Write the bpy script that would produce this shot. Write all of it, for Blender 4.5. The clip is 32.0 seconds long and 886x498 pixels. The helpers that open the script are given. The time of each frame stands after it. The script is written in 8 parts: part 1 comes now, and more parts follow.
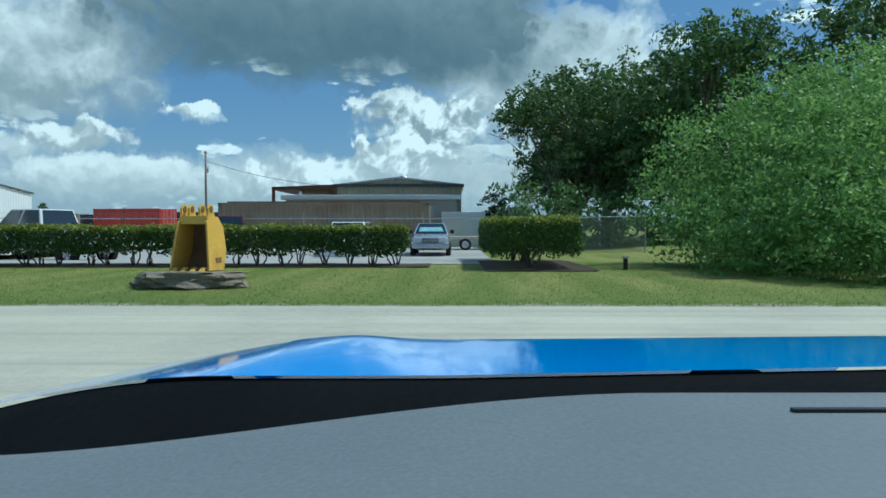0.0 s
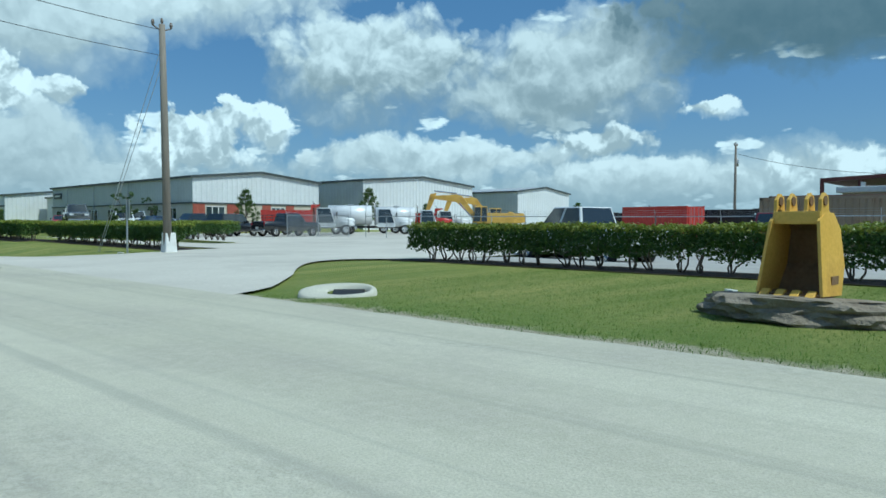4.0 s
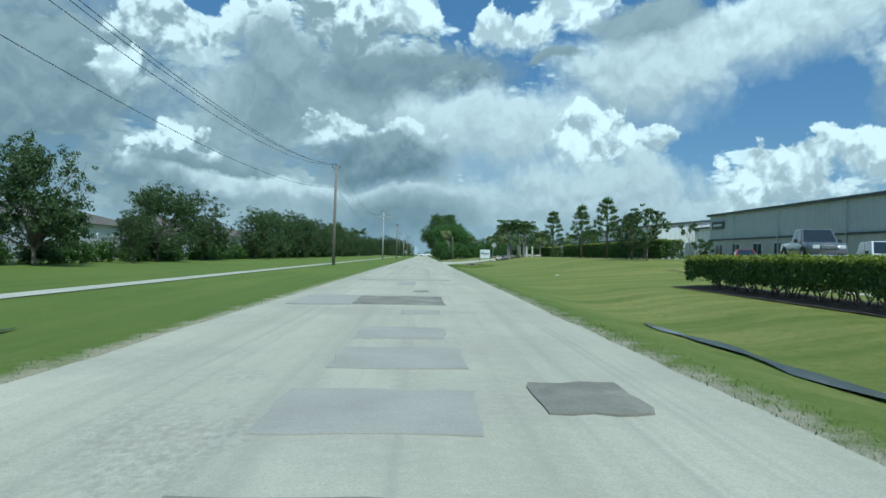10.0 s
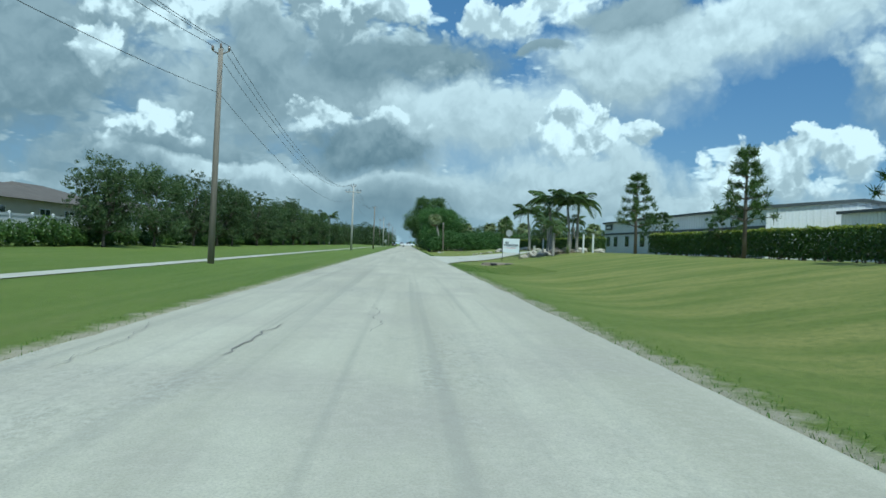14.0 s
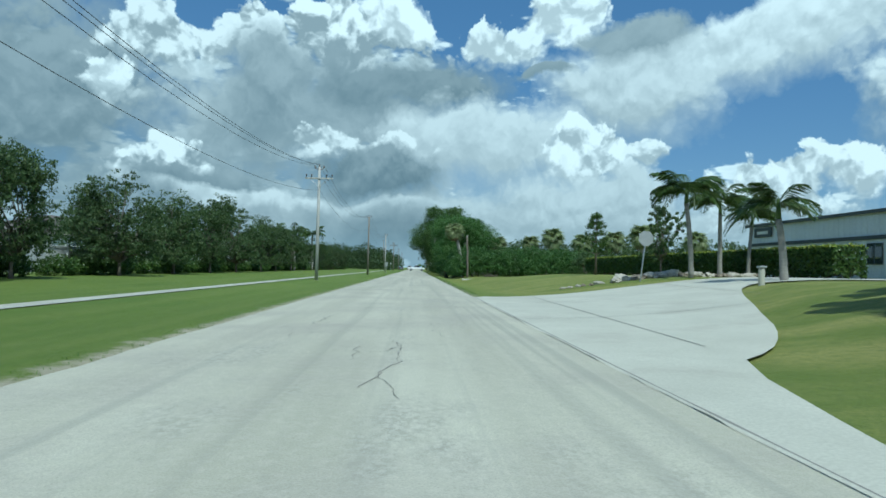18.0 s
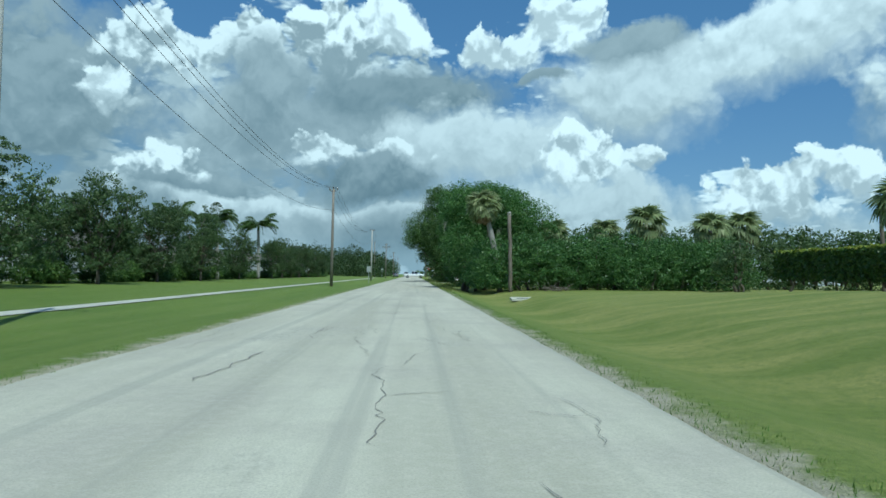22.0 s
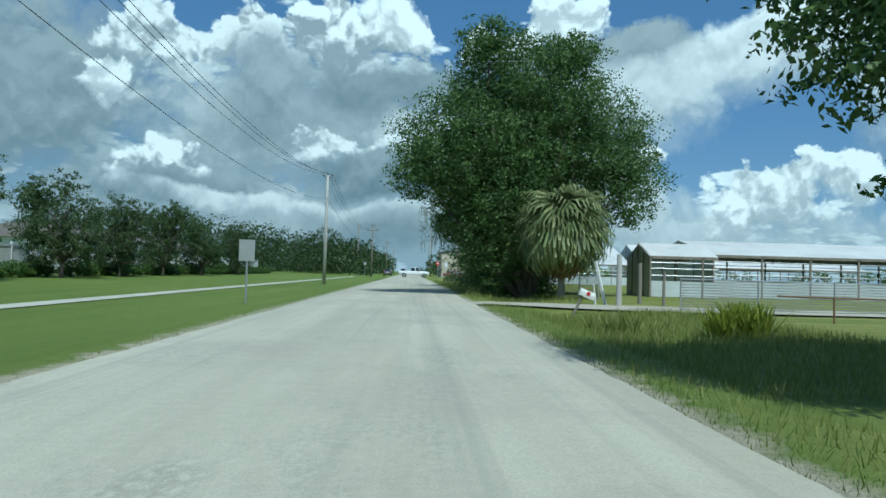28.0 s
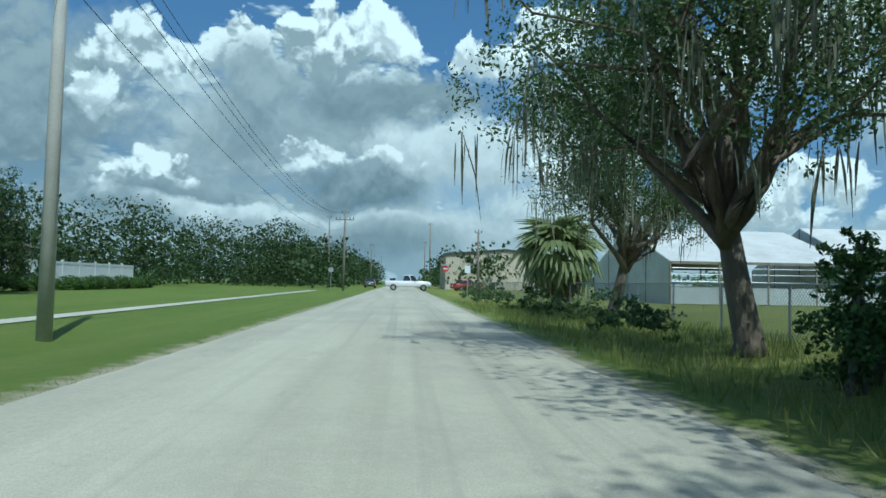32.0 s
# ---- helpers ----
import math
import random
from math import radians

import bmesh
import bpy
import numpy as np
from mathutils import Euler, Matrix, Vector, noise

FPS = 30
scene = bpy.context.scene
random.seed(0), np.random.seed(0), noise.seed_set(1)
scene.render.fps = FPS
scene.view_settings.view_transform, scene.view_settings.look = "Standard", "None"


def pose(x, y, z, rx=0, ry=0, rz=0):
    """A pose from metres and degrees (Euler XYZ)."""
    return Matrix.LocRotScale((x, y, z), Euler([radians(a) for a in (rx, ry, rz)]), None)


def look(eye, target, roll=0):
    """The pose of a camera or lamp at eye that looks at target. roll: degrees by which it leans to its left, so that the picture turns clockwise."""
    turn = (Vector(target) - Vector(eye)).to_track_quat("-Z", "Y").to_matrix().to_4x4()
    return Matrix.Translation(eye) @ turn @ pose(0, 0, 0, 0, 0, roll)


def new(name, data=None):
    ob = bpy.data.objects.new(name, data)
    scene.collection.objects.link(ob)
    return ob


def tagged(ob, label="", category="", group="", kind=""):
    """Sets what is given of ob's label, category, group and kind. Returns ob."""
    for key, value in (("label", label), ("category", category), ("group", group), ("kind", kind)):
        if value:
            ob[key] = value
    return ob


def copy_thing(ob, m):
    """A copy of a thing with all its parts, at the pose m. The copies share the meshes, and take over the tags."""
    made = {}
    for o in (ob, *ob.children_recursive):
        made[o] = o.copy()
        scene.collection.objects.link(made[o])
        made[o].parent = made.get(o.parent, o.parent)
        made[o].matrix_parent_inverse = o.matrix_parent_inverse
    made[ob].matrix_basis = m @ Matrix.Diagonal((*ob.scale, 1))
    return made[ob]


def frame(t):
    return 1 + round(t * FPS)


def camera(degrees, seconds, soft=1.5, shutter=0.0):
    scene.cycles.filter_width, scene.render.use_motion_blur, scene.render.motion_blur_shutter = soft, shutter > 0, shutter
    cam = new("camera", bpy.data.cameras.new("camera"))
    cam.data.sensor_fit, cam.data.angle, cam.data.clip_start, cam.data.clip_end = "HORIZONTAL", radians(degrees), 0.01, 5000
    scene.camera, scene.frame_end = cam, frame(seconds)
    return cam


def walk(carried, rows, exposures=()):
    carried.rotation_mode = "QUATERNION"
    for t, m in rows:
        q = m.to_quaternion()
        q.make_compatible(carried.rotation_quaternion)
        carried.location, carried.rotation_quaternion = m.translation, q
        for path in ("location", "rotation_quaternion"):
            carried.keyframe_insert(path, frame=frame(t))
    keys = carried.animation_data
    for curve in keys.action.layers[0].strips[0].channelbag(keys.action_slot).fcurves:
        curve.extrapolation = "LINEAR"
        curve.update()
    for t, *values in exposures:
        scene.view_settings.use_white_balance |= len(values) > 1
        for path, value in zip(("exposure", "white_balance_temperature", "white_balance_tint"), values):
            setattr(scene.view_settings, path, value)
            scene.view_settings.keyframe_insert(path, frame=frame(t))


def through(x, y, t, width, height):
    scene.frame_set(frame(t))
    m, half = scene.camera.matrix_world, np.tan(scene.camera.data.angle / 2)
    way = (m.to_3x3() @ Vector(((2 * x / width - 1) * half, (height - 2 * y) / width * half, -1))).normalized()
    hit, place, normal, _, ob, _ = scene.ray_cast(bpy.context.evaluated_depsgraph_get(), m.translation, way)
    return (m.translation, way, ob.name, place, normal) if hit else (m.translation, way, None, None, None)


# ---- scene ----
# ---- camera ----
CLOUD_COVER = 0.24
CLOUD_GAPS = [   # azimuth from the road's line, height, width, depth in degrees, strength
    (27, 12.5, 12, 3.6, -0.6), (33, 13, 5, 3.0, -0.5), (4, 21, 3, 2.6, -0.5), (-2, 28, 46, 5.5, -0.6), (24, 26, 22, 4.0, -0.6), (72, 9.5, 8, 2.6, -0.5), (80, 9, 5, 2.4, -0.5), (-26, 18.5, 3.0, 2.0, -0.4),
]
# single clouds: azimuth, height, half width, half depth, tilt in degrees; lightness below and above; softness of the edge
CLOUDS_AHEAD = [
    (2.6, 3.6, 42.5, 3.3, 0, 0.66, 0.78, 0.3), (-28.8, 12.3, 11.3, 9.2, 0, 0.5, 0.62, 0.25), (-18.1, 6.3, 11.6, 3.1, 0, 0.5, 0.62, 0.3), (27.1, 17.4, 16.1, 3.3, 10, 0.76, 0.93, 0.16),
    (17.2, 14.2, 7.4, 4.1, 0, 0.72, 0.86, 0.22), (11.9, 20.2, 4.4, 3.2, 0, 0.8, 0.98, 0.05), (6.9, 18.1, 5.7, 2.7, 0, 0.78, 0.96, 0.05), (-6.5, 17.9, 8.1, 5.9, 0, 0.62, 0.98, 0.05),
    (-13.0, 17.7, 3.9, 4.0, 0, 0.66, 0.95, 0.05), (-2.3, 20.3, 3.1, 3.0, 0, 0.8, 0.98, 0.05), (-20.3, 16.9, 5.5, 4.3, 0, 0.64, 0.94, 0.05),
]
CLOUDS_MIDDLE = [
    (-23.7, 14.1, 2.3, 2.5, 0, 0.8, 0.96, 0.06), (-8.2, 12.1, 14.5, 5.1, 0, 0.62, 0.76, 0.22), (-2.1, 14.7, 11.5, 3.2, 0, 0.49, 0.57, 0.24), (-12.4, 13.6, 3.9, 5.0, 0, 0.54, 0.66, 0.3),
    (6.1, 10.3, 10.3, 4.2, 0, 0.74, 0.86, 0.22), (15.0, 9.6, 4.7, 3.9, 0, 0.72, 0.97, 0.05), (18.8, 9.3, 2.0, 1.9, 0, 0.72, 0.95, 0.05), (15.0, 5.2, 11.7, 3.2, 0, 0.7, 0.82, 0.2),
    (27.3, 6.4, 6.2, 3.1, 0, 0.72, 0.96, 0.05), (33.3, 8.2, 3.8, 2.7, 0, 0.74, 0.96, 0.05), (18.3, 18.4, 5.1, 1.7, 8, 0.58, 0.65, 0.14),
]
CLOUDS_LOW = [
    (11.0, 15.9, 2.7, 0.5, 4, 0.55, 0.6, 0.14), (-2.6, 9.3, 4.2, 1.7, 0, 0.74, 0.93, 0.08), (-3.4, 7.5, 5.8, 2.3, 0, 0.44, 0.60, 0.12), (-20.6, 8.1, 4.4, 2.2, 0, 0.6, 0.95, 0.06),
    (-7.6, 10.0, 3.2, 2.1, 0, 0.66, 0.93, 0.06), (-18.1, 6.2, 6.2, 1.2, 0, 0.5, 0.56, 0.25), (-12.9, 5.3, 11.4, 0.9, -6, 0.70, 0.86, 0.2),
    (-1.9, 4.7, 6.1, 0.9, 0, 0.70, 0.86, 0.2), (-2.3, 2.6, 7.0, 2.4, 0, 0.47, 0.53, 0.45),
]
CLOUDS_EAST = [
    (85.2, 3.3, 42.2, 2.8, 0, 0.68, 0.8, 0.3), (58.6, 12.3, 8.8, 5.1, 0, 0.6, 0.86, 0.2), 
    (98, 11.0, 13, 7.5, 0, 0.68, 0.88, 0.2), (88.5, 9.0, 8.8, 3.3, 0, 0.6, 0.94, 0.06), (84.8, 5.8, 6.1, 2.9, 0, 0.7, 0.94, 0.05), (69.4, 8.5, 3.7, 1.2, 0, 0.74, 0.93, 0.05), 
    (61.0, 6.4, 5.4, 1.6, 0, 0.68, 0.92, 0.08), (63.5, 3.8, 9.9, 1.9, 0, 0.72, 0.9, 0.1), (78.8, 4.0, 7.7, 2.1, 0, 0.74, 0.93, 0.08), (81.6, 16.4, 20.7, 5.6, 0, 0.4, 0.47, 0.1),
    (80.7, 14.7, 15.0, 3.1, 0, 0.35, 0.39, 0.3),
]
CLOUDS_SIDE = [
    (41.6, 13.0, 9.0, 5.2, 0, 0.6, 0.9, 0.12), (27.9, 5.5, 6.2, 2.4, 0, 0.66, 0.94, 0.06),
    (48.7, 5.4, 13.1, 2.0, 0, 0.7, 0.9, 0.1), (55.6, 10.4, 7.2, 2.7, 0, 0.62, 0.8, 0.2),
]
SKY_LEVEL, SUN_LEVEL = 1.02, 3.55
EXPOSURES = [(0.0, 0.0, 5480, -7.0), (32.0, 0.0, 5480, -7.0)]
cam = camera(65.8, 32.0, soft=1.6)
PATH = [
    (0.0, -6.412, -2.918, 1.137, 88.03, 0.04, -89.19),
    (0.5, -6.172, -2.888, 1.139, 88.91, -0.16, -89.16),
    (1.0, -5.896, -2.847, 1.138, 87.26, -0.35, -87.73),
    (1.5, -5.567, -2.770, 1.143, 87.65, -0.11, -86.21),
    (2.0, -5.221, -2.659, 1.139, 87.83, 0.12, -82.79),
    (2.5, -4.916, -2.494, 1.167, 87.57, 0.16, -76.30),
    (3.0, -4.268, -2.093, 1.162, 86.34, 0.92, -68.12),
    (3.5, -3.535, -1.417, 1.146, 88.60, 0.06, -58.03),
    (4.0, -2.849, -0.526, 1.165, 87.83, -0.13, -47.92),
    (4.5, -2.214, 0.579, 1.155, 88.48, -0.44, -36.96),
    (6.5, 0.333, 9.361, 1.180, 87.57, -0.80, -10.32),
    (7.0, 0.477, 12.034, 1.145, 89.59, -1.15, -6.78),
    (7.5, 0.612, 14.941, 1.155, 89.20, -1.26, -4.41),
    (8.0, 0.669, 17.988, 1.125, 90.16, -1.99, -2.83),
    (8.5, 0.690, 21.140, 1.161, 89.34, -1.85, -1.50),
    (9.0, 0.598, 24.328, 1.162, 89.88, -1.54, -1.07),
    (9.5, 0.559, 27.584, 1.150, 87.96, -0.59, -1.23),
    (10.0, 0.579, 31.096, 1.151, 90.46, -0.94, -1.66),
    (11.0, 0.644, 38.766, 1.173, 87.36, -0.98, -1.94),
    (11.5, 0.697, 42.804, 1.151, 89.35, -3.41, -2.71),
    (12.0, 0.767, 46.961, 1.156, 89.29, -1.52, -2.36),
    (12.5, 0.751, 51.335, 1.161, 91.36, -2.09, -2.62),
    (13.0, 0.661, 55.824, 1.129, 90.04, -2.03, -2.88),
    (13.5, 0.525, 60.540, 1.148, 89.64, -1.94, -3.03),
    (15.5, 0.728, 80.551, 1.141, 90.04, -2.72, -3.28),
    (16.0, 0.793, 85.995, 1.139, 89.52, -2.26, -2.83),
    (16.5, 0.832, 91.437, 1.144, 90.72, -2.07, -2.29),
    (17.0, 0.845, 96.865, 1.122, 90.83, -1.16, -2.21),
    (17.5, 0.794, 102.305, 1.141, 91.05, -1.16, -2.22),
    (18.0, 0.779, 107.742, 1.151, 91.60, -1.09, -2.37),
    (18.5, 0.779, 113.194, 1.166, 91.57, -0.95, -2.26),
    (19.0, 0.796, 118.572, 1.149, 91.12, -0.78, -2.38),
    (19.5, 0.770, 123.925, 1.159, 91.62, -0.93, -2.47),
    (20.0, 0.763, 129.318, 1.148, 91.56, -1.15, -2.75),
    (20.5, 0.733, 134.904, 1.153, 92.53, -1.07, -2.82),
    (21.0, 0.762, 140.309, 1.172, 92.13, -0.46, -2.67),
    (21.5, 0.918, 145.682, 1.138, 93.48, -0.93, -2.75),
    (22.0, 1.013, 150.886, 1.132, 92.14, -0.75, -2.54),
    (22.5, 1.054, 156.141, 1.146, 92.97, -1.52, -2.82),
    (23.0, 1.116, 161.597, 1.164, 94.30, -1.20, -2.68),
    (23.5, 1.190, 167.136, 1.136, 92.87, -1.47, -2.65),
    (24.0, 1.202, 172.694, 1.119, 93.41, -1.28, -2.66),
    (24.5, 1.207, 178.086, 1.114, 93.74, -0.52, -2.82),
    (25.0, 1.139, 183.336, 1.149, 93.15, -1.09, -3.11),
    (25.5, 1.018, 188.679, 1.167, 93.05, -1.57, -3.53),
    (27.5, 0.874, 211.153, 1.157, 92.75, -1.23, -3.03),
    (28.0, 0.838, 216.550, 1.144, 91.95, -1.52, -2.66),
    (28.5, 0.805, 221.914, 1.125, 91.82, -1.49, -2.55),
    (29.0, 0.717, 227.683, 1.161, 92.27, -1.14, -2.35),
    (29.5, 0.620, 233.425, 1.159, 92.37, -1.47, -2.48),
    (30.0, 0.554, 239.032, 1.170, 92.99, -1.45, -2.80),
    (30.5, 0.554, 244.520, 1.182, 92.33, -0.89, -2.76),
    (31.0, 0.560, 249.836, 1.121, 92.88, -1.29, -3.25),
    (31.5, 0.556, 255.024, 1.105, 92.24, -0.88, -3.31),
    (32.0, 0.561, 260.140, 1.154, 92.77, -0.94, -3.46),
]
walk(cam, [(t, pose(x, y, z, a, b, c)) for t, x, y, z, a, b, c in PATH], EXPOSURES)


# ---- world and sun ----
SUN = Vector((0.16, -0.53, 0.83)).normalized()   # towards the sun: south, high
world = bpy.data.worlds.new("sky")
scene.world = world
world.use_nodes = True
wt = world.node_tree
wt.nodes.clear()


def wnode(kind, **kw):
    n = wt.nodes.new(kind)
    for k, v in kw.items():
        if k.startswith("in_"):
            n.inputs[int(k[3:])].default_value = v
        else:
            setattr(n, k, v)
    return n


def wmath(op, a, b=0.0, c=None, clamp=False):
    n = wt.nodes.new("ShaderNodeMath")
    n.operation, n.use_clamp = op, clamp
    for i, v in enumerate((a, b) if c is None else (a, b, c)):
        if isinstance(v, (int, float)):
            n.inputs[i].default_value = v
        else:
            wt.links.new(v, n.inputs[i])
    return n.outputs[0]


def wrange(v, a, b, c=0.0, d=1.0, smooth=True):
    n = wt.nodes.new("ShaderNodeMapRange")
    n.interpolation_type = "SMOOTHSTEP" if smooth else "LINEAR"
    wt.links.new(v, n.inputs[0])
    for i, x in enumerate((a, b, c, d)):
        n.inputs[i + 1].default_value = x
    return n.outputs[0]


def wnoise(vec, scale, detail, rough, lac=2.0, dist=0.0):
    n = wt.nodes.new("ShaderNodeTexNoise")
    wt.links.new(vec, n.inputs["Vector"])
    n.inputs["Scale"].default_value, n.inputs["Detail"].default_value = scale, detail
    n.inputs["Roughness"].default_value, n.inputs["Lacunarity"].default_value = rough, lac
    n.inputs["Distortion"].default_value = dist
    return n.outputs["Fac"]


def wmix(f, a, b):
    n = wt.nodes.new("ShaderNodeMix")
    n.data_type = "RGBA"
    if isinstance(f, float):
        n.inputs[0].default_value = f
    else:
        wt.links.new(f, n.inputs[0])
    for i, v in ((6, a), (7, b)):
        if isinstance(v, tuple):
            n.inputs[i].default_value = (*v, 1)
        else:
            wt.links.new(v, n.inputs[i])
    return n.outputs[2]


sky = wnode("ShaderNodeTexSky", sky_type="NISHITA", sun_disc=False)
sky.sun_elevation, sky.sun_rotation = math.asin(SUN.z), math.atan2(SUN.x, SUN.y)
sky.air_density, sky.dust_density, sky.ozone_density = 1.0, 0.6, 2.2
coord = wnode("ShaderNodeTexCoord").outputs["Generated"]
sep = wnode("ShaderNodeSeparateXYZ")
wt.links.new(coord, sep.inputs[0])
DX, DY, DZ = sep.outputs
def layer(vec):
    """Cloud thickness towards a direction: a layer whose pattern shrinks towards the horizon."""
    sp = wnode("ShaderNodeSeparateXYZ")
    wt.links.new(vec, sp.inputs[0])
    x, y, z = sp.outputs
    flat = wmath("DIVIDE", 1.0, wmath("ADD", wmath("MAXIMUM", z, 0.0), 0.40))
    comb = wnode("ShaderNodeCombineXYZ")
    wt.links.new(wmath("MULTIPLY", x, flat), comb.inputs[0])
    wt.links.new(wmath("MULTIPLY", y, flat), comb.inputs[1])
    wt.links.new(wmath("MULTIPLY", z, 3.0), comb.inputs[2])
    cv = comb.outputs[0]
    big = wnoise(cv, 1.45, 7.0, 0.52, 2.1, 0.2)
    puff = wt.nodes.new("ShaderNodeTexVoronoi")
    puff.feature = "SMOOTH_F1"
    wt.links.new(cv, puff.inputs["Vector"])
    puff.inputs["Scale"].default_value = 5.5
    puff.inputs["Detail"].default_value, puff.inputs["Roughness"].default_value = 3.5, 0.62
    puff.inputs["Smoothness"].default_value = 0.35
    return wmath("ADD", wmath("MULTIPLY", big, 0.95), wmath("MULTIPLY", wmath("SUBTRACT", 0.5, puff.outputs["Distance"]), 0.42)), cv


def banks(spots):
    """Banks of cloud (or clear gaps): azimuth from the road's line, height, width, depth in degrees, strength."""
    total = None
    for az, el, wa, we, k in spots:
        d = Vector((math.sin(radians(az)) * math.cos(radians(el)), math.cos(radians(az)) * math.cos(radians(el)), math.sin(radians(el))))
        side = Vector((math.cos(radians(az)), -math.sin(radians(az)), 0))
        up = side.cross(d)
        acc = None
        for axis, w in ((side, wa), (up, we), (d, 0)):
            dot = wt.nodes.new("ShaderNodeVectorMath")
            dot.operation = "DOT_PRODUCT"
            wt.links.new(coord, dot.inputs[0])
            dot.inputs[1].default_value = axis
            if w:
                q = wmath("POWER", wmath("ABSOLUTE", wmath("DIVIDE", dot.outputs["Value"], math.sin(radians(w)))), 2.0)
                acc = q if acc is None else wmath("ADD", acc, q)
            else:
                front = wrange(dot.outputs["Value"], 0.0, 0.3)
        g = wmath("MULTIPLY", wmath("MULTIPLY", wrange(acc, 1.6, 0.0), front), k)
        total = g if total is None else wmath("ADD", total, g)
    return total


here, CV = layer(coord)
up = wnode("ShaderNodeVectorMath", operation="ADD")
wt.links.new(coord, up.inputs[0])
up.inputs[1].default_value = (0.0, 0.0, 0.04)
above, _ = layer(up.outputs[0])
n2 = wnoise(CV, 7.0, 5.0, 0.6, 2.2)
dens = wmath("ADD", here, wmath("ADD", banks(CLOUD_GAPS), CLOUD_COVER))
cover = wrange(dens, 0.50, 0.60)
thick = wrange(dens, 0.56, 0.92)
lit = wrange(wmath("SUBTRACT", here, above), -0.09, 0.10)
shade = wmath("ADD", wmath("MULTIPLY", wmath("SUBTRACT", 1.0, lit), 0.6), wmath("MULTIPLY", thick, 0.25))
belly = wmath("ADD", shade, wmath("MULTIPLY", wmath("SUBTRACT", 0.5, n2), 0.5), clamp=True)
CLOUD_WHITE, CLOUD_GREY = (0.88, 0.965, 0.985), (0.035, 0.10, 0.145)
cloud = wmix(belly, (0.78, 0.88, 0.92), (0.16, 0.25, 0.31))
skyc = wnode("ShaderNodeVectorMath", operation="SCALE")
wt.links.new(sky.outputs[0], skyc.inputs[0])
skyc.inputs["Scale"].default_value = 0.10
tint = wmix(0.5, skyc.outputs[0], (0.05, 0.165, 0.36))
full = wmix(cover, tint, cloud)


# heaped clouds with billowing heads: shared billows bend and light every outline
def billows(vec, scale, detail):
    n = wt.nodes.new("ShaderNodeTexVoronoi")
    n.feature = "SMOOTH_F1"
    wt.links.new(vec, n.inputs["Vector"])
    n.inputs["Scale"].default_value, n.inputs["Detail"].default_value = scale, detail
    n.inputs["Roughness"].default_value, n.inputs["Smoothness"].default_value = 0.6, 0.25
    return n.outputs["Distance"]


wn = wnode("ShaderNodeTexNoise")
wt.links.new(coord, wn.inputs["Vector"])
wn.inputs["Scale"].default_value, wn.inputs["Detail"].default_value, wn.inputs["Roughness"].default_value = 7.0, 6.0, 0.6
wv = wnode("ShaderNodeVectorMath", operation="SUBTRACT")
wt.links.new(wn.outputs["Color"], wv.inputs[0])
wv.inputs[1].default_value = (0.5, 0.5, 0.5)
wsc = wnode("ShaderNodeVectorMath", operation="SCALE")
wt.links.new(wv.outputs[0], wsc.inputs[0])
wsc.inputs["Scale"].default_value = 0.085
wadd = wnode("ShaderNodeVectorMath", operation="ADD")
wt.links.new(coord, wadd.inputs[0])
wt.links.new(wsc.outputs[0], wadd.inputs[1])
BENT = wadd.outputs[0]
BIL = billows(BENT, 17.0, 3.0)
lift = wnode("ShaderNodeVectorMath", operation="ADD")
wt.links.new(BENT, lift.inputs[0])
lift.inputs[1].default_value = (0.0, -0.006, 0.016)
BIL_UP = billows(lift.outputs[0], 17.0, 3.0)
EDGE = wmath("MULTIPLY", wmath("SUBTRACT", BIL, 0.60), 0.62)
RELIEF = wmath("MULTIPLY", wmath("SUBTRACT", BIL_UP, BIL), 2.6)
SOFT = wmath("MULTIPLY", wmath("SUBTRACT", wnoise(BENT, 7.5, 8.0, 0.55, 2.1), 0.5), 0.85)
RAGGED = wmath("ADD", wmath("MULTIPLY", EDGE, 0.55), wmath("MULTIPLY", SOFT, 0.8))


def along(vec, axis):
    d = wt.nodes.new("ShaderNodeVectorMath")
    d.operation = "DOT_PRODUCT"
    wt.links.new(vec, d.inputs[0])
    d.inputs[1].default_value = axis
    return d.outputs["Value"]


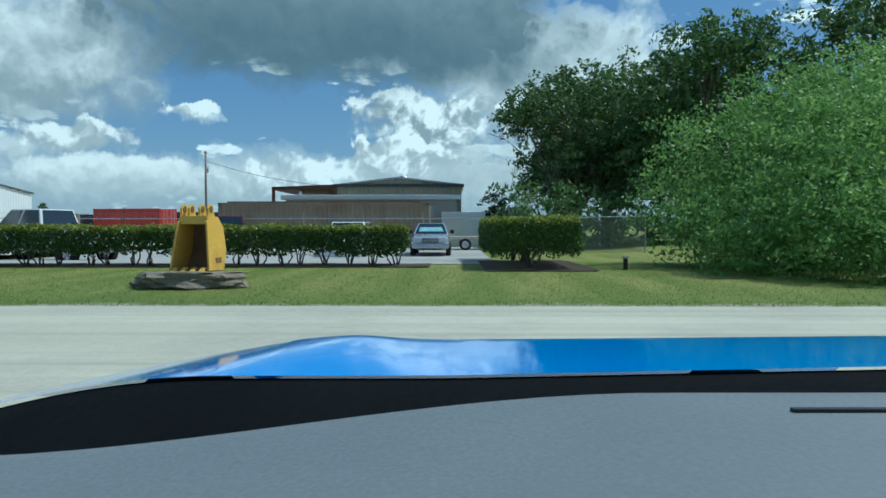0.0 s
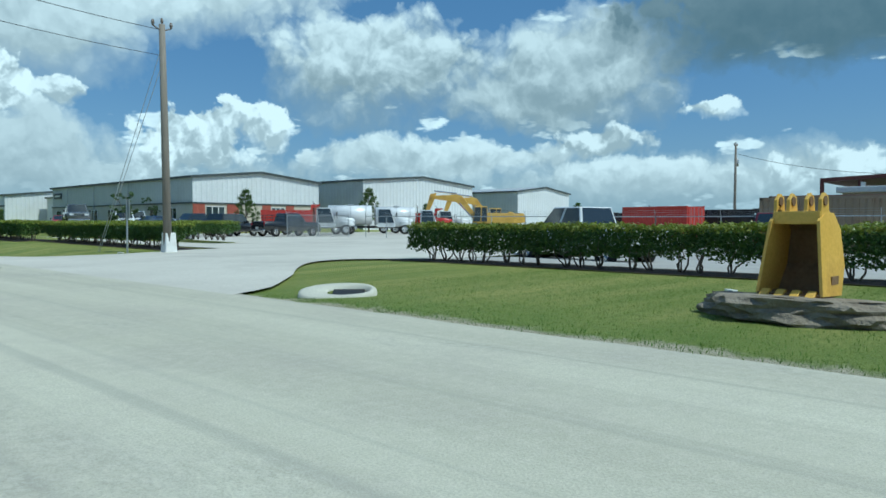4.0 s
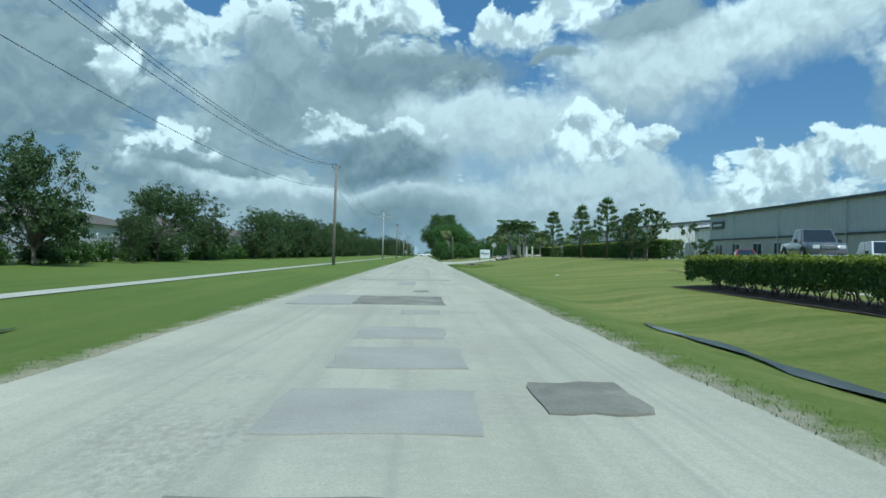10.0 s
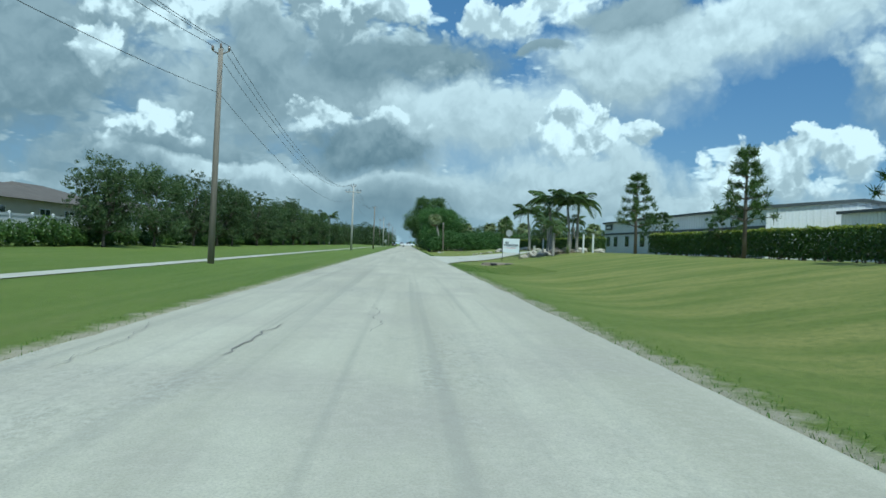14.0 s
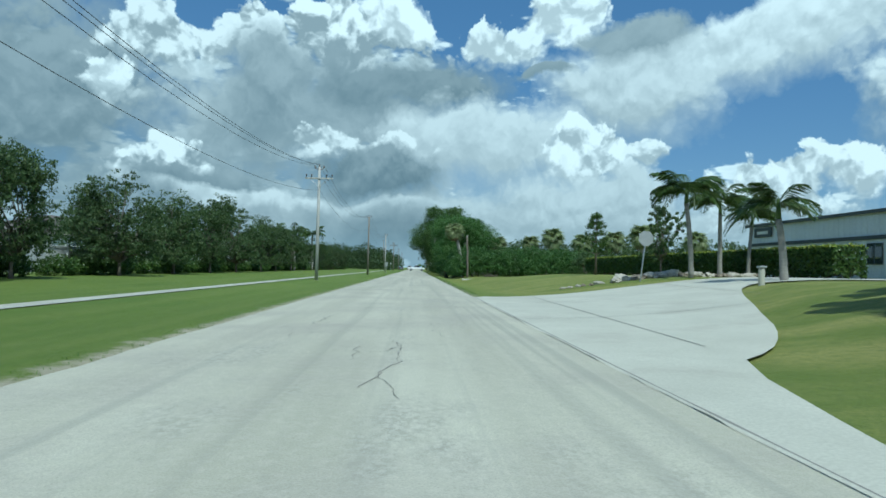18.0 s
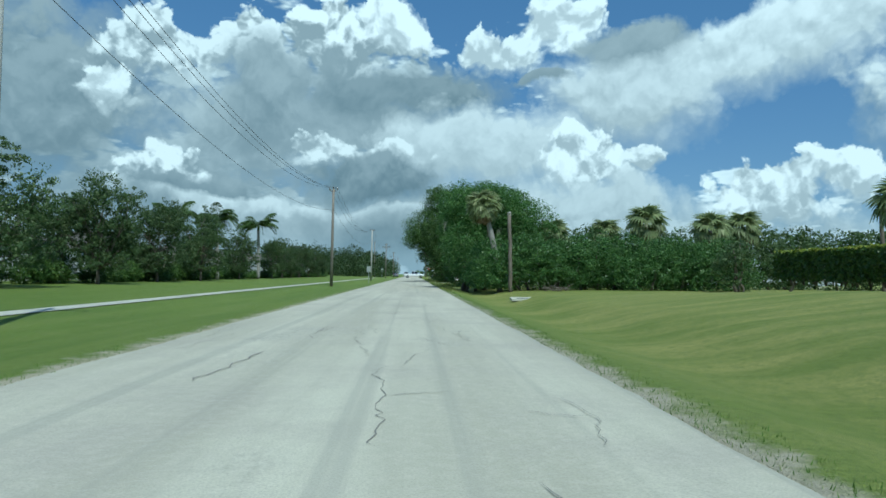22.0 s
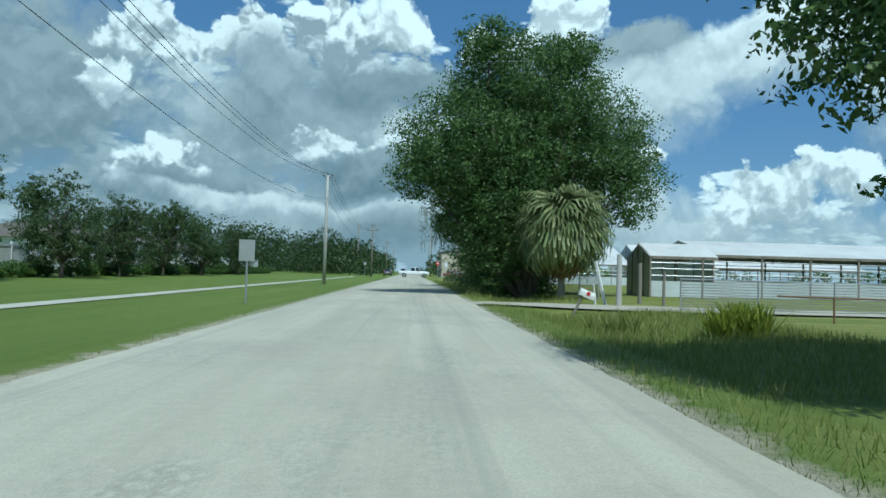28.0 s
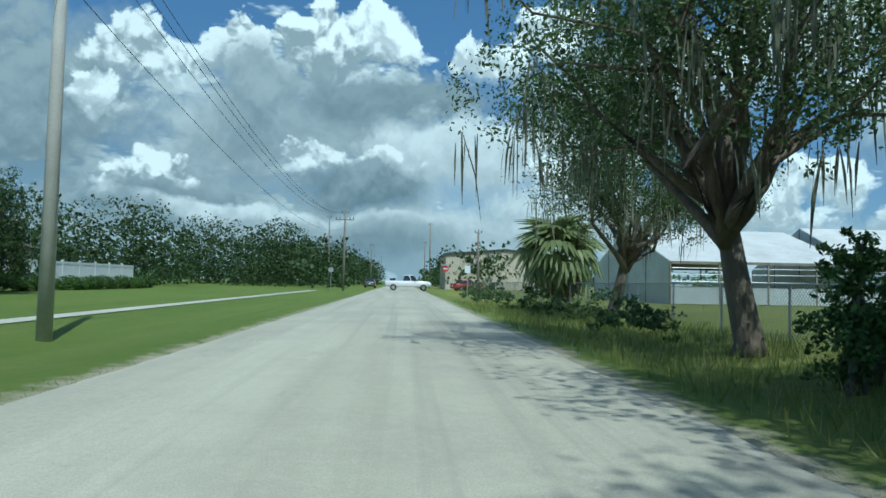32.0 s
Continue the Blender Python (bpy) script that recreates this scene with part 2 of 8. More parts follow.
def add_cloud(under, az, el, wa, we, tilt, low, high, soft):
    a, e, t = radians(az), radians(el), radians(tilt)
    d = Vector((math.sin(a) * math.cos(e), math.cos(a) * math.cos(e), math.sin(e)))
    side = Vector((math.cos(a), -math.sin(a), 0))
    upw = side.cross(d)
    s2, u2 = side * math.cos(t) + upw * math.sin(t), upw * math.cos(t) - side * math.sin(t)
    x = along(BENT, s2 / math.sin(radians(min(wa, 60))))
    y = wmath("SUBTRACT", along(BENT, u2 / math.sin(radians(we))), d.dot(u2) / math.sin(radians(we)))
    r = wmath("SQRT", wmath("ADD", wmath("MULTIPLY", x, x), wmath("MULTIPLY", y, y)))
    crisp = soft < 0.1
    r = wmath("ADD", r, EDGE if crisp else RAGGED)
    # flat soft base, sharp heads
    w = wrange(y, 0.3, -0.8, soft, soft + 0.22)
    mask = wmath("DIVIDE", wmath("SUBTRACT", wmath("ADD", 1.0, w), r), wmath("MULTIPLY", w, 2.0), clamp=True)
    mask = wmath("MULTIPLY", mask, wmath("GREATER_THAN", along(coord, d), 0.2))
    k = wmath("ADD", wmath("MULTIPLY", y, 0.55), wmath("ADD", wmath("MULTIPLY", RELIEF, 0.85 if crisp else 0.27), wmath("MULTIPLY", SOFT, 0.8)))
    k = wmath("POWER", wrange(k, -0.6, 0.55, low - 0.01, high + 0.01), 2.35)
    return wmix(mask, under, wmix(k, CLOUD_GREY, CLOUD_WHITE))


for spec in CLOUDS_SIDE + CLOUDS_AHEAD + CLOUDS_MIDDLE + CLOUDS_LOW + CLOUDS_EAST:
    full = add_cloud(full, *spec)
haze = wmath("MULTIPLY", wrange(DZ, 0.07, -0.01), 0.6)
full = wmix(haze, full, (0.30, 0.42, 0.50))
bg = wnode("ShaderNodeBackground")
wt.links.new(full, bg.inputs[0])
bg.inputs[1].default_value = SKY_LEVEL
out = wnode("ShaderNodeOutputWorld")
wt.links.new(bg.outputs[0], out.inputs[0])

sun = new("sun", bpy.data.lights.new("sun", "SUN"))
sun.data.energy, sun.data.angle, sun.data.color = SUN_LEVEL, radians(0.6), (1.0, 0.95, 0.87)
sun.matrix_world = look(SUN * 200, (0, 0, 0))

# ---- materials ----
def nodes_of(name):
    m = bpy.data.materials.new(name)
    m.use_nodes = True
    return m, m.node_tree, m.node_tree.nodes["Principled BSDF"]


def ramp_noise(nt, scale, detail=4.0, rough=0.55, stretch=(1, 1, 1), object_space=True):
    tc = nt.nodes.new("ShaderNodeTexCoord")
    mp = nt.nodes.new("ShaderNodeMapping")
    mp.inputs["Scale"].default_value = stretch
    geo = nt.nodes.new("ShaderNodeNewGeometry")
    nt.links.new(tc.outputs["Object"] if object_space else geo.outputs["Position"], mp.inputs[0])
    n = nt.nodes.new("ShaderNodeTexNoise")
    nt.links.new(mp.outputs[0], n.inputs["Vector"])
    n.inputs["Scale"].default_value, n.inputs["Detail"].default_value, n.inputs["Roughness"].default_value = scale, detail, rough
    return n.outputs["Fac"]


def nmix(nt, f, a, b):
    n = nt.nodes.new("ShaderNodeMix")
    n.data_type = "RGBA"
    if isinstance(f, float):
        n.inputs[0].default_value = f
    else:
        nt.links.new(f, n.inputs[0])
    for i, v in ((6, a), (7, b)):
        if isinstance(v, tuple):
            n.inputs[i].default_value = (*v, 1)
        else:
            nt.links.new(v, n.inputs[i])
    return n.outputs[2]


def nrange(nt, v, a, b, c=0.0, d=1.0):
    n = nt.nodes.new("ShaderNodeMapRange")
    nt.links.new(v, n.inputs[0])
    for i, x in enumerate((a, b, c, d)):
        n.inputs[i + 1].default_value = x
    return n.outputs[0]


def surface(name, a, b, rough=0.7, metal=0.0, scale=3.0, fine=40.0, bump=0.2, dist=0.01, stretch=(1, 1, 1), vary=0.0, coat=0.0, dirt=None, flat=False):
    """Two colours mixed at two scales, with grain in the relief; dirt: a third colour in stains; vary: change from piece to piece."""
    m, nt, p = nodes_of(name)
    big = ramp_noise(nt, scale, 5.0, 0.6, stretch, not flat)
    small = ramp_noise(nt, fine, 3.0, 0.6, stretch, not flat)
    col = nmix(nt, nrange(nt, big, 0.35, 0.65), a, b)
    col = nmix(nt, nrange(nt, small, 0.3, 0.75, 0.0, 0.5), col, tuple(0.72 * v for v in a))
    if dirt:
        st = ramp_noise(nt, scale * 0.6, 6.0, 0.7, stretch, not flat)
        col = nmix(nt, nrange(nt, st, 0.52, 0.72, 0.0, 0.85), col, dirt)
    if vary:
        oi = nt.nodes.new("ShaderNodeObjectInfo")
        hsv = nt.nodes.new("ShaderNodeHueSaturation")
        nt.links.new(nrange(nt, oi.outputs["Random"], 0, 1, 1 - vary, 1 + vary), hsv.inputs["Value"])
        nt.links.new(col, hsv.inputs["Color"])
        col = hsv.outputs[0]
    nt.links.new(col, p.inputs["Base Color"])
    nt.links.new(nrange(nt, small, 0.2, 0.8, max(rough - 0.12, 0.02), min(rough + 0.1, 1)), p.inputs["Roughness"])
    p.inputs["Metallic"].default_value = metal
    p.inputs["Coat Weight"].default_value = coat
    p.inputs["Coat Roughness"].default_value = 0.06
    if bump:
        bn = nt.nodes.new("ShaderNodeBump")
        bn.inputs["Strength"].default_value, bn.inputs["Distance"].default_value = bump, dist
        nt.links.new(small, bn.inputs["Height"])
        nt.links.new(bn.outputs[0], p.inputs["Normal"])
    return m


def foliage(name, a, b, c, through=0.3, rough=0.5):
    """Leaves that differ one by one, and let some light through."""
    m, nt, p = nodes_of(name)
    geo = nt.nodes.new("ShaderNodeNewGeometry")
    oi = nt.nodes.new("ShaderNodeObjectInfo")
    col = nmix(nt, nrange(nt, geo.outputs["Random Per Island"], 0.0, 0.7), a, b)
    col = nmix(nt, nrange(nt, geo.outputs["Random Per Island"], 0.7, 1.0), col, c)
    hsv = nt.nodes.new("ShaderNodeHueSaturation")
    nt.links.new(nrange(nt, oi.outputs["Random"], 0, 1, 0.85, 1.15), hsv.inputs["Value"])
    nt.links.new(col, hsv.inputs["Color"])
    nt.links.new(hsv.outputs[0], p.inputs["Base Color"])
    p.inputs["Roughness"].default_value = rough
    p.inputs["Specular IOR Level"].default_value = 0.3
    tr = nt.nodes.new("ShaderNodeBsdfTranslucent")
    nt.links.new(hsv.outputs[0], tr.inputs[0])
    mx = nt.nodes.new("ShaderNodeMixShader")
    mx.inputs[0].default_value = through
    nt.links.new(p.outputs[0], mx.inputs[1])
    nt.links.new(tr.outputs[0], mx.inputs[2])
    nt.links.new(mx.outputs[0], nt.nodes["Material Output"].inputs[0])
    return m


def glassy(name, tint, rough=0.03):
    m, nt, p = nodes_of(name)
    p.inputs["Base Color"].default_value = (*tint, 1)
    p.inputs["Roughness"].default_value = rough
    p.inputs["Specular IOR Level"].default_value = 0.8
    p.inputs["Coat Weight"].default_value = 0.5
    p.inputs["Coat Roughness"].default_value = 0.02
    return m


# ---- mesh helpers ----
def mesh_of(name, verts, faces, mat, smooth=False):
    me = bpy.data.meshes.new(name)
    me.from_pydata([tuple(v) for v in verts], [], faces)
    me.materials.append(mat)
    if smooth:
        me.polygons.foreach_set("use_smooth", [True] * len(me.polygons))
    me.update()
    return me


def part(name, bm, mat, parent=None, label="", smooth=False):
    """Links a bmesh as one mesh object under a thing, or as a thing of its own."""
    me = bpy.data.meshes.new(name)
    bm.to_mesh(me)
    bm.free()
    me.materials.append(mat)
    if smooth:
        me.polygons.foreach_set("use_smooth", [True] * len(me.polygons))
    ob = new(name, me)
    ob.parent = parent
    if label:
        tagged(ob, label)
    return ob


def link(name, me, parent=None, label="", m=None):
    ob = new(name, me)
    ob.parent = parent
    if m is not None:
        ob.matrix_basis = m
    if label:
        tagged(ob, label)
    return ob


def thing(name, label, category, group="", kind="", m=None):
    ob = new(name)
    ob.empty_display_size = 0.2
    if m is not None:
        ob.matrix_basis = m
    return tagged(ob, label, category, group, kind)


def box(bm, x0, x1, y0, y1, z0, z1, bevel=0.0, top=(1, 1)):
    """A block; top: how far its upper face is drawn in."""
    cx, cy = (x0 + x1) / 2, (y0 + y1) / 2
    hx, hy = (x1 - x0) / 2, (y1 - y0) / 2
    vs = [bm.verts.new((cx + sx * hx * kx, cy + sy * hy * ky, z)) for z, (kx, ky) in ((z0, (1, 1)), (z1, top)) for sx, sy in ((-1, -1), (1, -1), (1, 1), (-1, 1))]
    fs = [bm.faces.new([vs[i] for i in f]) for f in ((3, 2, 1, 0), (4, 5, 6, 7), (0, 1, 5, 4), (1, 2, 6, 5), (2, 3, 7, 6), (3, 0, 4, 7))]
    if bevel:
        bmesh.ops.bevel(bm, geom=list({e for f in fs for e in f.edges}), offset=bevel, segments=2, affect="EDGES", profile=0.6)
    return bm


def block(x0, x1, y0, y1, z0, z1, bevel=0.0, top=(1, 1)):
    return box(bmesh.new(), x0, x1, y0, y1, z0, z1, bevel, top)


def tube(bm, pts, radii, n=8, cap=True):
    """A round bar through points, with a radius at each."""
    rings = []
    pts = [Vector(p) for p in pts]
    for i, p in enumerate(pts):
        d = (pts[min(i + 1, len(pts) - 1)] - pts[max(i - 1, 0)]).normalized()
        u = d.orthogonal().normalized() if abs(d.z) < 0.95 else Vector((1, 0, 0))
        u = (u - d * u.dot(d)).normalized()
        v = d.cross(u)
        r = radii[i] if isinstance(radii, (list, tuple)) else radii
        rings.append([bm.verts.new(p + (u * math.cos(2 * math.pi * k / n) + v * math.sin(2 * math.pi * k / n)) * r) for k in range(n)])
    for a, b in zip(rings, rings[1:]):
        for k in range(n):
            bm.faces.new((a[k], a[(k + 1) % n], b[(k + 1) % n], b[k]))
    if cap:
        bm.faces.new(rings[0][::-1])
        bm.faces.new(rings[-1])
    return bm


def prism(bm, outline, x0, x1, axis="x", shrink=1.0, bevel=0.0):
    """An outline (pairs in the other two axes) drawn out along an axis."""
    def at(k, a, b):
        return {"x": (k, a, b), "y": (a, k, b), "z": (a, b, k)}[axis]
    a = [bm.verts.new(at(x0, *p)) for p in outline]
    b = [bm.verts.new(at(x1, *p)) for p in outline]
    n = len(outline)
    fs = [bm.faces.new(a[::-1]), bm.faces.new(b)] + [bm.faces.new((a[i], a[(i + 1) % n], b[(i + 1) % n], b[i])) for i in range(n)]
    bmesh.ops.recalc_face_normals(bm, faces=fs)
    if bevel:
        bmesh.ops.bevel(bm, geom=list({e for f in fs for e in f.edges}), offset=bevel, segments=2, affect="EDGES", profile=0.6)
    return bm


def smoothstep(a, b, v):
    t = min(max((v - a) / (b - a), 0.0), 1.0)
    return t * t * (3 - 2 * t)

# ---- ground ----
ROAD_L, ROAD_R = -2.9, 3.15


def lerp_table(table, v):
    for (a, fa), (b, fb) in zip(table, table[1:]):
        if v <= b:
            return fa + (fb - fa) * smoothstep(a, b, v)
    return table[-1][1]


RISE = [(-60, 0.0), (25, 0.0), (58, 0.3), (78, 1.05), (118, 1.05), (136, 0.95), (165, 0.85), (195, 0.15), (230, 0.05), (600, 0.05)]
DITCH = [(-60, 0.0), (22, 0.0), (32, -0.3), (50, -0.28), (62, -0.1), (104, -0.1), (110, 0.0), (138, 0.0), (150, -0.25), (186, -0.42), (196, -0.3), (236, -0.2), (246, -0.2), (330, -0.2), (340, 0), (600, 0)]


def drive_one(x):
    """South and north edges of the yard's entrance."""
    s = 9.3 + 6.6 * smoothstep(2.6, 10.5, x) - 1.5 * smoothstep(11, 13, x)
    n = 29.2 - 4.6 * smoothstep(2.4, 5.2, x) + 2.2 * smoothstep(7, 13, x)
    return s, n


def drive_two(x):
    s = 109.0 + 7.5 * smoothstep(2.9, 5.3, x) + 16 * smoothstep(4.5, 14, x)
    n = 136.0 + 3.0 * smoothstep(3.2, 16, x) + 6.0 * smoothstep(16, 30, x)
    return s, n


def drive_three(x):
    s = 241.6 - 3.0 * smoothstep(3.0, 9.0, x)
    n = 243.9 - 1.4 * smoothstep(3.0, 11.0, x)
    return s, n


def on_drive(x, y):
    """How far a place lies on one of the entrances, 0 to 1."""
    k = 0.0
    if 2.5 < x < 15:
        s, n = drive_one(x)
        k = max(k, smoothstep(s - 2.5, s, y) * smoothstep(n + 2.5, n, y))
    if 2.5 < x < 45:
        s, n = drive_two(x)
        k = max(k, smoothstep(s - 3.0, s, y) * smoothstep(n + 3.0, n, y))
    if 2.5 < x < 60:
        s, n = drive_three(x)
        k = max(k, smoothstep(s - 1.5, s, y) * smoothstep(n + 1.5, n, y))
    return k


def height(x, y):
    if ROAD_L - 0.02 < x < ROAD_R + 0.02:
        return -0.05
    if x <= ROAD_L:
        d = ROAD_L - x
        h = 0.012 * smoothstep(0, 0.3, d) - 0.16 * smoothstep(0.6, 2.8, d) * smoothstep(5.2, 3.0, d) + 0.02 * smoothstep(3, 6, d) + 0.22 * smoothstep(7, 14, d) + 0.25 * smoothstep(14, 25, d)
        if y < 8:
            h *= smoothstep(2, 8, y)
        return h
    d = x - ROAD_R
    h = 0.012 * smoothstep(0, 0.3, d) + lerp_table(DITCH, y) * smoothstep(0.5, 2.2, d) * smoothstep(5.2, 2.6, d) + lerp_table(RISE, y) * smoothstep(2.0, 11.5, d)
    h -= 0.32 * smoothstep(14, 22, x) * smoothstep(19, 14, y) * smoothstep(-16, -9, y) * smoothstep(60, 45, x)
    h -= (h + 0.12) * smoothstep(12.6, 13.6, x) * smoothstep(14, 16, y) * smoothstep(66, 63, y) * smoothstep(180, 140, x) * (1 - smoothstep(16.0, 16.4, x) * smoothstep(18.4, 18.0, x) * smoothstep(32, 33, y))
    k = on_drive(x, y)
    if k:
        h = h * (1 - k) + k * (drive_height(x, y) - 0.05)
    return h


def drive_height(x, y):
    if 100 < y < 150:
        return 0.01 + 1.0 * smoothstep(4, 17, x)
    return 0.01 + 0.02 * smoothstep(4, 10, x)


def grid_lines(breaks):
    out = []
    for (a, b, step) in breaks:
        n = max(1, round((b - a) / step))
        out += [a + (b - a) * i / n for i in range(n)]
    return out + [breaks[-1][1]]


def sheet(name, xs, ys, zfun, mat, keep=None, smooth=True):
    verts = [(x, y, zfun(x, y)) for y in ys for x in xs]
    w = len(xs)
    faces = []
    for j in range(len(ys) - 1):
        for i in range(w - 1):
            if keep and not keep((xs[i] + xs[i + 1]) / 2, (ys[j] + ys[j + 1]) / 2):
                continue
            faces.append((j * w + i, j * w + i + 1, (j + 1) * w + i + 1, (j + 1) * w + i))
    return link(name, mesh_of(name, verts, faces, mat, smooth))


def strip(name, rows, mat, thick=0.0):
    """A paved sheet: for every step a list of points across it."""
    n = len(rows[0])
    verts = [p for r in rows for p in r]
    faces = [(j * n + i, j * n + i + 1, (j + 1) * n + i + 1, (j + 1) * n + i) for j in range(len(rows) - 1) for i in range(n - 1)]
    return mesh_of(name, verts, faces, mat, True)


def grass_material():
    m, nt, p = nodes_of("mown_grass")
    big = ramp_noise(nt, 0.09, 5.0, 0.6, (1, 1, 1))
    mid = ramp_noise(nt, 0.9, 5.0, 0.65, (1, 1, 1))
    lines = ramp_noise(nt, 1.0, 2.0, 0.5, (1.6, 0.06, 1))
    fine = ramp_noise(nt, 28.0, 4.0, 0.7, (1, 1, 1))
    col = nmix(nt, nrange(nt, big, 0.35, 0.65), (0.130, 0.196, 0.036), (0.180, 0.240, 0.047))
    col = nmix(nt, nrange(nt, lines, 0.42, 0.64, 0.0, 0.55), col, (0.235, 0.275, 0.07))
    col = nmix(nt, nrange(nt, mid, 0.55, 0.78, 0.0, 0.55), col, (0.29, 0.285, 0.11))
    # drier mown turf on the east side, and a sandy ragged shoulder along the asphalt
    geo = nt.nodes.new("ShaderNodeNewGeometry")
    sx = nt.nodes.new("ShaderNodeSeparateXYZ")
    nt.links.new(geo.outputs["Position"], sx.inputs[0])
    mow = ramp_noise(nt, 1.0, 3.0, 0.6, (0.10, 0.9, 1))
    dry = nmix(nt, nrange(nt, mow, 0.38, 0.62), (0.205, 0.235, 0.05), (0.42, 0.375, 0.125))
    col = nmix(nt, nrange(nt, sx.outputs[0], 3.0, 6.0, 0.0, 0.8), col, dry)
    tuft = ramp_noise(nt, 5.5, 5.0, 0.72, (1, 1, 1))
    col = nmix(nt, nrange(nt, tuft, 0.46, 0.70, 0.0, 0.65), col, (0.11, 0.155, 0.03))
    col = nmix(nt, nrange(nt, fine, 0.35, 0.7, 0.0, 0.7), col, (0.095, 0.145, 0.024))
    def off(edge):
        a = nt.nodes.new("ShaderNodeMath")
        a.operation = "SUBTRACT"
        nt.links.new(sx.outputs[0], a.inputs[0])
        a.inputs[1].default_value = edge
        b = nt.nodes.new("ShaderNodeMath")
        b.operation = "ABSOLUTE"
        nt.links.new(a.outputs[0], b.inputs[0])
        return b.outputs[0]
    near = nt.nodes.new("ShaderNodeMath")
    near.operation = "MINIMUM"
    nt.links.new(off(ROAD_R), near.inputs[0])
    nt.links.new(off(ROAD_L), near.inputs[1])
    rag = nt.nodes.new("ShaderNodeMath")
    rag.operation = "MULTIPLY_ADD"
    nt.links.new(ramp_noise(nt, 1.6, 5.0, 0.7, (1, 1, 1)), rag.inputs[0])
    rag.inputs[1].default_value = 1.3
    nt.links.new(near.outputs[0], rag.inputs[2])
    col = nmix(nt, nrange(nt, rag.outputs[0], 1.02, 0.72, 0.0, 0.9), col, (0.46, 0.41, 0.31))
    nt.links.new(col, p.inputs["Base Color"])
    p.inputs["Roughness"].default_value = 0.75
    p.inputs["Specular IOR Level"].default_value = 0.2
    bn = nt.nodes.new("ShaderNodeBump")
    bn.inputs["Strength"].default_value, bn.inputs["Distance"].default_value = 0.8, 0.06
    nt.links.new(fine, bn.inputs["Height"])
    nt.links.new(bn.outputs[0], p.inputs["Normal"])
    return m


def asphalt_material():
    m, nt, p = nodes_of("weathered_asphalt")
    wear = ramp_noise(nt, 1.0, 5.0, 0.6, (0.9, 0.05, 1))
    blot = ramp_noise(nt, 0.35, 6.0, 0.65)
    grit = ramp_noise(nt, 60.0, 2.0, 0.7)
    speck = ramp_noise(nt, 9.0, 6.0, 0.75)
    col = nmix(nt, nrange(nt, wear, 0.35, 0.66), (0.42, 0.402, 0.312), (0.565, 0.545, 0.43))
    col = nmix(nt, nrange(nt, blot, 0.46, 0.68, 0.0, 0.8), col, (0.39, 0.362, 0.305))
    col = nmix(nt, nrange(nt, speck, 0.45, 0.75, 0.0, 0.35), col, (0.68, 0.64, 0.54))
    col = nmix(nt, nrange(nt, grit, 0.4, 0.75, 0.0, 0.6), col, (0.30, 0.28, 0.24))
    ravel = ramp_noise(nt, 0.55, 6.0, 0.72, (1.0, 0.35, 1))
    chips = ramp_noise(nt, 16.0, 4.0, 0.8, (1.0, 0.6, 1))
    col = nmix(nt, nrange(nt, ravel, 0.54, 0.66, 0.0, 0.55), col, nmix(nt, nrange(nt, chips, 0.42, 0.62), (0.27, 0.255, 0.215), (0.55, 0.53, 0.45)))
    tracks = ramp_noise(nt, 1.0, 3.0, 0.6, (2.6, 0.02, 1))
    col = nmix(nt, nrange(nt, tracks, 0.54, 0.66, 0.0, 0.45), col, (0.31, 0.30, 0.255))
    nt.links.new(col, p.inputs["Base Color"])
    p.inputs["Roughness"].default_value = 0.88
    p.inputs["Specular IOR Level"].default_value = 0.25
    bn = nt.nodes.new("ShaderNodeBump")
    bn.inputs["Strength"].default_value, bn.inputs["Distance"].default_value = 0.5, 0.012
    nt.links.new(grit, bn.inputs["Height"])
    nt.links.new(bn.outputs[0], p.inputs["Normal"])
    return m


GRASS = grass_material()
ASPHALT = asphalt_material()
CONCRETE = surface("pale_concrete", (0.50, 0.485, 0.40), (0.58, 0.565, 0.47), 0.85, scale=0.5, fine=30, bump=0.2, dist=0.006, dirt=(0.38, 0.35, 0.29))
SHELL = surface("crushed_shell", (0.50, 0.47, 0.41), (0.60, 0.57, 0.50), 0.9, scale=0.25, fine=18, bump=0.4, dist=0.02, dirt=(0.36, 0.335, 0.29))
LOT = surface("old_lot_asphalt", (0.34, 0.33, 0.31), (0.42, 0.41, 0.38), 0.9, scale=0.3, fine=25, bump=0.3, dist=0.01, dirt=(0.25, 0.24, 0.22))
TAR = surface("dark_patch_asphalt", (0.20, 0.185, 0.155), (0.30, 0.28, 0.235), 0.85, scale=1.6, fine=30, bump=0.5, dist=0.015, dirt=(0.38, 0.36, 0.30))
TAR_OLD = surface("faded_patch_asphalt", (0.36, 0.34, 0.30), (0.43, 0.405, 0.355), 0.85, scale=1.2, fine=45, bump=0.4, dist=0.01, dirt=(0.38, 0.36, 0.33))
CRACK = surface("crack_filler", (0.22, 0.208, 0.185), (0.29, 0.275, 0.245), 0.9, scale=4, fine=30, bump=0.3)
SAND = surface("sandy_edge", (0.42, 0.38, 0.30), (0.50, 0.46, 0.37), 0.95, scale=1.0, fine=25, bump=0.4, dist=0.02, dirt=(0.2, 0.22, 0.08))
MULCH = surface("dark_mulch", (0.045, 0.034, 0.024), (0.075, 0.057, 0.04), 0.95, scale=3, fine=35, bump=0.8, dist=0.03)

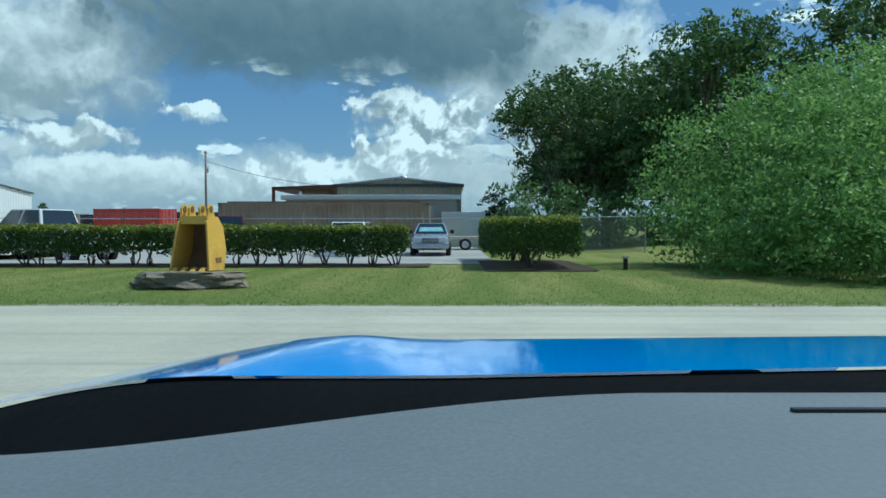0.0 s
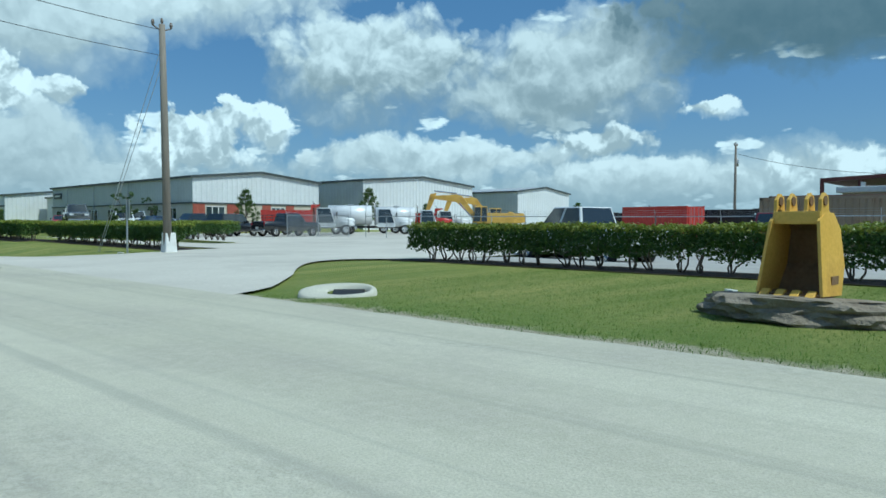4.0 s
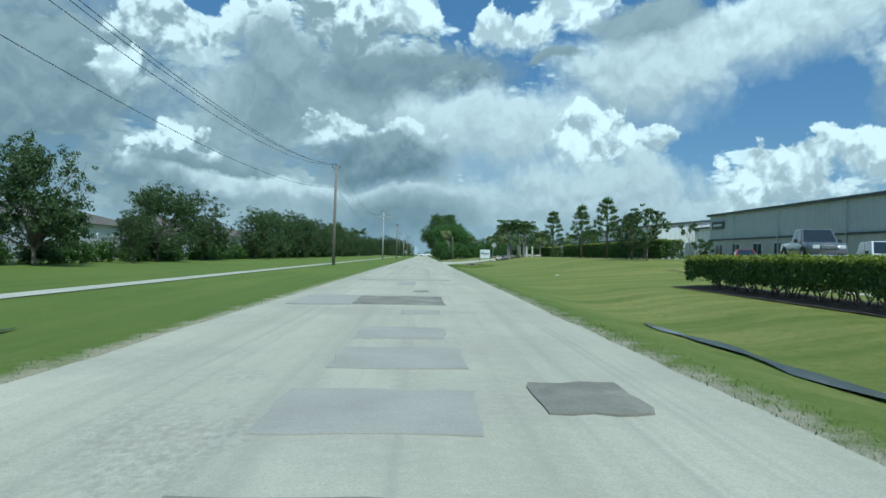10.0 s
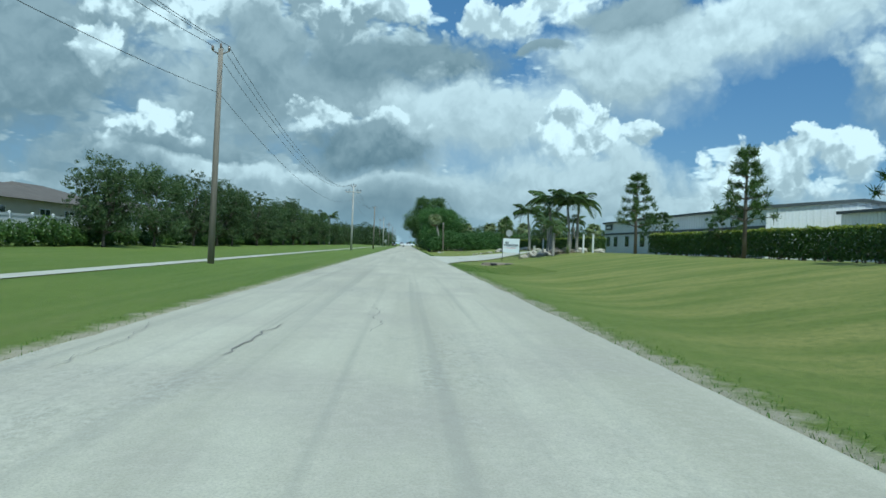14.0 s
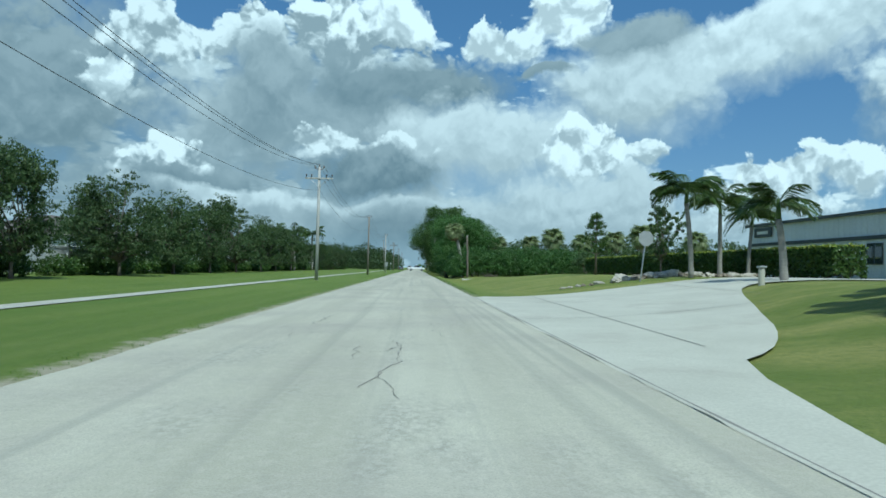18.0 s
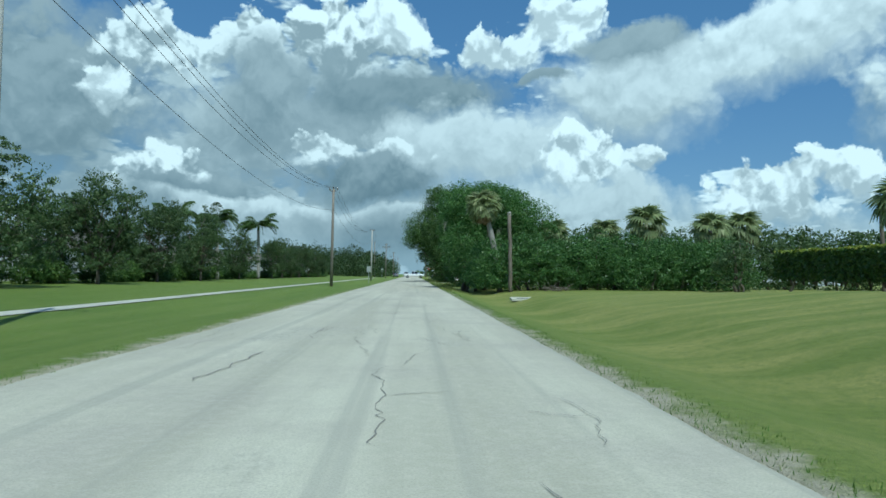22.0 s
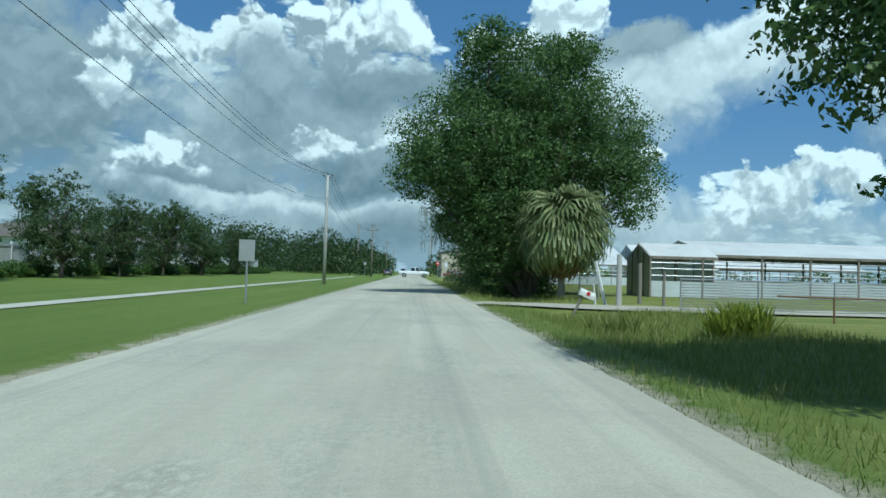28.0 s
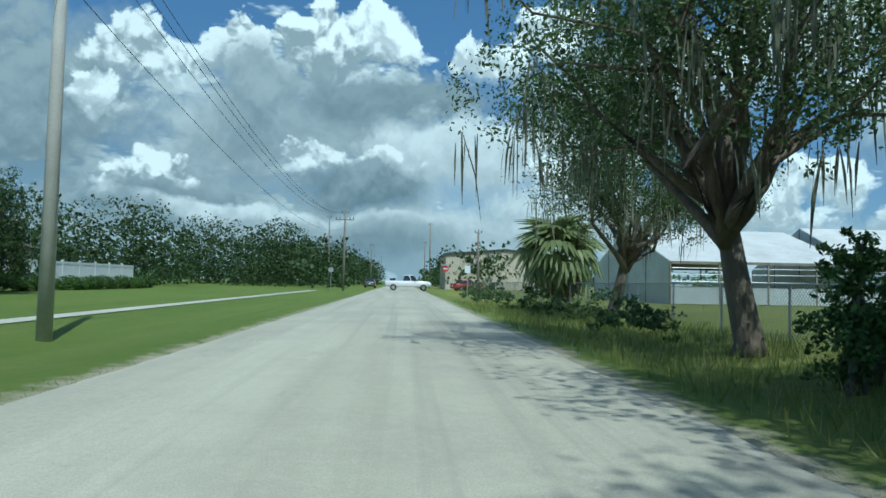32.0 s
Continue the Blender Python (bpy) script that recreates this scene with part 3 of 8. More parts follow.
gx = grid_lines([(-1600, -300, 260), (-300, -60, 40), (-60, -24, 6), (-24, -8, 2), (-8, -2.95, 0.42), (-2.95, -2.9, 0.05), (-2.9, 3.15, 3.02), (3.15, 3.2, 0.05), (3.2, 9, 0.4), (9, 20, 0.75), (20, 60, 5), (60, 300, 40), (300, 1600, 260)])
gy = grid_lines([(-1500, -200, 260), (-200, -20, 20), (-20, 30, 0.8), (30, 100, 2.0), (100, 145, 0.8), (145, 232, 2.0), (232, 250, 0.5), (250, 360, 4), (360, 800, 40), (800, 3200, 400)])
ground = sheet("ground", gx, gy, height, GRASS)
tagged(ground, "mown green lawn with paler worn patches", "lawn", kind="structure")

# the road, with a gently wavering edge
rnd = random.Random(3)
road_rows = []
yy = -60.0
while yy < 900:
    wl, wr = (noise.noise((0.0, yy * 0.35, 1.0)) * 0.09 + noise.noise((0, yy * 1.7, 4)) * 0.05, noise.noise((5.0, yy * 0.35, 2.0)) * 0.09 + noise.noise((9, yy * 1.7, 4)) * 0.05)
    road_rows.append([(ROAD_L - 0.03 + wl, yy, 0.0), (-1.5, yy, 0.012), (0.1, yy, 0.02), (1.7, yy, 0.012), (ROAD_R + 0.03 + wr, yy, 0.0)])
    yy += 0.45 if yy < 330 else 12.0
road = link("road", strip("road", road_rows, ASPHALT))
tagged(road, "sun-bleached grey asphalt road with cracks and patches", "road", kind="structure")


def apron(name, edges, x0, x1, mat, label, step=0.5, across=14, lift=0.0, first=None):
    rows = []
    n = max(2, round((x1 - x0) / step))
    for i in range(n + 1):
        x = x0 + (x1 - x0) * i / n
        s, e = edges(x)
        w = noise.noise((x * 0.9, s * 0.2, 0)) * 0.12
        rows.append([(x, s + w + (e - s - w) * k / across, drive_height(x, s + (e - s) * k / across) + lift - 0.05 * smoothstep(x0 + 0.3, x0, x)) for k in range(across + 1)])
    ob = link(name, strip(name, rows, mat))
    return tagged(ob, label, "driveway", kind="structure")


apron("driveway", drive_one, ROAD_R - 0.45, 13.2, SHELL, "pale crushed-shell yard entrance", lift=0.006)
apron("driveway", drive_two, ROAD_R - 0.02, 45, CONCRETE, "pale concrete entrance with joints", lift=0.004)
apron("driveway", drive_three, ROAD_R - 0.1, 60, SAND, "sandy limestone farm track", lift=0.02)
yard = sheet("yard", grid_lines([(12.9, 130, 6)]), grid_lines([(14.0, 64.5, 6)]), lambda x, y: 0.035 + 0.3 * smoothstep(50, 130, x) * 0, SHELL)
tagged(yard, "pale crushed-shell equipment yard", "yard", kind="structure")
lot = sheet("parking_lot", grid_lines([(13.3, 36, 1.5)]), grid_lines([(-4.4, 14.0, 3)]), lambda x, y: 0.03 - 0.22 * smoothstep(14, 22, x), LOT)
tagged(lot, "old grey asphalt car park behind a hedge", "car park", kind="structure")
west = sheet("side_road", grid_lines([(-60, ROAD_L + 0.1, 3)]), grid_lines([(-12, 4.5, 1.5)]), lambda x, y: 0.002, ASPHALT)
tagged(west, "grey asphalt side road", "road", kind="structure")

walk_rows = []
yy = 10.0
while yy < 336:
    e = 0.0
    walk_rows.append([(-9.35 + e, yy, height(-9.0, yy) + 0.02), (-8.45 + e, yy, height(-9.0, yy) + 0.02)])
    yy += 1.5
pavement = link("pavement", strip("pavement", walk_rows, CONCRETE))
tagged(pavement, "narrow pale concrete pavement across the grass", "pavement", kind="structure")

# ---- plants ----
LEAF_OAK = foliage("oak_leaves", (0.056, 0.098, 0.036), (0.092, 0.146, 0.052), (0.185, 0.235, 0.10), 0.42)
LEAF_DARK = foliage("dark_oak_leaves", (0.060, 0.117, 0.035), (0.111, 0.192, 0.056), (0.183, 0.268, 0.081), 0.32)
LEAF_GREEN = foliage("glossy_green_leaves", (0.055, 0.125, 0.032), (0.095, 0.195, 0.05), (0.19, 0.31, 0.09), 0.35, 0.4)
# far woods only: shade among the trees is put into this darker leaf colour
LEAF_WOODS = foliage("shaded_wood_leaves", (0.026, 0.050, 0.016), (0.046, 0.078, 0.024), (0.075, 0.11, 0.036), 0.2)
LEAF_BRIGHT = foliage("bright_green_leaves", (0.15, 0.275, 0.075), (0.23, 0.39, 0.105), (0.37, 0.53, 0.165), 0.45)
LEAF_HEDGE = foliage("hedge_leaves", (0.042, 0.090, 0.019), (0.078, 0.144, 0.031), (0.132, 0.192, 0.042), 0.25, 0.4)
LEAF_TOP = foliage("yellow_green_leaves", (0.16, 0.22, 0.03), (0.24, 0.28, 0.04), (0.34, 0.33, 0.06), 0.3, 0.4)
LEAF_PALM = foliage("palm_fronds", (0.05, 0.095, 0.028), (0.085, 0.135, 0.04), (0.14, 0.17, 0.06), 0.25, 0.4)
LEAF_SABAL = foliage("fan_palm_leaves", (0.17, 0.22, 0.095), (0.27, 0.32, 0.14), (0.42, 0.44, 0.23), 0.42, 0.45)
LEAF_DEAD = foliage("dead_palm_leaves", (0.20, 0.15, 0.09), (0.28, 0.21, 0.13), (0.36, 0.29, 0.19), 0.2, 0.8)
LEAF_PINE = foliage("pine_needles", (0.05, 0.10, 0.022), (0.085, 0.145, 0.035), (0.13, 0.19, 0.05), 0.25)
MOSS = foliage("grey_moss", (0.16, 0.17, 0.12), (0.22, 0.23, 0.17), (0.29, 0.30, 0.23), 0.2, 0.9)
WEEDS = foliage("rough_grass_blades", (0.17, 0.22, 0.05), (0.26, 0.30, 0.08), (0.40, 0.38, 0.16), 0.35)
BLADES = foliage("lawn_blades", (0.10, 0.20, 0.03), (0.15, 0.26, 0.045), (0.24, 0.30, 0.08), 0.35)
BARK = surface("grey_brown_bark", (0.13, 0.105, 0.08), (0.21, 0.18, 0.145), 0.95, scale=4, fine=22, bump=0.9, dist=0.03, stretch=(1, 1, 0.3))
BARK_PALE = surface("pale_palm_bark", (0.27, 0.25, 0.22), (0.36, 0.34, 0.30), 0.9, scale=5, fine=18, bump=0.7, dist=0.02, stretch=(0.5, 0.5, 2.5))


def quads_mesh(name, v, mat):
    """A mesh of loose four-cornered leaves from an array (n, 4, 3)."""
    n = len(v)
    me = bpy.data.meshes.new(name)
    me.vertices.add(4 * n)
    me.vertices.foreach_set("co", np.asarray(v, np.float32).ravel())
    me.loops.add(4 * n)
    me.loops.foreach_set("vertex_index", np.arange(4 * n, dtype=np.int32))
    me.polygons.add(n)
    me.polygons.foreach_set("loop_start", np.arange(0, 4 * n, 4, dtype=np.int32))
    me.polygons.foreach_set("loop_total", np.full(n, 4, np.int32))
    me.materials.append(mat)
    me.update(calc_edges=True)
    return me


def unit(a):
    return a / np.maximum(np.linalg.norm(a, axis=-1, keepdims=True), 1e-9)


def leaf_quads(rs, pts, out, size, slim=0.5, loose=0.9):
    """Leaves at points, facing outwards more or less; slim: width over length."""
    n = len(pts)
    nrm = unit(out + rs.normal(0, loose, (n, 3)))
    a = unit(np.cross(nrm, rs.normal(0, 1, (n, 3))))
    b = np.cross(nrm, a)
    s = size * rs.uniform(0.6, 1.35, (n, 1))
    w = s * slim
    return np.stack([pts - a * s * 0.5, pts + b * w * 0.5 - nrm * s * 0.08, pts + a * s * 0.5, pts - b * w * 0.5 - nrm * s * 0.08], 1)


def clump_points(rs, blobs, n, shell=0.55, rough=0.25, tuft=24, spread=0.21):
    """Points in tufts over ellipsoids (x, y, z, rx, ry, rz), with ragged outlines, some deeper inside, and the way out from each."""
    b = np.array(blobs, float)
    area = (b[:, 3] * b[:, 4] + b[:, 3] * b[:, 5] + b[:, 4] * b[:, 5])
    m = max(len(b) * 4, n // tuft)
    k = rs.choice(len(b), m, p=area / area.sum())
    d = unit(rs.normal(0, 1, (m, 3)))
    deep = rs.uniform(0, 1, (m, 1)) < 0.33
    r = np.where(deep, rs.uniform(0.15, 0.7, (m, 1)), shell + (1 - shell) * rs.uniform(0, 1, (m, 1)) ** 0.5)
    lump = np.sin(d[:, :1] * 7 + k[:, None]) * np.sin(d[:, 1:2] * 6.1 + 2 * k[:, None]) * np.sin(d[:, 2:] * 6.7 + k[:, None])
    r = r * (1 + rough * lump)
    c = b[k, :3] + d * r * b[k, 3:]
    o = unit(d / b[k, 3:])
    size = spread * np.minimum(b[k, 3:].mean(1, keepdims=True), 1.2 + 0.45 * b[k, 3:].mean(1, keepdims=True)) * rs.uniform(0.55, 1.3, (m, 1))
    q = rs.randint(0, m, n)
    e = unit(rs.normal(0, 1, (n, 3))) * rs.uniform(0, 1, (n, 1)) ** 0.45
    return c[q] + e * size[q] * np.array([1.25, 1.25, 0.8]), unit(o[q] * 0.7 + e + np.array([0, 0, 0.35]))


def limb(bm, a, b, r0, r1, rnd, bend=0.12, n=7, steps=4):
    a, b = Vector(a), Vector(b)
    ln = (b - a).length
    pts = [a.lerp(b, i / steps) + (Vector((rnd.uniform(-1, 1), rnd.uniform(-1, 1), rnd.uniform(-0.5, 0.8))) * ln * bend * math.sin(math.pi * i / steps)) for i in range(steps + 1)]
    tube(bm, pts, [r0 + (r1 - r0) * (i / steps) for i in range(steps + 1)], n)
    return pts


def oak(name, label, category, seed, high, wide, trunk_h, trunk_r, leaves, size, mat, blobs=9, lean=(0, 0), flat=0.8, moss=0, group="", gap=0.55, stems=1, low=0.12):
    """A tree: tapered trunk, limbs, and a crown of single leaves gathered in uneven clumps."""
    rnd, rs = random.Random(seed), np.random.RandomState(seed)
    top = thing(name, label, category, group)
    bm = bmesh.new()
    spots = []
    base_z = trunk_h
    for s in range(stems):
        off = Vector((rnd.uniform(-1, 1), rnd.uniform(-1, 1), 0)) * (0.35 * wide * (s > 0))
        tip = Vector((lean[0] * trunk_h, lean[1] * trunk_h, trunk_h)) + off
        tube(bm, [off * 0.3 + Vector((0, 0, -0.15)), off * 0.35 + Vector((0, 0, 0.25)), (tip + off * 0.4) * 0.5, tip], [trunk_r * 1.5, trunk_r * 1.05, trunk_r * 0.9, trunk_r * 0.7], 9)
        for i in range(max(3, blobs // stems)):
            ang = 2 * math.pi * (i / max(3, blobs // stems)) + rnd.uniform(-0.5, 0.5)
            rad = wide * 0.5 * rnd.uniform(0.25, 0.72)
            z = base_z + (high - base_z) * rnd.uniform(low, 0.8)
            if i == 0:
                rad, z = wide * 0.06, high * 0.84
            c = tip.xy.to_3d() + Vector((math.cos(ang) * rad, math.sin(ang) * rad, z))
            br = wide * rnd.uniform(0.17, 0.27)
            spots.append((*c, br, br * rnd.uniform(0.85, 1.15), br * flat * rnd.uniform(0.7, 1.05)))
            pts = limb(bm, tip - Vector((0, 0, rnd.uniform(0, 0.25) * trunk_h)), c, trunk_r * 0.55, trunk_r * 0.08, rnd)
            for _ in range(2):
                limb(bm, pts[rnd.randint(2, 3)], c + Vector((rnd.uniform(-1, 1), rnd.uniform(-1, 1), rnd.uniform(-0.6, 0.9))) * br * 0.8, trunk_r * 0.2, trunk_r * 0.03, rnd, n=5, steps=3)
    part("trunk", bm, BARK, top, "grey-brown forked trunk", True)
    p, o = clump_points(rs, spots, leaves, gap)
    keep = p[:, 2] > trunk_h * 0.75
    link("crown", quads_mesh("crown", leaf_quads(rs, p[keep], o[keep], size), mat), top, "uneven leafy crown")
    if moss:
        k = rs.choice(len(spots), moss)
        b = np.array(spots)[k]
        start = b[:, :3] + rs.uniform(-0.75, 0.75, (moss, 3)) * b[:, 3:] * np.array([1, 1, 0.3]) - b[:, 3:] * np.array([0, 0, 0.55])
        start = moss_tufts(rs, start)
        tagged(link("moss", quads_mesh("moss", moss_strands(rs, start, high * 0.12), MOSS), top), "grey hanging moss", kind="stuff")
    return top


def moss_tufts(rs, start):
    """Gathers strands into tufts: a fifth of the starts, each with its neighbours close round it."""
    k = max(1, len(start) // 9)
    return start[rs.choice(k, len(start))] + rs.normal(0, 1, (len(start), 3)) * np.array([0.14, 0.14, 0.10])


def moss_strands(rs, start, length):
    n = len(start)
    ln = length * rs.uniform(0.2, 1.0, (n, 1)) * rs.uniform(0.5, 1.2, (n, 1))
    w = 0.012 + ln * rs.uniform(0.007, 0.018, (n, 1))
    ang = rs.uniform(0, 6.28, n)
    side = np.stack([np.cos(ang), np.sin(ang), np.zeros(n)], 1)
    sway = rs.normal(0, 0.05, (n, 3)) * ln
    mid = start - np.array([0, 0, 1]) * ln * 0.45 + sway
    end = start - np.array([0, 0, 1]) * ln + sway * 1.5
    return np.concatenate([np.stack([start - side * w * 0.4, start + side * w * 0.4, mid + side * w, mid - side * w], 1), np.stack([mid - side * w, mid + side * w, end + side * w * 0.15, end - side * w * 0.15], 1)])


def put(ob, x, y, turn=0.0, scale=1.0, z=None, tall=None):
    """The matrix for standing a copy on the ground."""
    zz = height(x, y) if z is None else z
    return Matrix.Translation((x, y, zz)) @ Matrix.Rotation(turn, 4, "Z") @ Matrix.Diagonal((scale, scale, tall or scale, 1))


def plant(ob, places):
    """Stands a plant at the first place, and copies of it at the rest: (x, y, turn, scale[, tall])."""
    made = []
    for i, (x, y, turn, s, *tall) in enumerate(places):
        m = put(ob, x, y, turn, s, None, tall[0] if tall else None)
        if i == 0:
            ob.matrix_basis = m
            made.append(ob)
        else:
            c = copy_thing(ob, Matrix.Identity(4))
            c.matrix_basis = m
            made.append(c)
    return made


def hedge(name, label, x0, x1, y0, y1, z0, high, seed, stems=0.6, clear=0.32, density=560, group="clipped hedges", size=0.085, top_band=0.16, z_base=None):
    """A clipped hedge: woody stems below, a leafy block above with a ragged skin and a lighter yellow-green top."""
    rnd, rs = random.Random(seed), np.random.RandomState(seed)
    top = thing(name, label, "hedge", group, m=Matrix.Translation(((x0 + x1) / 2, (y0 + y1) / 2, z0)))
    lx, ly = x1 - x0, y1 - y0
    bm = bmesh.new()
    along_y = ly > lx
    n = max(2, int(max(lx, ly) / stems))
    holes = []
    for i in range(n):
        t = (i + rnd.uniform(0.2, 0.8)) / n - 0.5
        bx, by = (rnd.uniform(-0.12, 0.12) * lx, t * ly) if along_y else (t * lx, rnd.uniform(-0.12, 0.12) * ly)
        for _ in range(4):
            e = Vector((bx + rnd.uniform(-0.38, 0.38), by + rnd.uniform(-0.38, 0.38), high * rnd.uniform(0.45, 0.75)))
            limb(bm, (bx + rnd.uniform(-0.05, 0.05), by + rnd.uniform(-0.05, 0.05), -0.1), e, 0.028, 0.010, rnd, n=5, steps=3)
    tagged(part("stem", bm, BARK, top, "bare woody stems", True), "bare woody stems", kind="stuff")
    area = 2 * (lx + ly) * high + lx * ly
    cnt = int(area * density)
    inner = cnt // 2
    u = rs.uniform(-0.5, 0.5, (cnt + inner, 3))
    skin = np.arange(cnt + inner) < cnt
    w = np.array([ly * high, ly * high, lx * high, lx * high, lx * ly * 1.3])
    f = rs.choice(5, cnt + inner, p=w / w.sum())
    out = np.zeros((cnt + inner, 3))
    for k, (ax, sg) in enumerate(((0, -1), (0, 1), (1, -1), (1, 1), (2, 1))):
        m = (f == k) & skin
        u[m, ax] = sg * 0.5
        out[f == k, ax] = sg
    p = u * np.array([lx, ly, 1])
    und = np.array([noise.noise((q[0] * 1.3 + seed, q[1] * 1.3, q[2] * 2)) for q in p])
    bare = clear * high * (0.55 + 1.1 * np.array([abs(noise.noise((q[0] * 0.9, q[1] * 0.9 + seed, 3.1))) + 0.15 for q in p]) * 1.6)
    p[:, 2] = bare + (u[:, 2] + 0.5) * (high - bare)
    p += out * (und[:, None] * 0.10) + rs.normal(0, 0.03, p.shape)
    in_band = (p[:, 2] > high - top_band * rs.uniform(0.2, 1.0, len(p)))
    link("leaves", quads_mesh("leaves", leaf_quads(rs, p[~in_band], out[~in_band], size, 0.6), LEAF_HEDGE), top, "dense dark green leaves")
    if in_band.any():
        link("new_growth", quads_mesh("new_growth", leaf_quads(rs, p[in_band], out[in_band] + np.array([0, 0, 0.6]), size, 0.6), LEAF_TOP), top, "yellow-green leaves along the top")
    return top


def palm_frond(rs, length, rise, droop, leaflets, wide, twist=0.0):
    """A feather leaf in the plane y = 0, growing along +x: leaflets on both sides of a curved midrib."""
    t = np.linspace(0.12, 1, leaflets)
    x, z = length * (t - 0.12 * t * t), rise * t * length - droop * length * t ** 2.3
    out = []
    for s in (-1, 1):
        ln = wide * np.sin(np.pi * np.clip(t * 0.92 + 0.06, 0, 1)) ** 0.7
        base = np.stack([x, np.zeros_like(x), z], 1)
        tip = base + np.stack([ln * 0.55, s * ln * 0.75, -ln * (0.35 + 0.3 * rs.uniform(0, 1, leaflets))], 1)
        w = np.stack([np.full(leaflets, wide * 0.055), np.zeros(leaflets), np.zeros(leaflets)], 1)
        mid = (base + tip) / 2 + np.array([0, 0, 0.06 * wide])
        out.append(np.stack([base - w * 0.6, base + w * 0.6, mid + w, mid - w], 1))
        out.append(np.stack([mid - w, mid + w, tip + w * 0.1, tip - w * 0.1], 1))
    rib = np.stack([x, np.zeros_like(x), z], 1)
    h = np.array([0, wide * 0.03, 0])
    out.append(np.stack([rib[:-1] - h, rib[:-1] + h, rib[1:] + h, rib[1:] - h], 1))
    return np.concatenate(out)


def spin(q, ang, tilt=0.0, at=(0, 0, 0)):
    c, s = math.cos(tilt), math.sin(tilt)
    q = np.stack([q[..., 0] * c - q[..., 2] * s, q[..., 1], q[..., 0] * s + q[..., 2] * c], -1)
    c, s = math.cos(ang), math.sin(ang)
    return np.stack([q[..., 0] * c - q[..., 1] * s, q[..., 0] * s + q[..., 1] * c, q[..., 2]], -1) + np.array(at)


def feather_palm(label, seed, high, crown=2.2, fronds=20, group="feather palms", trunk_r=0.10):
    rnd, rs = random.Random(seed), np.random.RandomState(seed)
    top = thing("palm_tree", label, "palm", group)
    bm = bmesh.new()
    bend = Vector((rnd.uniform(-0.2, 0.2), rnd.uniform(-0.2, 0.2), 0))
    n = 9
    tube(bm, [bend * (i / n) ** 2 + Vector((0, 0, -0.1 + high * i / n)) for i in range(n + 1)], [trunk_r * (1.25 - 0.35 * i / n) * (1.06 if i % 2 else 1) for i in range(n + 1)], 9)
    part("trunk", bm, BARK_PALE, top, "pale ringed trunk", True)
    bm = bmesh.new()
    tube(bm, [bend + Vector((0, 0, high - 0.15)), bend + Vector((0, 0, high + 0.55))], [trunk_r * 0.95, trunk_r * 0.45], 9)
    part("crownshaft", bm, LEAF_PALM, top, "smooth green crownshaft", True)
    for i in range(fronds):
        q = palm_frond(rs, crown * rnd.uniform(0.85, 1.1), rnd.uniform(0.35, 1.0), rnd.uniform(0.6, 1.05), 34, crown * 0.36)
        q = spin(q, 2 * math.pi * i / fronds * 2.4 + rnd.uniform(-0.2, 0.2), rnd.uniform(-0.25, 0.55), (bend.x, bend.y, high + 0.4))
        link("frond", quads_mesh("frond", q, LEAF_PALM), top)
    return top


def fan_leaf(rs, radius, blades, weep=0.0):
    a = np.linspace(-2.0, 2.0, blades)
    d = np.stack([np.cos(a), np.sin(a), np.zeros(blades)], 1)
    sd = np.stack([-np.sin(a), np.cos(a), np.zeros(blades)], 1)
    r = radius * (0.75 + 0.25 * np.cos(a * 0.7))[:, None]
    w = r * (2.0 / blades)
    mid = d * r * 0.55 + np.array([0, 0, 0.04]) * radius
    tip = d * r - np.array([0, 0, 1]) * r * (0.30 + 0.55 * rs.uniform(0.3, 1, (blades, 1)))
    z = np.zeros_like(d)
    end = tip - d * r * 0.12 - np.array([0, 0, 1]) * r * weep * rs.uniform(0.4, 1.0, (blades, 1))
    k = 0.5 if weep else 0.12
    out = [np.stack([z, mid - sd * w, mid, mid + sd * w], 1), np.stack([mid - sd * w, tip - sd * w * k, tip + sd * w * k, mid + sd * w], 1)]
    if weep:
        out.append(np.stack([tip - sd * w * k, end - sd * w * 0.08, end + sd * w * 0.08, tip + sd * w * k], 1))
    return np.concatenate(out)


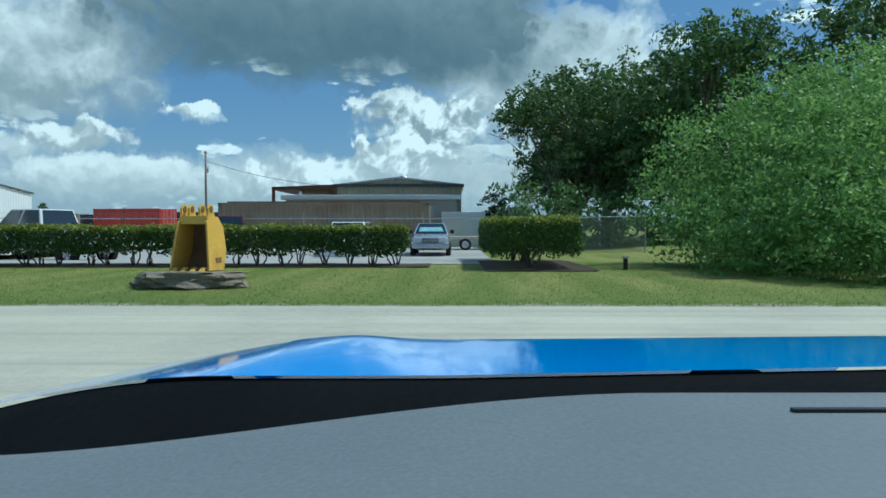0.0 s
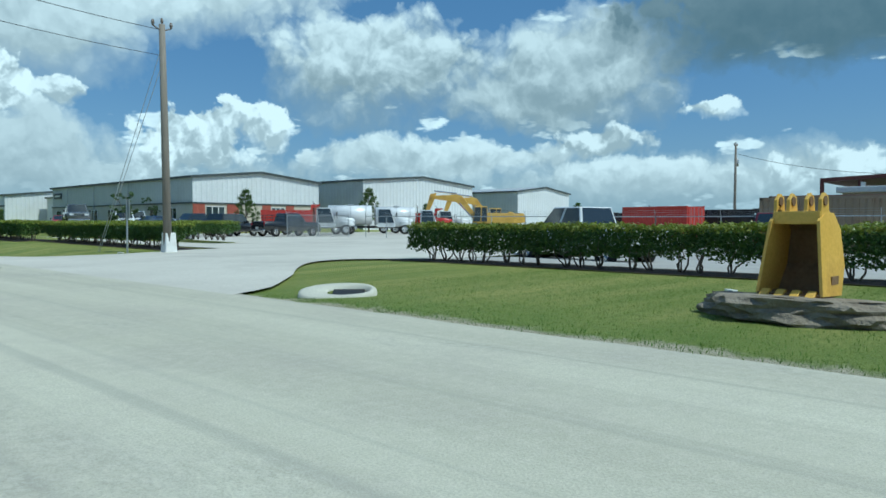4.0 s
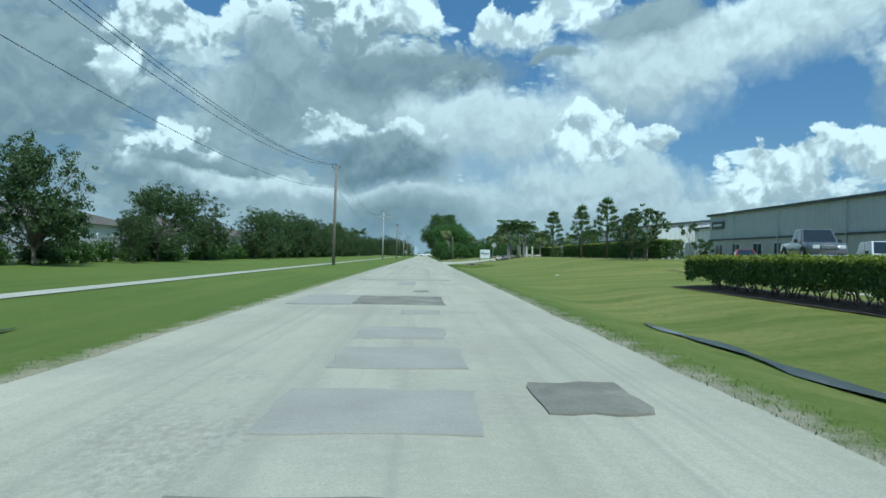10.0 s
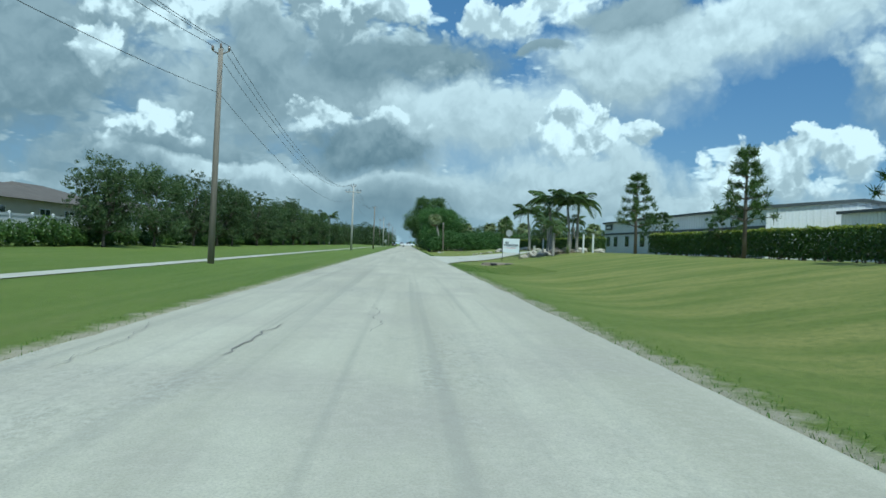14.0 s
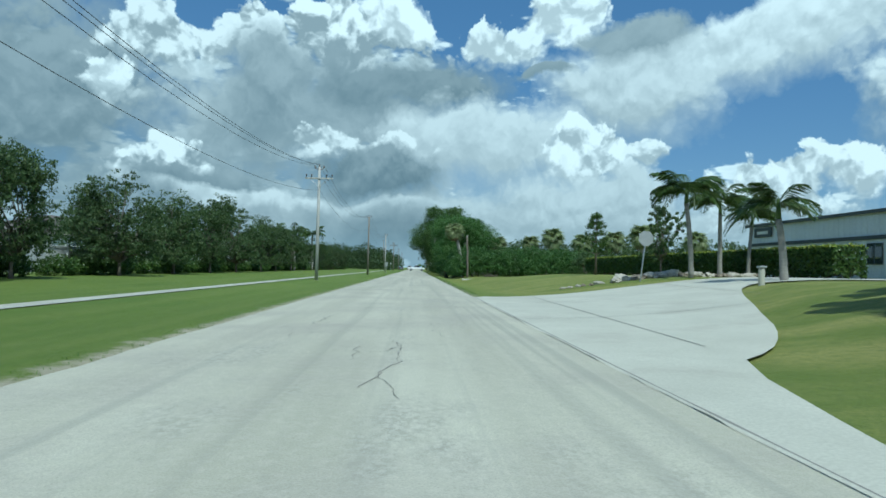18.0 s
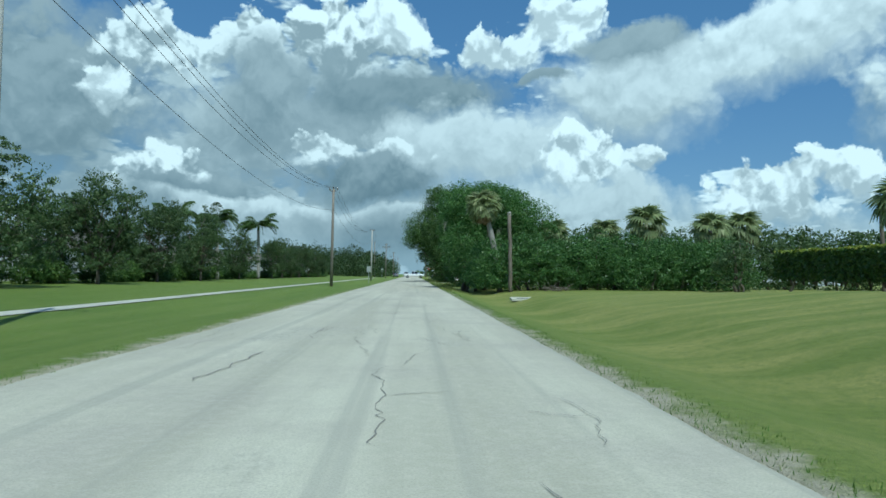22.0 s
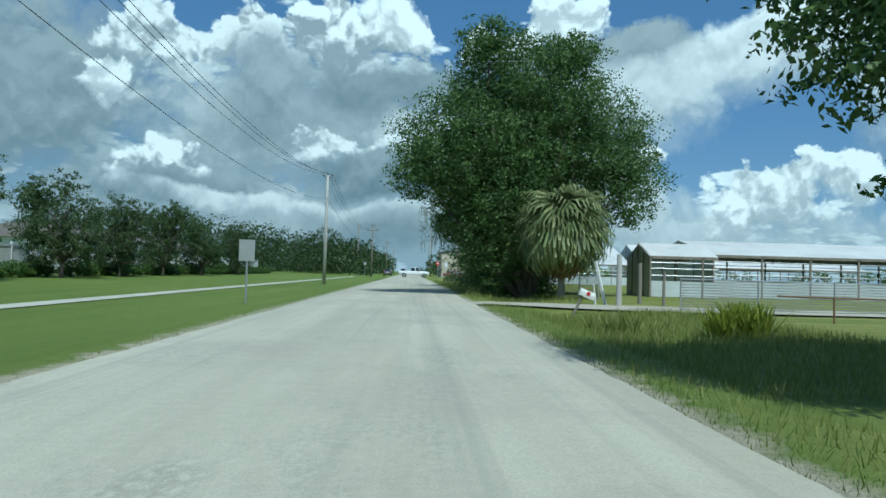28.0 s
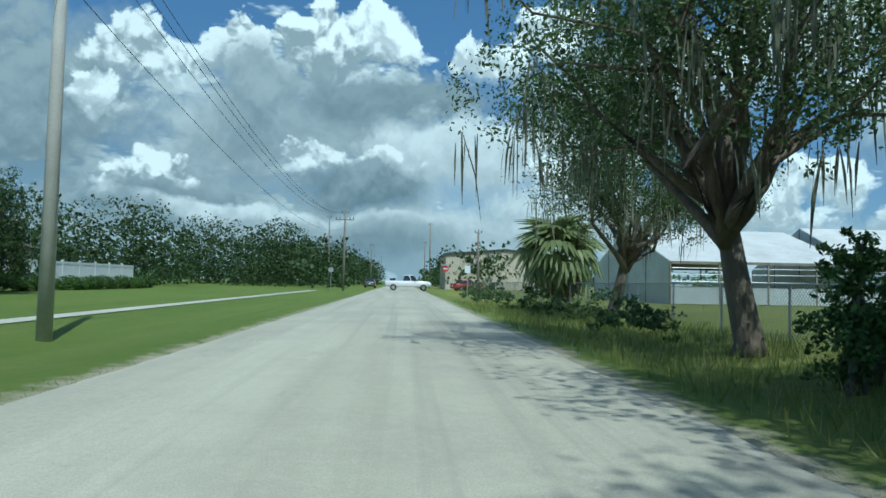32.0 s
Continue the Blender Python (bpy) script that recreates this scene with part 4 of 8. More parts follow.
def sabal(label, seed, high, crown=1.3, green=26, dead=14, lean=(0.0, 0.0), trunk_r=0.19, group="cabbage palms", blades=16, weep=0.0):
    """A cabbage palm: thick trunk, a round head of drooping fans, a skirt of dead ones."""
    rnd, rs = random.Random(seed), np.random.RandomState(seed)
    top = thing("cabbage_palm", label, "palm", group)
    n = 8
    bm = bmesh.new()
    tip = Vector((lean[0] * high, lean[1] * high, high))
    pts = [Vector((lean[0] * high * (i / n) ** 1.6, lean[1] * high * (i / n) ** 1.6, -0.1 + (high + 0.1) * i / n)) for i in range(n + 1)]
    tube(bm, pts, [trunk_r * (1.15 if i == 0 else 1.0) * (1.08 if i % 2 else 0.97) for i in range(n + 1)], 10)
    part("trunk", bm, BARK_PALE, top, "thick grey trunk", True)
    for kind, cnt, mat in (("fan_leaf", green, LEAF_SABAL), ("dead_leaf", dead, LEAF_DEAD)):
        for i in range(cnt):
            k = (i + 0.5) / cnt
            ang = i * 2.399 + rnd.uniform(-0.2, 0.2)
            el = radians(78 - 118 * k) if kind == "fan_leaf" else radians(-45 - 42 * k)
            stalk = crown * (0.62 if kind == "fan_leaf" else 0.42)
            q = fan_leaf(rs, crown * rnd.uniform(0.6, 0.8), blades, weep) + np.array([stalk, 0, 0])
            st = np.array([[[0, -0.015, 0], [0, 0.015, 0], [stalk, 0.012, 0], [stalk, -0.012, 0]]])
            q = spin(np.concatenate([q, st]), ang, el, tuple(tip))
            link(kind, quads_mesh(kind, q, mat), top, "brown hanging dead leaf" if kind == "dead_leaf" else "")
    return top


def pine(label, seed, high, wide, group="young pines", tiers=9, tufts=1.0, bare=0.25):
    rnd, rs = random.Random(seed), np.random.RandomState(seed)
    top = thing("pine_tree", label, "tree", group)
    bm = bmesh.new()
    tube(bm, [(0, 0, -0.1), (0.03, 0.02, high * 0.5), (0, 0, high * 0.97)], [high * 0.022, high * 0.015, high * 0.004], 8)
    spots = []
    for i in range(tiers):
        k = (i + 0.4) / tiers
        z = high * (bare + (1 - bare) * k)
        reach = wide * 0.5 * (1.05 - k) ** 0.75 + 0.12
        for j in range(5):
            a = 2 * math.pi * j / 5 + i * 1.1 + rnd.uniform(-0.3, 0.3)
            r = reach * rnd.uniform(0.65, 1.05)
            e = Vector((math.cos(a) * r, math.sin(a) * r, z + r * rnd.uniform(0.15, 0.5)))
            limb(bm, (0, 0, z), e, high * 0.006, high * 0.002, rnd, 0.05, 5, 3)
            spots += [(tuple(e), 1.0), (tuple(Vector((0, 0, z)).lerp(e, 0.62)), 0.8)]
    spots.append(((0, 0, high), 1.0))
    part("trunk", bm, BARK, top, "thin straight trunk", True)
    qs = []
    for c, s in spots:
        n = int(70 * tufts)
        d = unit(rs.normal(0, 1, (n, 3)) + np.array([0, 0, 0.5]))
        ln = 0.055 * high * s * rs.uniform(0.7, 1.2, (n, 1))
        sd = unit(np.cross(d, rs.normal(0, 1, (n, 3)))) * ln * 0.06
        c = np.array(c) + rs.normal(0, 0.012 * high, (n, 3))
        qs.append(np.stack([c - sd, c + sd, c + d * ln + sd * 0.3, c + d * ln - sd * 0.3], 1))
    link("needles", quads_mesh("needles", np.concatenate(qs), LEAF_PINE), top, "tufts of long green needles")
    return top


# clipped hedges
hedge("hedge", "low clipped hedge with bare stems and yellow-green tips", 12.1, 13.2, -1.6, 14.4, 0.03, 1.06, 11)
hedge("hedge", "taller rounded clipped hedge beside the car park", 10.7, 20.5, -6.1, -4.0, 0.02, 1.28, 12, clear=0.28, stems=0.8)
hedge("hedge", "low clipped hedge with gaps showing pale shell behind", 9.7, 10.9, 42.5, 54.6, 0.1, 1.1, 13)
hedge("hedge", "low clipped hedge beside the yard entrance", 10.6, 11.9, 27.2, 42.0, 0.06, 1.05, 14)
hedge("hedge", "second clipped hedge row behind the first", 16.5, 17.6, 33.0, 62.0, 0.3, 0.9, 15, density=330)
hedge("hedge", "tall dark clipped hedge across the lawn", 17.0, 18.6, 78.0, 111.0, 1.0, 1.4, 16, density=230, size=0.13, clear=0.12, top_band=0.08)
hedge("hedge", "long dark hedge behind a wide lawn", 21.0, 22.6, 140.0, 188.0, 0.9, 1.7, 17, density=150, size=0.19, clear=0.1, top_band=0.05)

# young oaks in a row along the pavement side
ROW = [oak("oak_tree", "young oak with a loose upright crown beside a fence", "tree", 21 + i, 6.0, 5.6, 0.95, 0.11, 20000, 0.15, LEAF_OAK, 22, flat=1.05, group="roadside oaks", gap=0.3, low=0.0) for i in range(3)]
rr = random.Random(8)
ys = [38, 52, 65.5, 76, 82, 92.5, 109.5, 118, 128, 136, 141, 152.5, 163, 173.5, 183, 194, 205, 214, 231, 246, 256, 263.5, 272, 281, 293]
places = [[], [], []]
for i, y in enumerate(ys):
    s = rr.uniform(0.98, 1.16) * (0.6 if y == 76 else 1.0) * (0.92 if y > 225 else 1.1 if y > 150 else 1.0)
    places[i % 3].append((-18.6 + rr.uniform(-0.6, 0.6), y, rr.uniform(0, 6.28), s * rr.uniform(0.78, 0.98), s))
for i, y in enumerate(range(142, 232, 13)):
    s = rr.uniform(0.62, 0.88) * (1.12 if y > 150 else 1.0)
    places[i % 3].append((-21.2 + rr.uniform(-0.8, 0.8), y + rr.uniform(-1.5, 1.5), rr.uniform(0, 6.28), s * rr.uniform(1.0, 1.25), s))
for o, pl in zip(ROW, places):
    plant(o, pl)

# bushes under them
bush_rs = np.random.RandomState(5)
p, o = clump_points(bush_rs, [(0, 0, 0.55, 0.75, 1.25, 0.6), (0.1, 0.6, 0.5, 0.6, 0.7, 0.5), (0, -0.7, 0.5, 0.6, 0.7, 0.55)], 3400, 0.6, 0.15, 12, 0.3)
bush = tagged(link("bush", quads_mesh("bush", leaf_quads(bush_rs, p, o, 0.12, 0.6), LEAF_HEDGE)), "clipped dark green bush before a white fence", "bush", "fence bushes")
bp = []
y = 30.0
while y < 318:
    bp.append((-19.9 + rr.uniform(-0.3, 0.3), y, rr.uniform(-0.1, 0.1), rr.uniform(0.95, 1.25), rr.uniform(1.0, 1.45) if y < 232 else rr.uniform(0.72, 0.95)))
    y += rr.choice((2.4, 2.7, 3.0, 4.6))
plant(bush, bp)

# far woods on the west, and a tree line round the horizon
def woods(name, label, seed, spots, leaves, size, mat):
    rs = np.random.RandomState(seed)
    pts, out_ = clump_points(rs, spots, leaves, 0.75, 0.15, 8, 0.3)
    ob = link(name, quads_mesh(name, leaf_quads(rs, pts, out_, size, 0.7), mat))
    return tagged(ob, label, "woods", kind="stuff")


wr = random.Random(31)
spots = []
y = 296.0
while y < 600:
    for x0 in (-27, -36):
        r = wr.uniform(3.0, 5.0)
        spots.append((x0 + wr.uniform(-3, 3) + (9 if y > 345 else 0), y + wr.uniform(-3, 3), wr.uniform(2.8, 4.4) + (2.0 if y > 340 else 0), r, r, r * 0.9))
        spots.append((x0 + wr.uniform(-2, 2) + (9 if y > 345 else 0), y, 2.0, r, r, 2.4))
    y += 5.2
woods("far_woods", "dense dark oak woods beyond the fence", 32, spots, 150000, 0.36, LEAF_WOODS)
spots = []
for i in range(240):
    a = wr.uniform(-1.0, 2.3)
    d = wr.uniform(520, 640)
    if abs(math.sin(a) * d) < 9 and math.cos(a) > 0:
        continue
    spots.append((math.sin(a) * d, math.cos(a) * d, wr.uniform(2, 4), wr.uniform(7, 14), wr.uniform(7, 14), wr.uniform(3, 7)))
woods("far_woods", "low hazy tree line on the horizon", 33, spots, 30000, 1.6, LEAF_DARK)
spots = [(9 + wr.uniform(-2, 5) + k * 0.16, 352 + k * 6.5, 3.0, 4, 4, 3.6 + wr.uniform(0, 1.5)) for k in range(30)]
spots += [(-9.5 - wr.uniform(0, 4), 352 + k * 7, 3.5, 4, 4, 4.6 + wr.uniform(0, 1.5)) for k in range(30)]
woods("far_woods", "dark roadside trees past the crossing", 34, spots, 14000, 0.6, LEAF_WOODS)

# ---- single trees and thickets ----
def thicket(name, label, category, seed, spots, leaves, size, mat, stems=0, moss=0, group="", gap=0.55, slim=0.5, rough=0.25, root=None, thick=0.09):
    """Dense growth down to the ground: stems, leaves in clumps, and moss where it hangs."""
    rnd, rs = random.Random(seed), np.random.RandomState(seed)
    cx, cy = sum(s[0] for s in spots) / len(spots), sum(s[1] for s in spots) / len(spots)
    z0 = height(cx, cy)
    top = thing(name, label, category, group, m=Matrix.Translation((cx, cy, z0)))
    local = [(s[0] - cx, s[1] - cy, s[2], *s[3:]) for s in spots]
    bm = bmesh.new()
    for i in range(stems):
        s = local[i % len(local)]
        foot = (root[0] - cx + rnd.uniform(-0.15, 0.15), root[1] - cy + rnd.uniform(-0.15, 0.15), -0.2) if root else (s[0] * 0.8 + rnd.uniform(-0.4, 0.4), s[1] * 0.85, -0.2)
        limb(bm, foot, (s[0], s[1], s[2] + s[5] * (0.1 if root else 0.5)), thick + 0.012 * s[2], 0.03, rnd, 0.08, 7, 5)
    tagged(part("stem", bm, BARK, top, "", True), "tangled grey stems", kind="stuff")
    p, o = clump_points(rs, local, leaves, gap, rough)
    keep = p[:, 2] > 0.02
    link("leaves", quads_mesh("leaves", leaf_quads(rs, p[keep], o[keep], size, slim), mat), top)
    if moss:
        b = np.array(local)[rs.choice(len(local), moss)]
        start = b[:, :3] + rs.uniform(-0.9, 0.9, (moss, 3)) * b[:, 3:]
        tagged(link("moss", quads_mesh("moss", moss_strands(rs, moss_tufts(rs, start), 1.2), MOSS), top), "grey hanging moss", kind="stuff")
    return top


# by the car park
thicket("large_shrub", "tall bright green shrub spilling over the grass", "shrub", 41,
        [(13, -10.6, 2.2, 2.4, 2.4, 2.4), (12.5, -14, 2.8, 3.0, 3.0, 3.0), (13.5, -18, 3.0, 3.6, 3.4, 3.3), (13, -12.5, 4.2, 1.9, 2.0, 1.7), (13.5, -16, 5.0, 2.4, 2.4, 1.8), (14, -22, 3.0, 4, 4, 3.8), (11.5, -11.5, 1.0, 2.2, 2.6, 1.2), (11.5, -16, 1.2, 2.2, 3.6, 1.4),
         (9.4, -9.6, 0.9, 1.3, 1.3, 1.2), (7.6, -11.2, 1.0, 1.7, 1.6, 1.4), (6.9, -13.6, 1.4, 1.9, 2.2, 1.8), (9.4, -12, 2.4, 2.1, 2.1, 2.1)],
        125000, 0.13, LEAF_BRIGHT, stems=9, gap=0.6)
big = oak("oak_tree", "big dark oak hung with grey moss", "tree", 42, 12.0, 13.0, 2.6, 0.42, 22000, 0.30, LEAF_DARK, 20, moss=500, group="old oaks", gap=0.4)
plant(big, [(43, -11.5, 0.3, 0.95), (41, -20, 2.1, 1.22), (36, -30, 4.0, 1.35), (52, -16, 1.1, 1.2), (60, -26, 5.0, 1.3)])
thicket("undergrowth", "dark undergrowth behind a wire fence", "shrub", 43, [(34 + i * 0.4, -7.5 - i * 3.2, 1.7, 2.8, 2.8, 2.2) for i in range(9)], 16000, 0.3, LEAF_DARK, stems=6)
thicket("small_tree", "light green small tree beside the building", "tree", 44, [(48, -6.6, 2.4, 1.8, 1.6, 1.9), (48.5, -7.5, 1.4, 1.6, 1.5, 1.3)], 2600, 0.26, LEAF_OAK, stems=3)

# yard and lawn
plant(pine("young bushy pine before an office building", 51, 4.6, 2.6), [(36.4, 62.6, 0, 1.0), (52.5, 61.5, 1.2, 1.15), (62, 61, 2.0, 0.8), (98, 60, 0.4, 1.0)])
plant(oak("young_tree", "thin young tree with a light crown", "tree", 52, 3.4, 2.6, 1.1, 0.045, 900, 0.17, LEAF_OAK, 7, group="lawn trees", gap=0.2), [(19.5, 52.0, 0.4, 1.2), (14, 64.4, 2.0, 0.92), (14.6, 73.6, 1.0, 0.95), (30.2, 71, 2.2, 1.0)])
plant(oak("round_tree", "round dense tree on a mown lawn", "tree", 53, 4.0, 3.8, 0.9, 0.08, 3000, 0.18, LEAF_OAK, 9, group="lawn trees", gap=0.4), [(14.2, 75.5, 0.4, 0.85), (16.4, 79.6, 2.0, 1.0), (19.3, 158.6, 3.0, 1.0, 1.45), (17.5, 100.5, 1.0, 0.75), (25, 131, 1.4, 1.15)])
plant(pine("young pine with tiers of pale green needles", 54, 5.0, 2.6, tiers=7, bare=0.3), [(14.64, 83.2, 0, 0.9), (15.3, 94.5, 1.0, 0.95), (15.4, 109, 2.0, 1.02), (14.0, 157.3, 0.7, 0.88), (22, 167, 2.7, 0.9), (17.2, 86.5, 1.9, 0.7)])
plant(feather_palm("slim feather palm with arching fronds", 55, 3.4, 1.9), [(11.75, 117.8, 0, 1.05), (12.4, 114.6, 1.2, 0.98), (13.3, 116.0, 2.4, 0.95), (14.2, 140.5, 0.8, 1.1), (17.2, 144.0, 2.0, 1.05), (20.5, 147.5, 4.0, 0.95)])
plant(feather_palm("small feather palm by the entrance", 56, 2.0, 1.4, 11), [(12.2, 121.2, 0, 1.0), (14.8, 133.2, 2.0, 1.25), (10.8, 112.6, 1.0, 0.85)])
plant(feather_palm("tall feather palm among roadside oaks", 57, 5.9, 2.6, 16, trunk_r=0.17), [(-19.4, 223.5, 0, 1.0), (-19.0, 240.8, 1.4, 1.08), (-21.5, 216.5, 2.2, 0.95)])

# the corner thicket
thicket("spreading_tree", "broad dense tree leaning over the verge", "tree", 61,
        [(6.2, 209, 6.8, 2.9, 3.0, 2.3), (5.0, 209.5, 7.2, 2.0, 2.4, 1.8), (5.4, 211, 5.0, 2.2, 2.6, 2.6), (8.8, 210.5, 6.2, 3.2, 3.0, 2.6), (6.8, 212.5, 6.6, 2.6, 2.6, 2.3), (5.4, 207.5, 3.6, 2.0, 2.0, 2.4), (10.8, 209.5, 5.4, 2.6, 2.6, 2.4), (5.4, 211.5, 2.4, 1.7, 2.4, 2.4), (7.4, 207.8, 7.8, 1.9, 1.9, 1.3), (9.4, 211, 7.6, 2.0, 2.0, 1.3), (7.6, 208, 2.4, 2.4, 2.2, 2.4), (10, 210, 2.4, 2.4, 2.2, 2.4)],
        130000, 0.15, LEAF_GREEN, stems=11, gap=0.5, moss=120)
thicket("shrub_thicket", "glossy green shrub thicket along a ditch", "shrub", 62,
        [(6.9 + i * 1.5, 199.2 + 0.12 * i + 0.7 * (i % 2), 1.3 + 0.25 * (i % 3), 1.7, 1.8, 1.7 + 0.2 * (i % 2)) for i in range(13)] + [(7.4 + i * 1.9, 200.6 + 0.15 * i, 2.7 + 0.3 * (i % 2), 1.5, 1.5, 1.15) for i in range(10)] + [(6.4, 202.5 + 2.2 * i, 1.6, 1.5, 1.7, 1.9) for i in range(3)],
        125000, 0.145, LEAF_GREEN, stems=22, gap=0.55, slim=0.55, rough=0.5)
thicket("shrub_thicket", "mixed green shrubs at the back of a lawn", "shrub", 63,
        [(12.5 + i * 2.5, 206 + i * 1.0 + (i % 3), 1.5 + 0.5 * (i % 2), 2.6, 2.2, 2.2 + 0.6 * (i % 3)) for i in range(8)] + [(13 + i * 3.1, 209.5 + i * 0.8, 3.4, 2.2, 1.8, 1.6 + 0.4 * (i % 2)) for i in range(6)], 60000, 0.20, LEAF_OAK, stems=10, gap=0.5, slim=0.6)
thicket("shrub_thicket", "rough green shrubs and saplings at the back of a lawn", "shrub", 75,
        [(31.5 + i * 2.9, 212 + i * 0.4 + (i % 3), 1.6 + 0.6 * (i % 2), 2.8, 2.2, 2.4 + 0.5 * (i % 3)) for i in range(10)] + [(30 + i * 4.6, 215 + i * 0.6, 4.4, 2.6, 2.2, 1.9) for i in range(6)], 44000, 0.26, LEAF_OAK, stems=10, gap=0.5, slim=0.6)
thicket("grey_shrub", "soft grey-green shrub at the lawn's edge", "shrub", 64, [(22.5, 196, 2.0, 1.7, 1.6, 1.8), (23.4, 196.8, 2.9, 1.2, 1.2, 1.0), (28, 197.5, 2.2, 2.0, 1.8, 2.0)], 4200, 0.2, LEAF_OAK, stems=4, gap=0.3)
sb = sabal("leaning cabbage palm with a skirt of dead leaves", 65, 6.2, 1.02, 44, 30, (-0.2, 0.0), blades=18, weep=0.15)
plant(sb, [(7.35, 200.4, 0, 1.0)])
plant(sabal("cabbage palm rising behind shrubs", 66, 5.4, 1.5, 26, 8), [(21.6, 210.5, 0, 1.05), (18.6, 213, 1.0, 0.9), (24.5, 204, 2.0, 0.88), (32, 214, 0.5, 1.05), (13.2, 186 + 24, 0.3, 0.85), (35, 190, 2.0, 0.85), (27, 186, 1.0, 0.9)])
snag = thing("dead_palm", "bare dead palm trunk without a crown", "dead palm")
bm = bmesh.new()
limb(bm, (0, 0, -0.2), (-0.12, 0.1, 5.3), 0.14, 0.125, random.Random(2), 0.01, 10, 8)
part("trunk", bm, BARK, snag, "ringed grey-brown trunk", True)
bm = bmesh.new()
tube(bm, [(-0.12, 0.1, 5.25), (-0.12, 0.1, 5.42), (-0.14, 0.1, 5.52)], [0.125, 0.155, 0.10], 9)
part("broken_top", bm, BARK_PALE, snag, "pale broken top")
snag.matrix_basis = put(snag, 7.75, 197.7)
pile = thing("brush_pile", "brown heap of cut dead branches on the grass", "brush pile", m=Matrix.Translation((10.6, 196.6, height(10.6, 196.6))))
pr = random.Random(19)
for i in range(46):
    bm = bmesh.new()
    a0 = Vector((pr.gauss(0, 0.55), pr.gauss(0, 0.3), pr.uniform(0.0, 0.3)))
    an = pr.uniform(0, 6.28)
    limb(bm, a0, a0 + Vector((math.cos(an) * pr.uniform(0.4, 1.0), math.sin(an) * pr.uniform(0.3, 0.7), pr.uniform(-0.05, 0.3))), 0.022, 0.008, pr, 0.1, 5, 3)
    part("branch", bm, BARK, pile, "", True)
copy_thing(snag, Matrix.Translation((33, 196, 0.2)))

# past the thicket
thicket("oak_tree", "oak with mossy boughs hanging over the verge", "tree", 67,
        [(7.4, 222.8, 6.8, 2.9, 3.0, 2.2), (6.2, 223.5, 5.6, 1.9, 2.2, 1.4), (9.8, 222.5, 6.4, 2.8, 3.0, 2.4), (8.8, 222.6, 7.4, 2.8, 2.4, 1.8), (7.2, 221.8, 3.9, 0.8, 1.0, 1.3), (10.4, 224, 3.8, 1.2, 1.3, 1.5), (12.2, 223, 5.4, 2.4, 2.6, 2.2), (8.8, 222.4, 4.6, 1.2, 1.2, 1.0), (5.7, 222.6, 3.8, 1.5, 1.6, 1.2), (6.4, 222.9, 2.3, 0.8, 0.9, 1.0), (5.4, 222.8, 5.2, 1.4, 1.6, 1.3)],
        120000, 0.12, LEAF_DARK, stems=8, gap=0.5, moss=70, root=(12.0, 222.0), thick=0.13)
thicket("great_tree", "very large dense dark-green tree beside the road", "tree", 68,
        [(6.8, 253.4, 11.4, 4.2, 3.8, 2.7), (3.2, 252, 8.2, 3.4, 3.4, 3.0), (10.4, 254.4, 9.2, 3.6, 3.2, 3.2), (6.0, 252.6, 8.0, 3.4, 3.0, 3.0), (1.4, 251.5, 6.6, 1.9, 2.0, 1.6), (12.2, 253, 6.6, 2.0, 2.4, 2.8), (5.4, 252.5, 5.0, 2.8, 3.0, 2.8), (8.8, 254.6, 5.2, 3.0, 2.8, 2.9), (5.0, 253, 2.2, 1.6, 2.4, 2.2), (7.0, 254, 2.0, 2.0, 2.4, 2.0), (4.6, 251, 13.0, 1.8, 1.8, 1.3), (9.0, 253, 13.2, 2.0, 2.0, 1.2), (3.6, 254, 4.4, 1.8, 1.8, 1.4)],
        190000, 0.145, LEAF_DARK, stems=12, gap=0.6, slim=0.6, rough=0.34, root=(6.9, 252.8), thick=0.14)
plant(sabal("short cabbage palm with a huge drooping head", 69, 3.5, 1.85, 44, 20, blades=24, weep=0.5), [(8.1, 249.4, 0, 0.95)])
m1 = oak("oak_tree", "mossy oak with twisting dark limbs", "tree", 70, 11.5, 11.0, 2.6, 0.26, 52000, 0.105, LEAF_OAK, 20, lean=(-0.22, 0.05), moss=1050, group="mossy oaks", gap=0.25, flat=0.6)
plant(m1, [(6.95, 272.4, 0.6, 1.0), (8.2, 284.5, 2.6, 0.82)])
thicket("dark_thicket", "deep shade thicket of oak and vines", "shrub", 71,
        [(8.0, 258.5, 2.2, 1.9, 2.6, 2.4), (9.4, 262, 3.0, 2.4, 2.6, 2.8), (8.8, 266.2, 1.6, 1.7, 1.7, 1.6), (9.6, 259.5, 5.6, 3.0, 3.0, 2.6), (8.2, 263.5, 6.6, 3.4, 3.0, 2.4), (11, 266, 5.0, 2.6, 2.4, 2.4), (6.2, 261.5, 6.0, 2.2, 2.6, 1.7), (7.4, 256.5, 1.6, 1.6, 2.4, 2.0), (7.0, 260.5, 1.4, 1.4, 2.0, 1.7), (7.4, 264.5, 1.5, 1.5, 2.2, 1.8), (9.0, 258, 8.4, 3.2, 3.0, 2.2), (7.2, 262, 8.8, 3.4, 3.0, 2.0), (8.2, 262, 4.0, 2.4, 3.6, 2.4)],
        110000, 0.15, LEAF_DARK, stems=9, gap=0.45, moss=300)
plant(sabal("low cabbage palm beside the fence", 72, 2.4, 1.7, 30, 14), [(8.0, 292.4, 0, 1.05)])
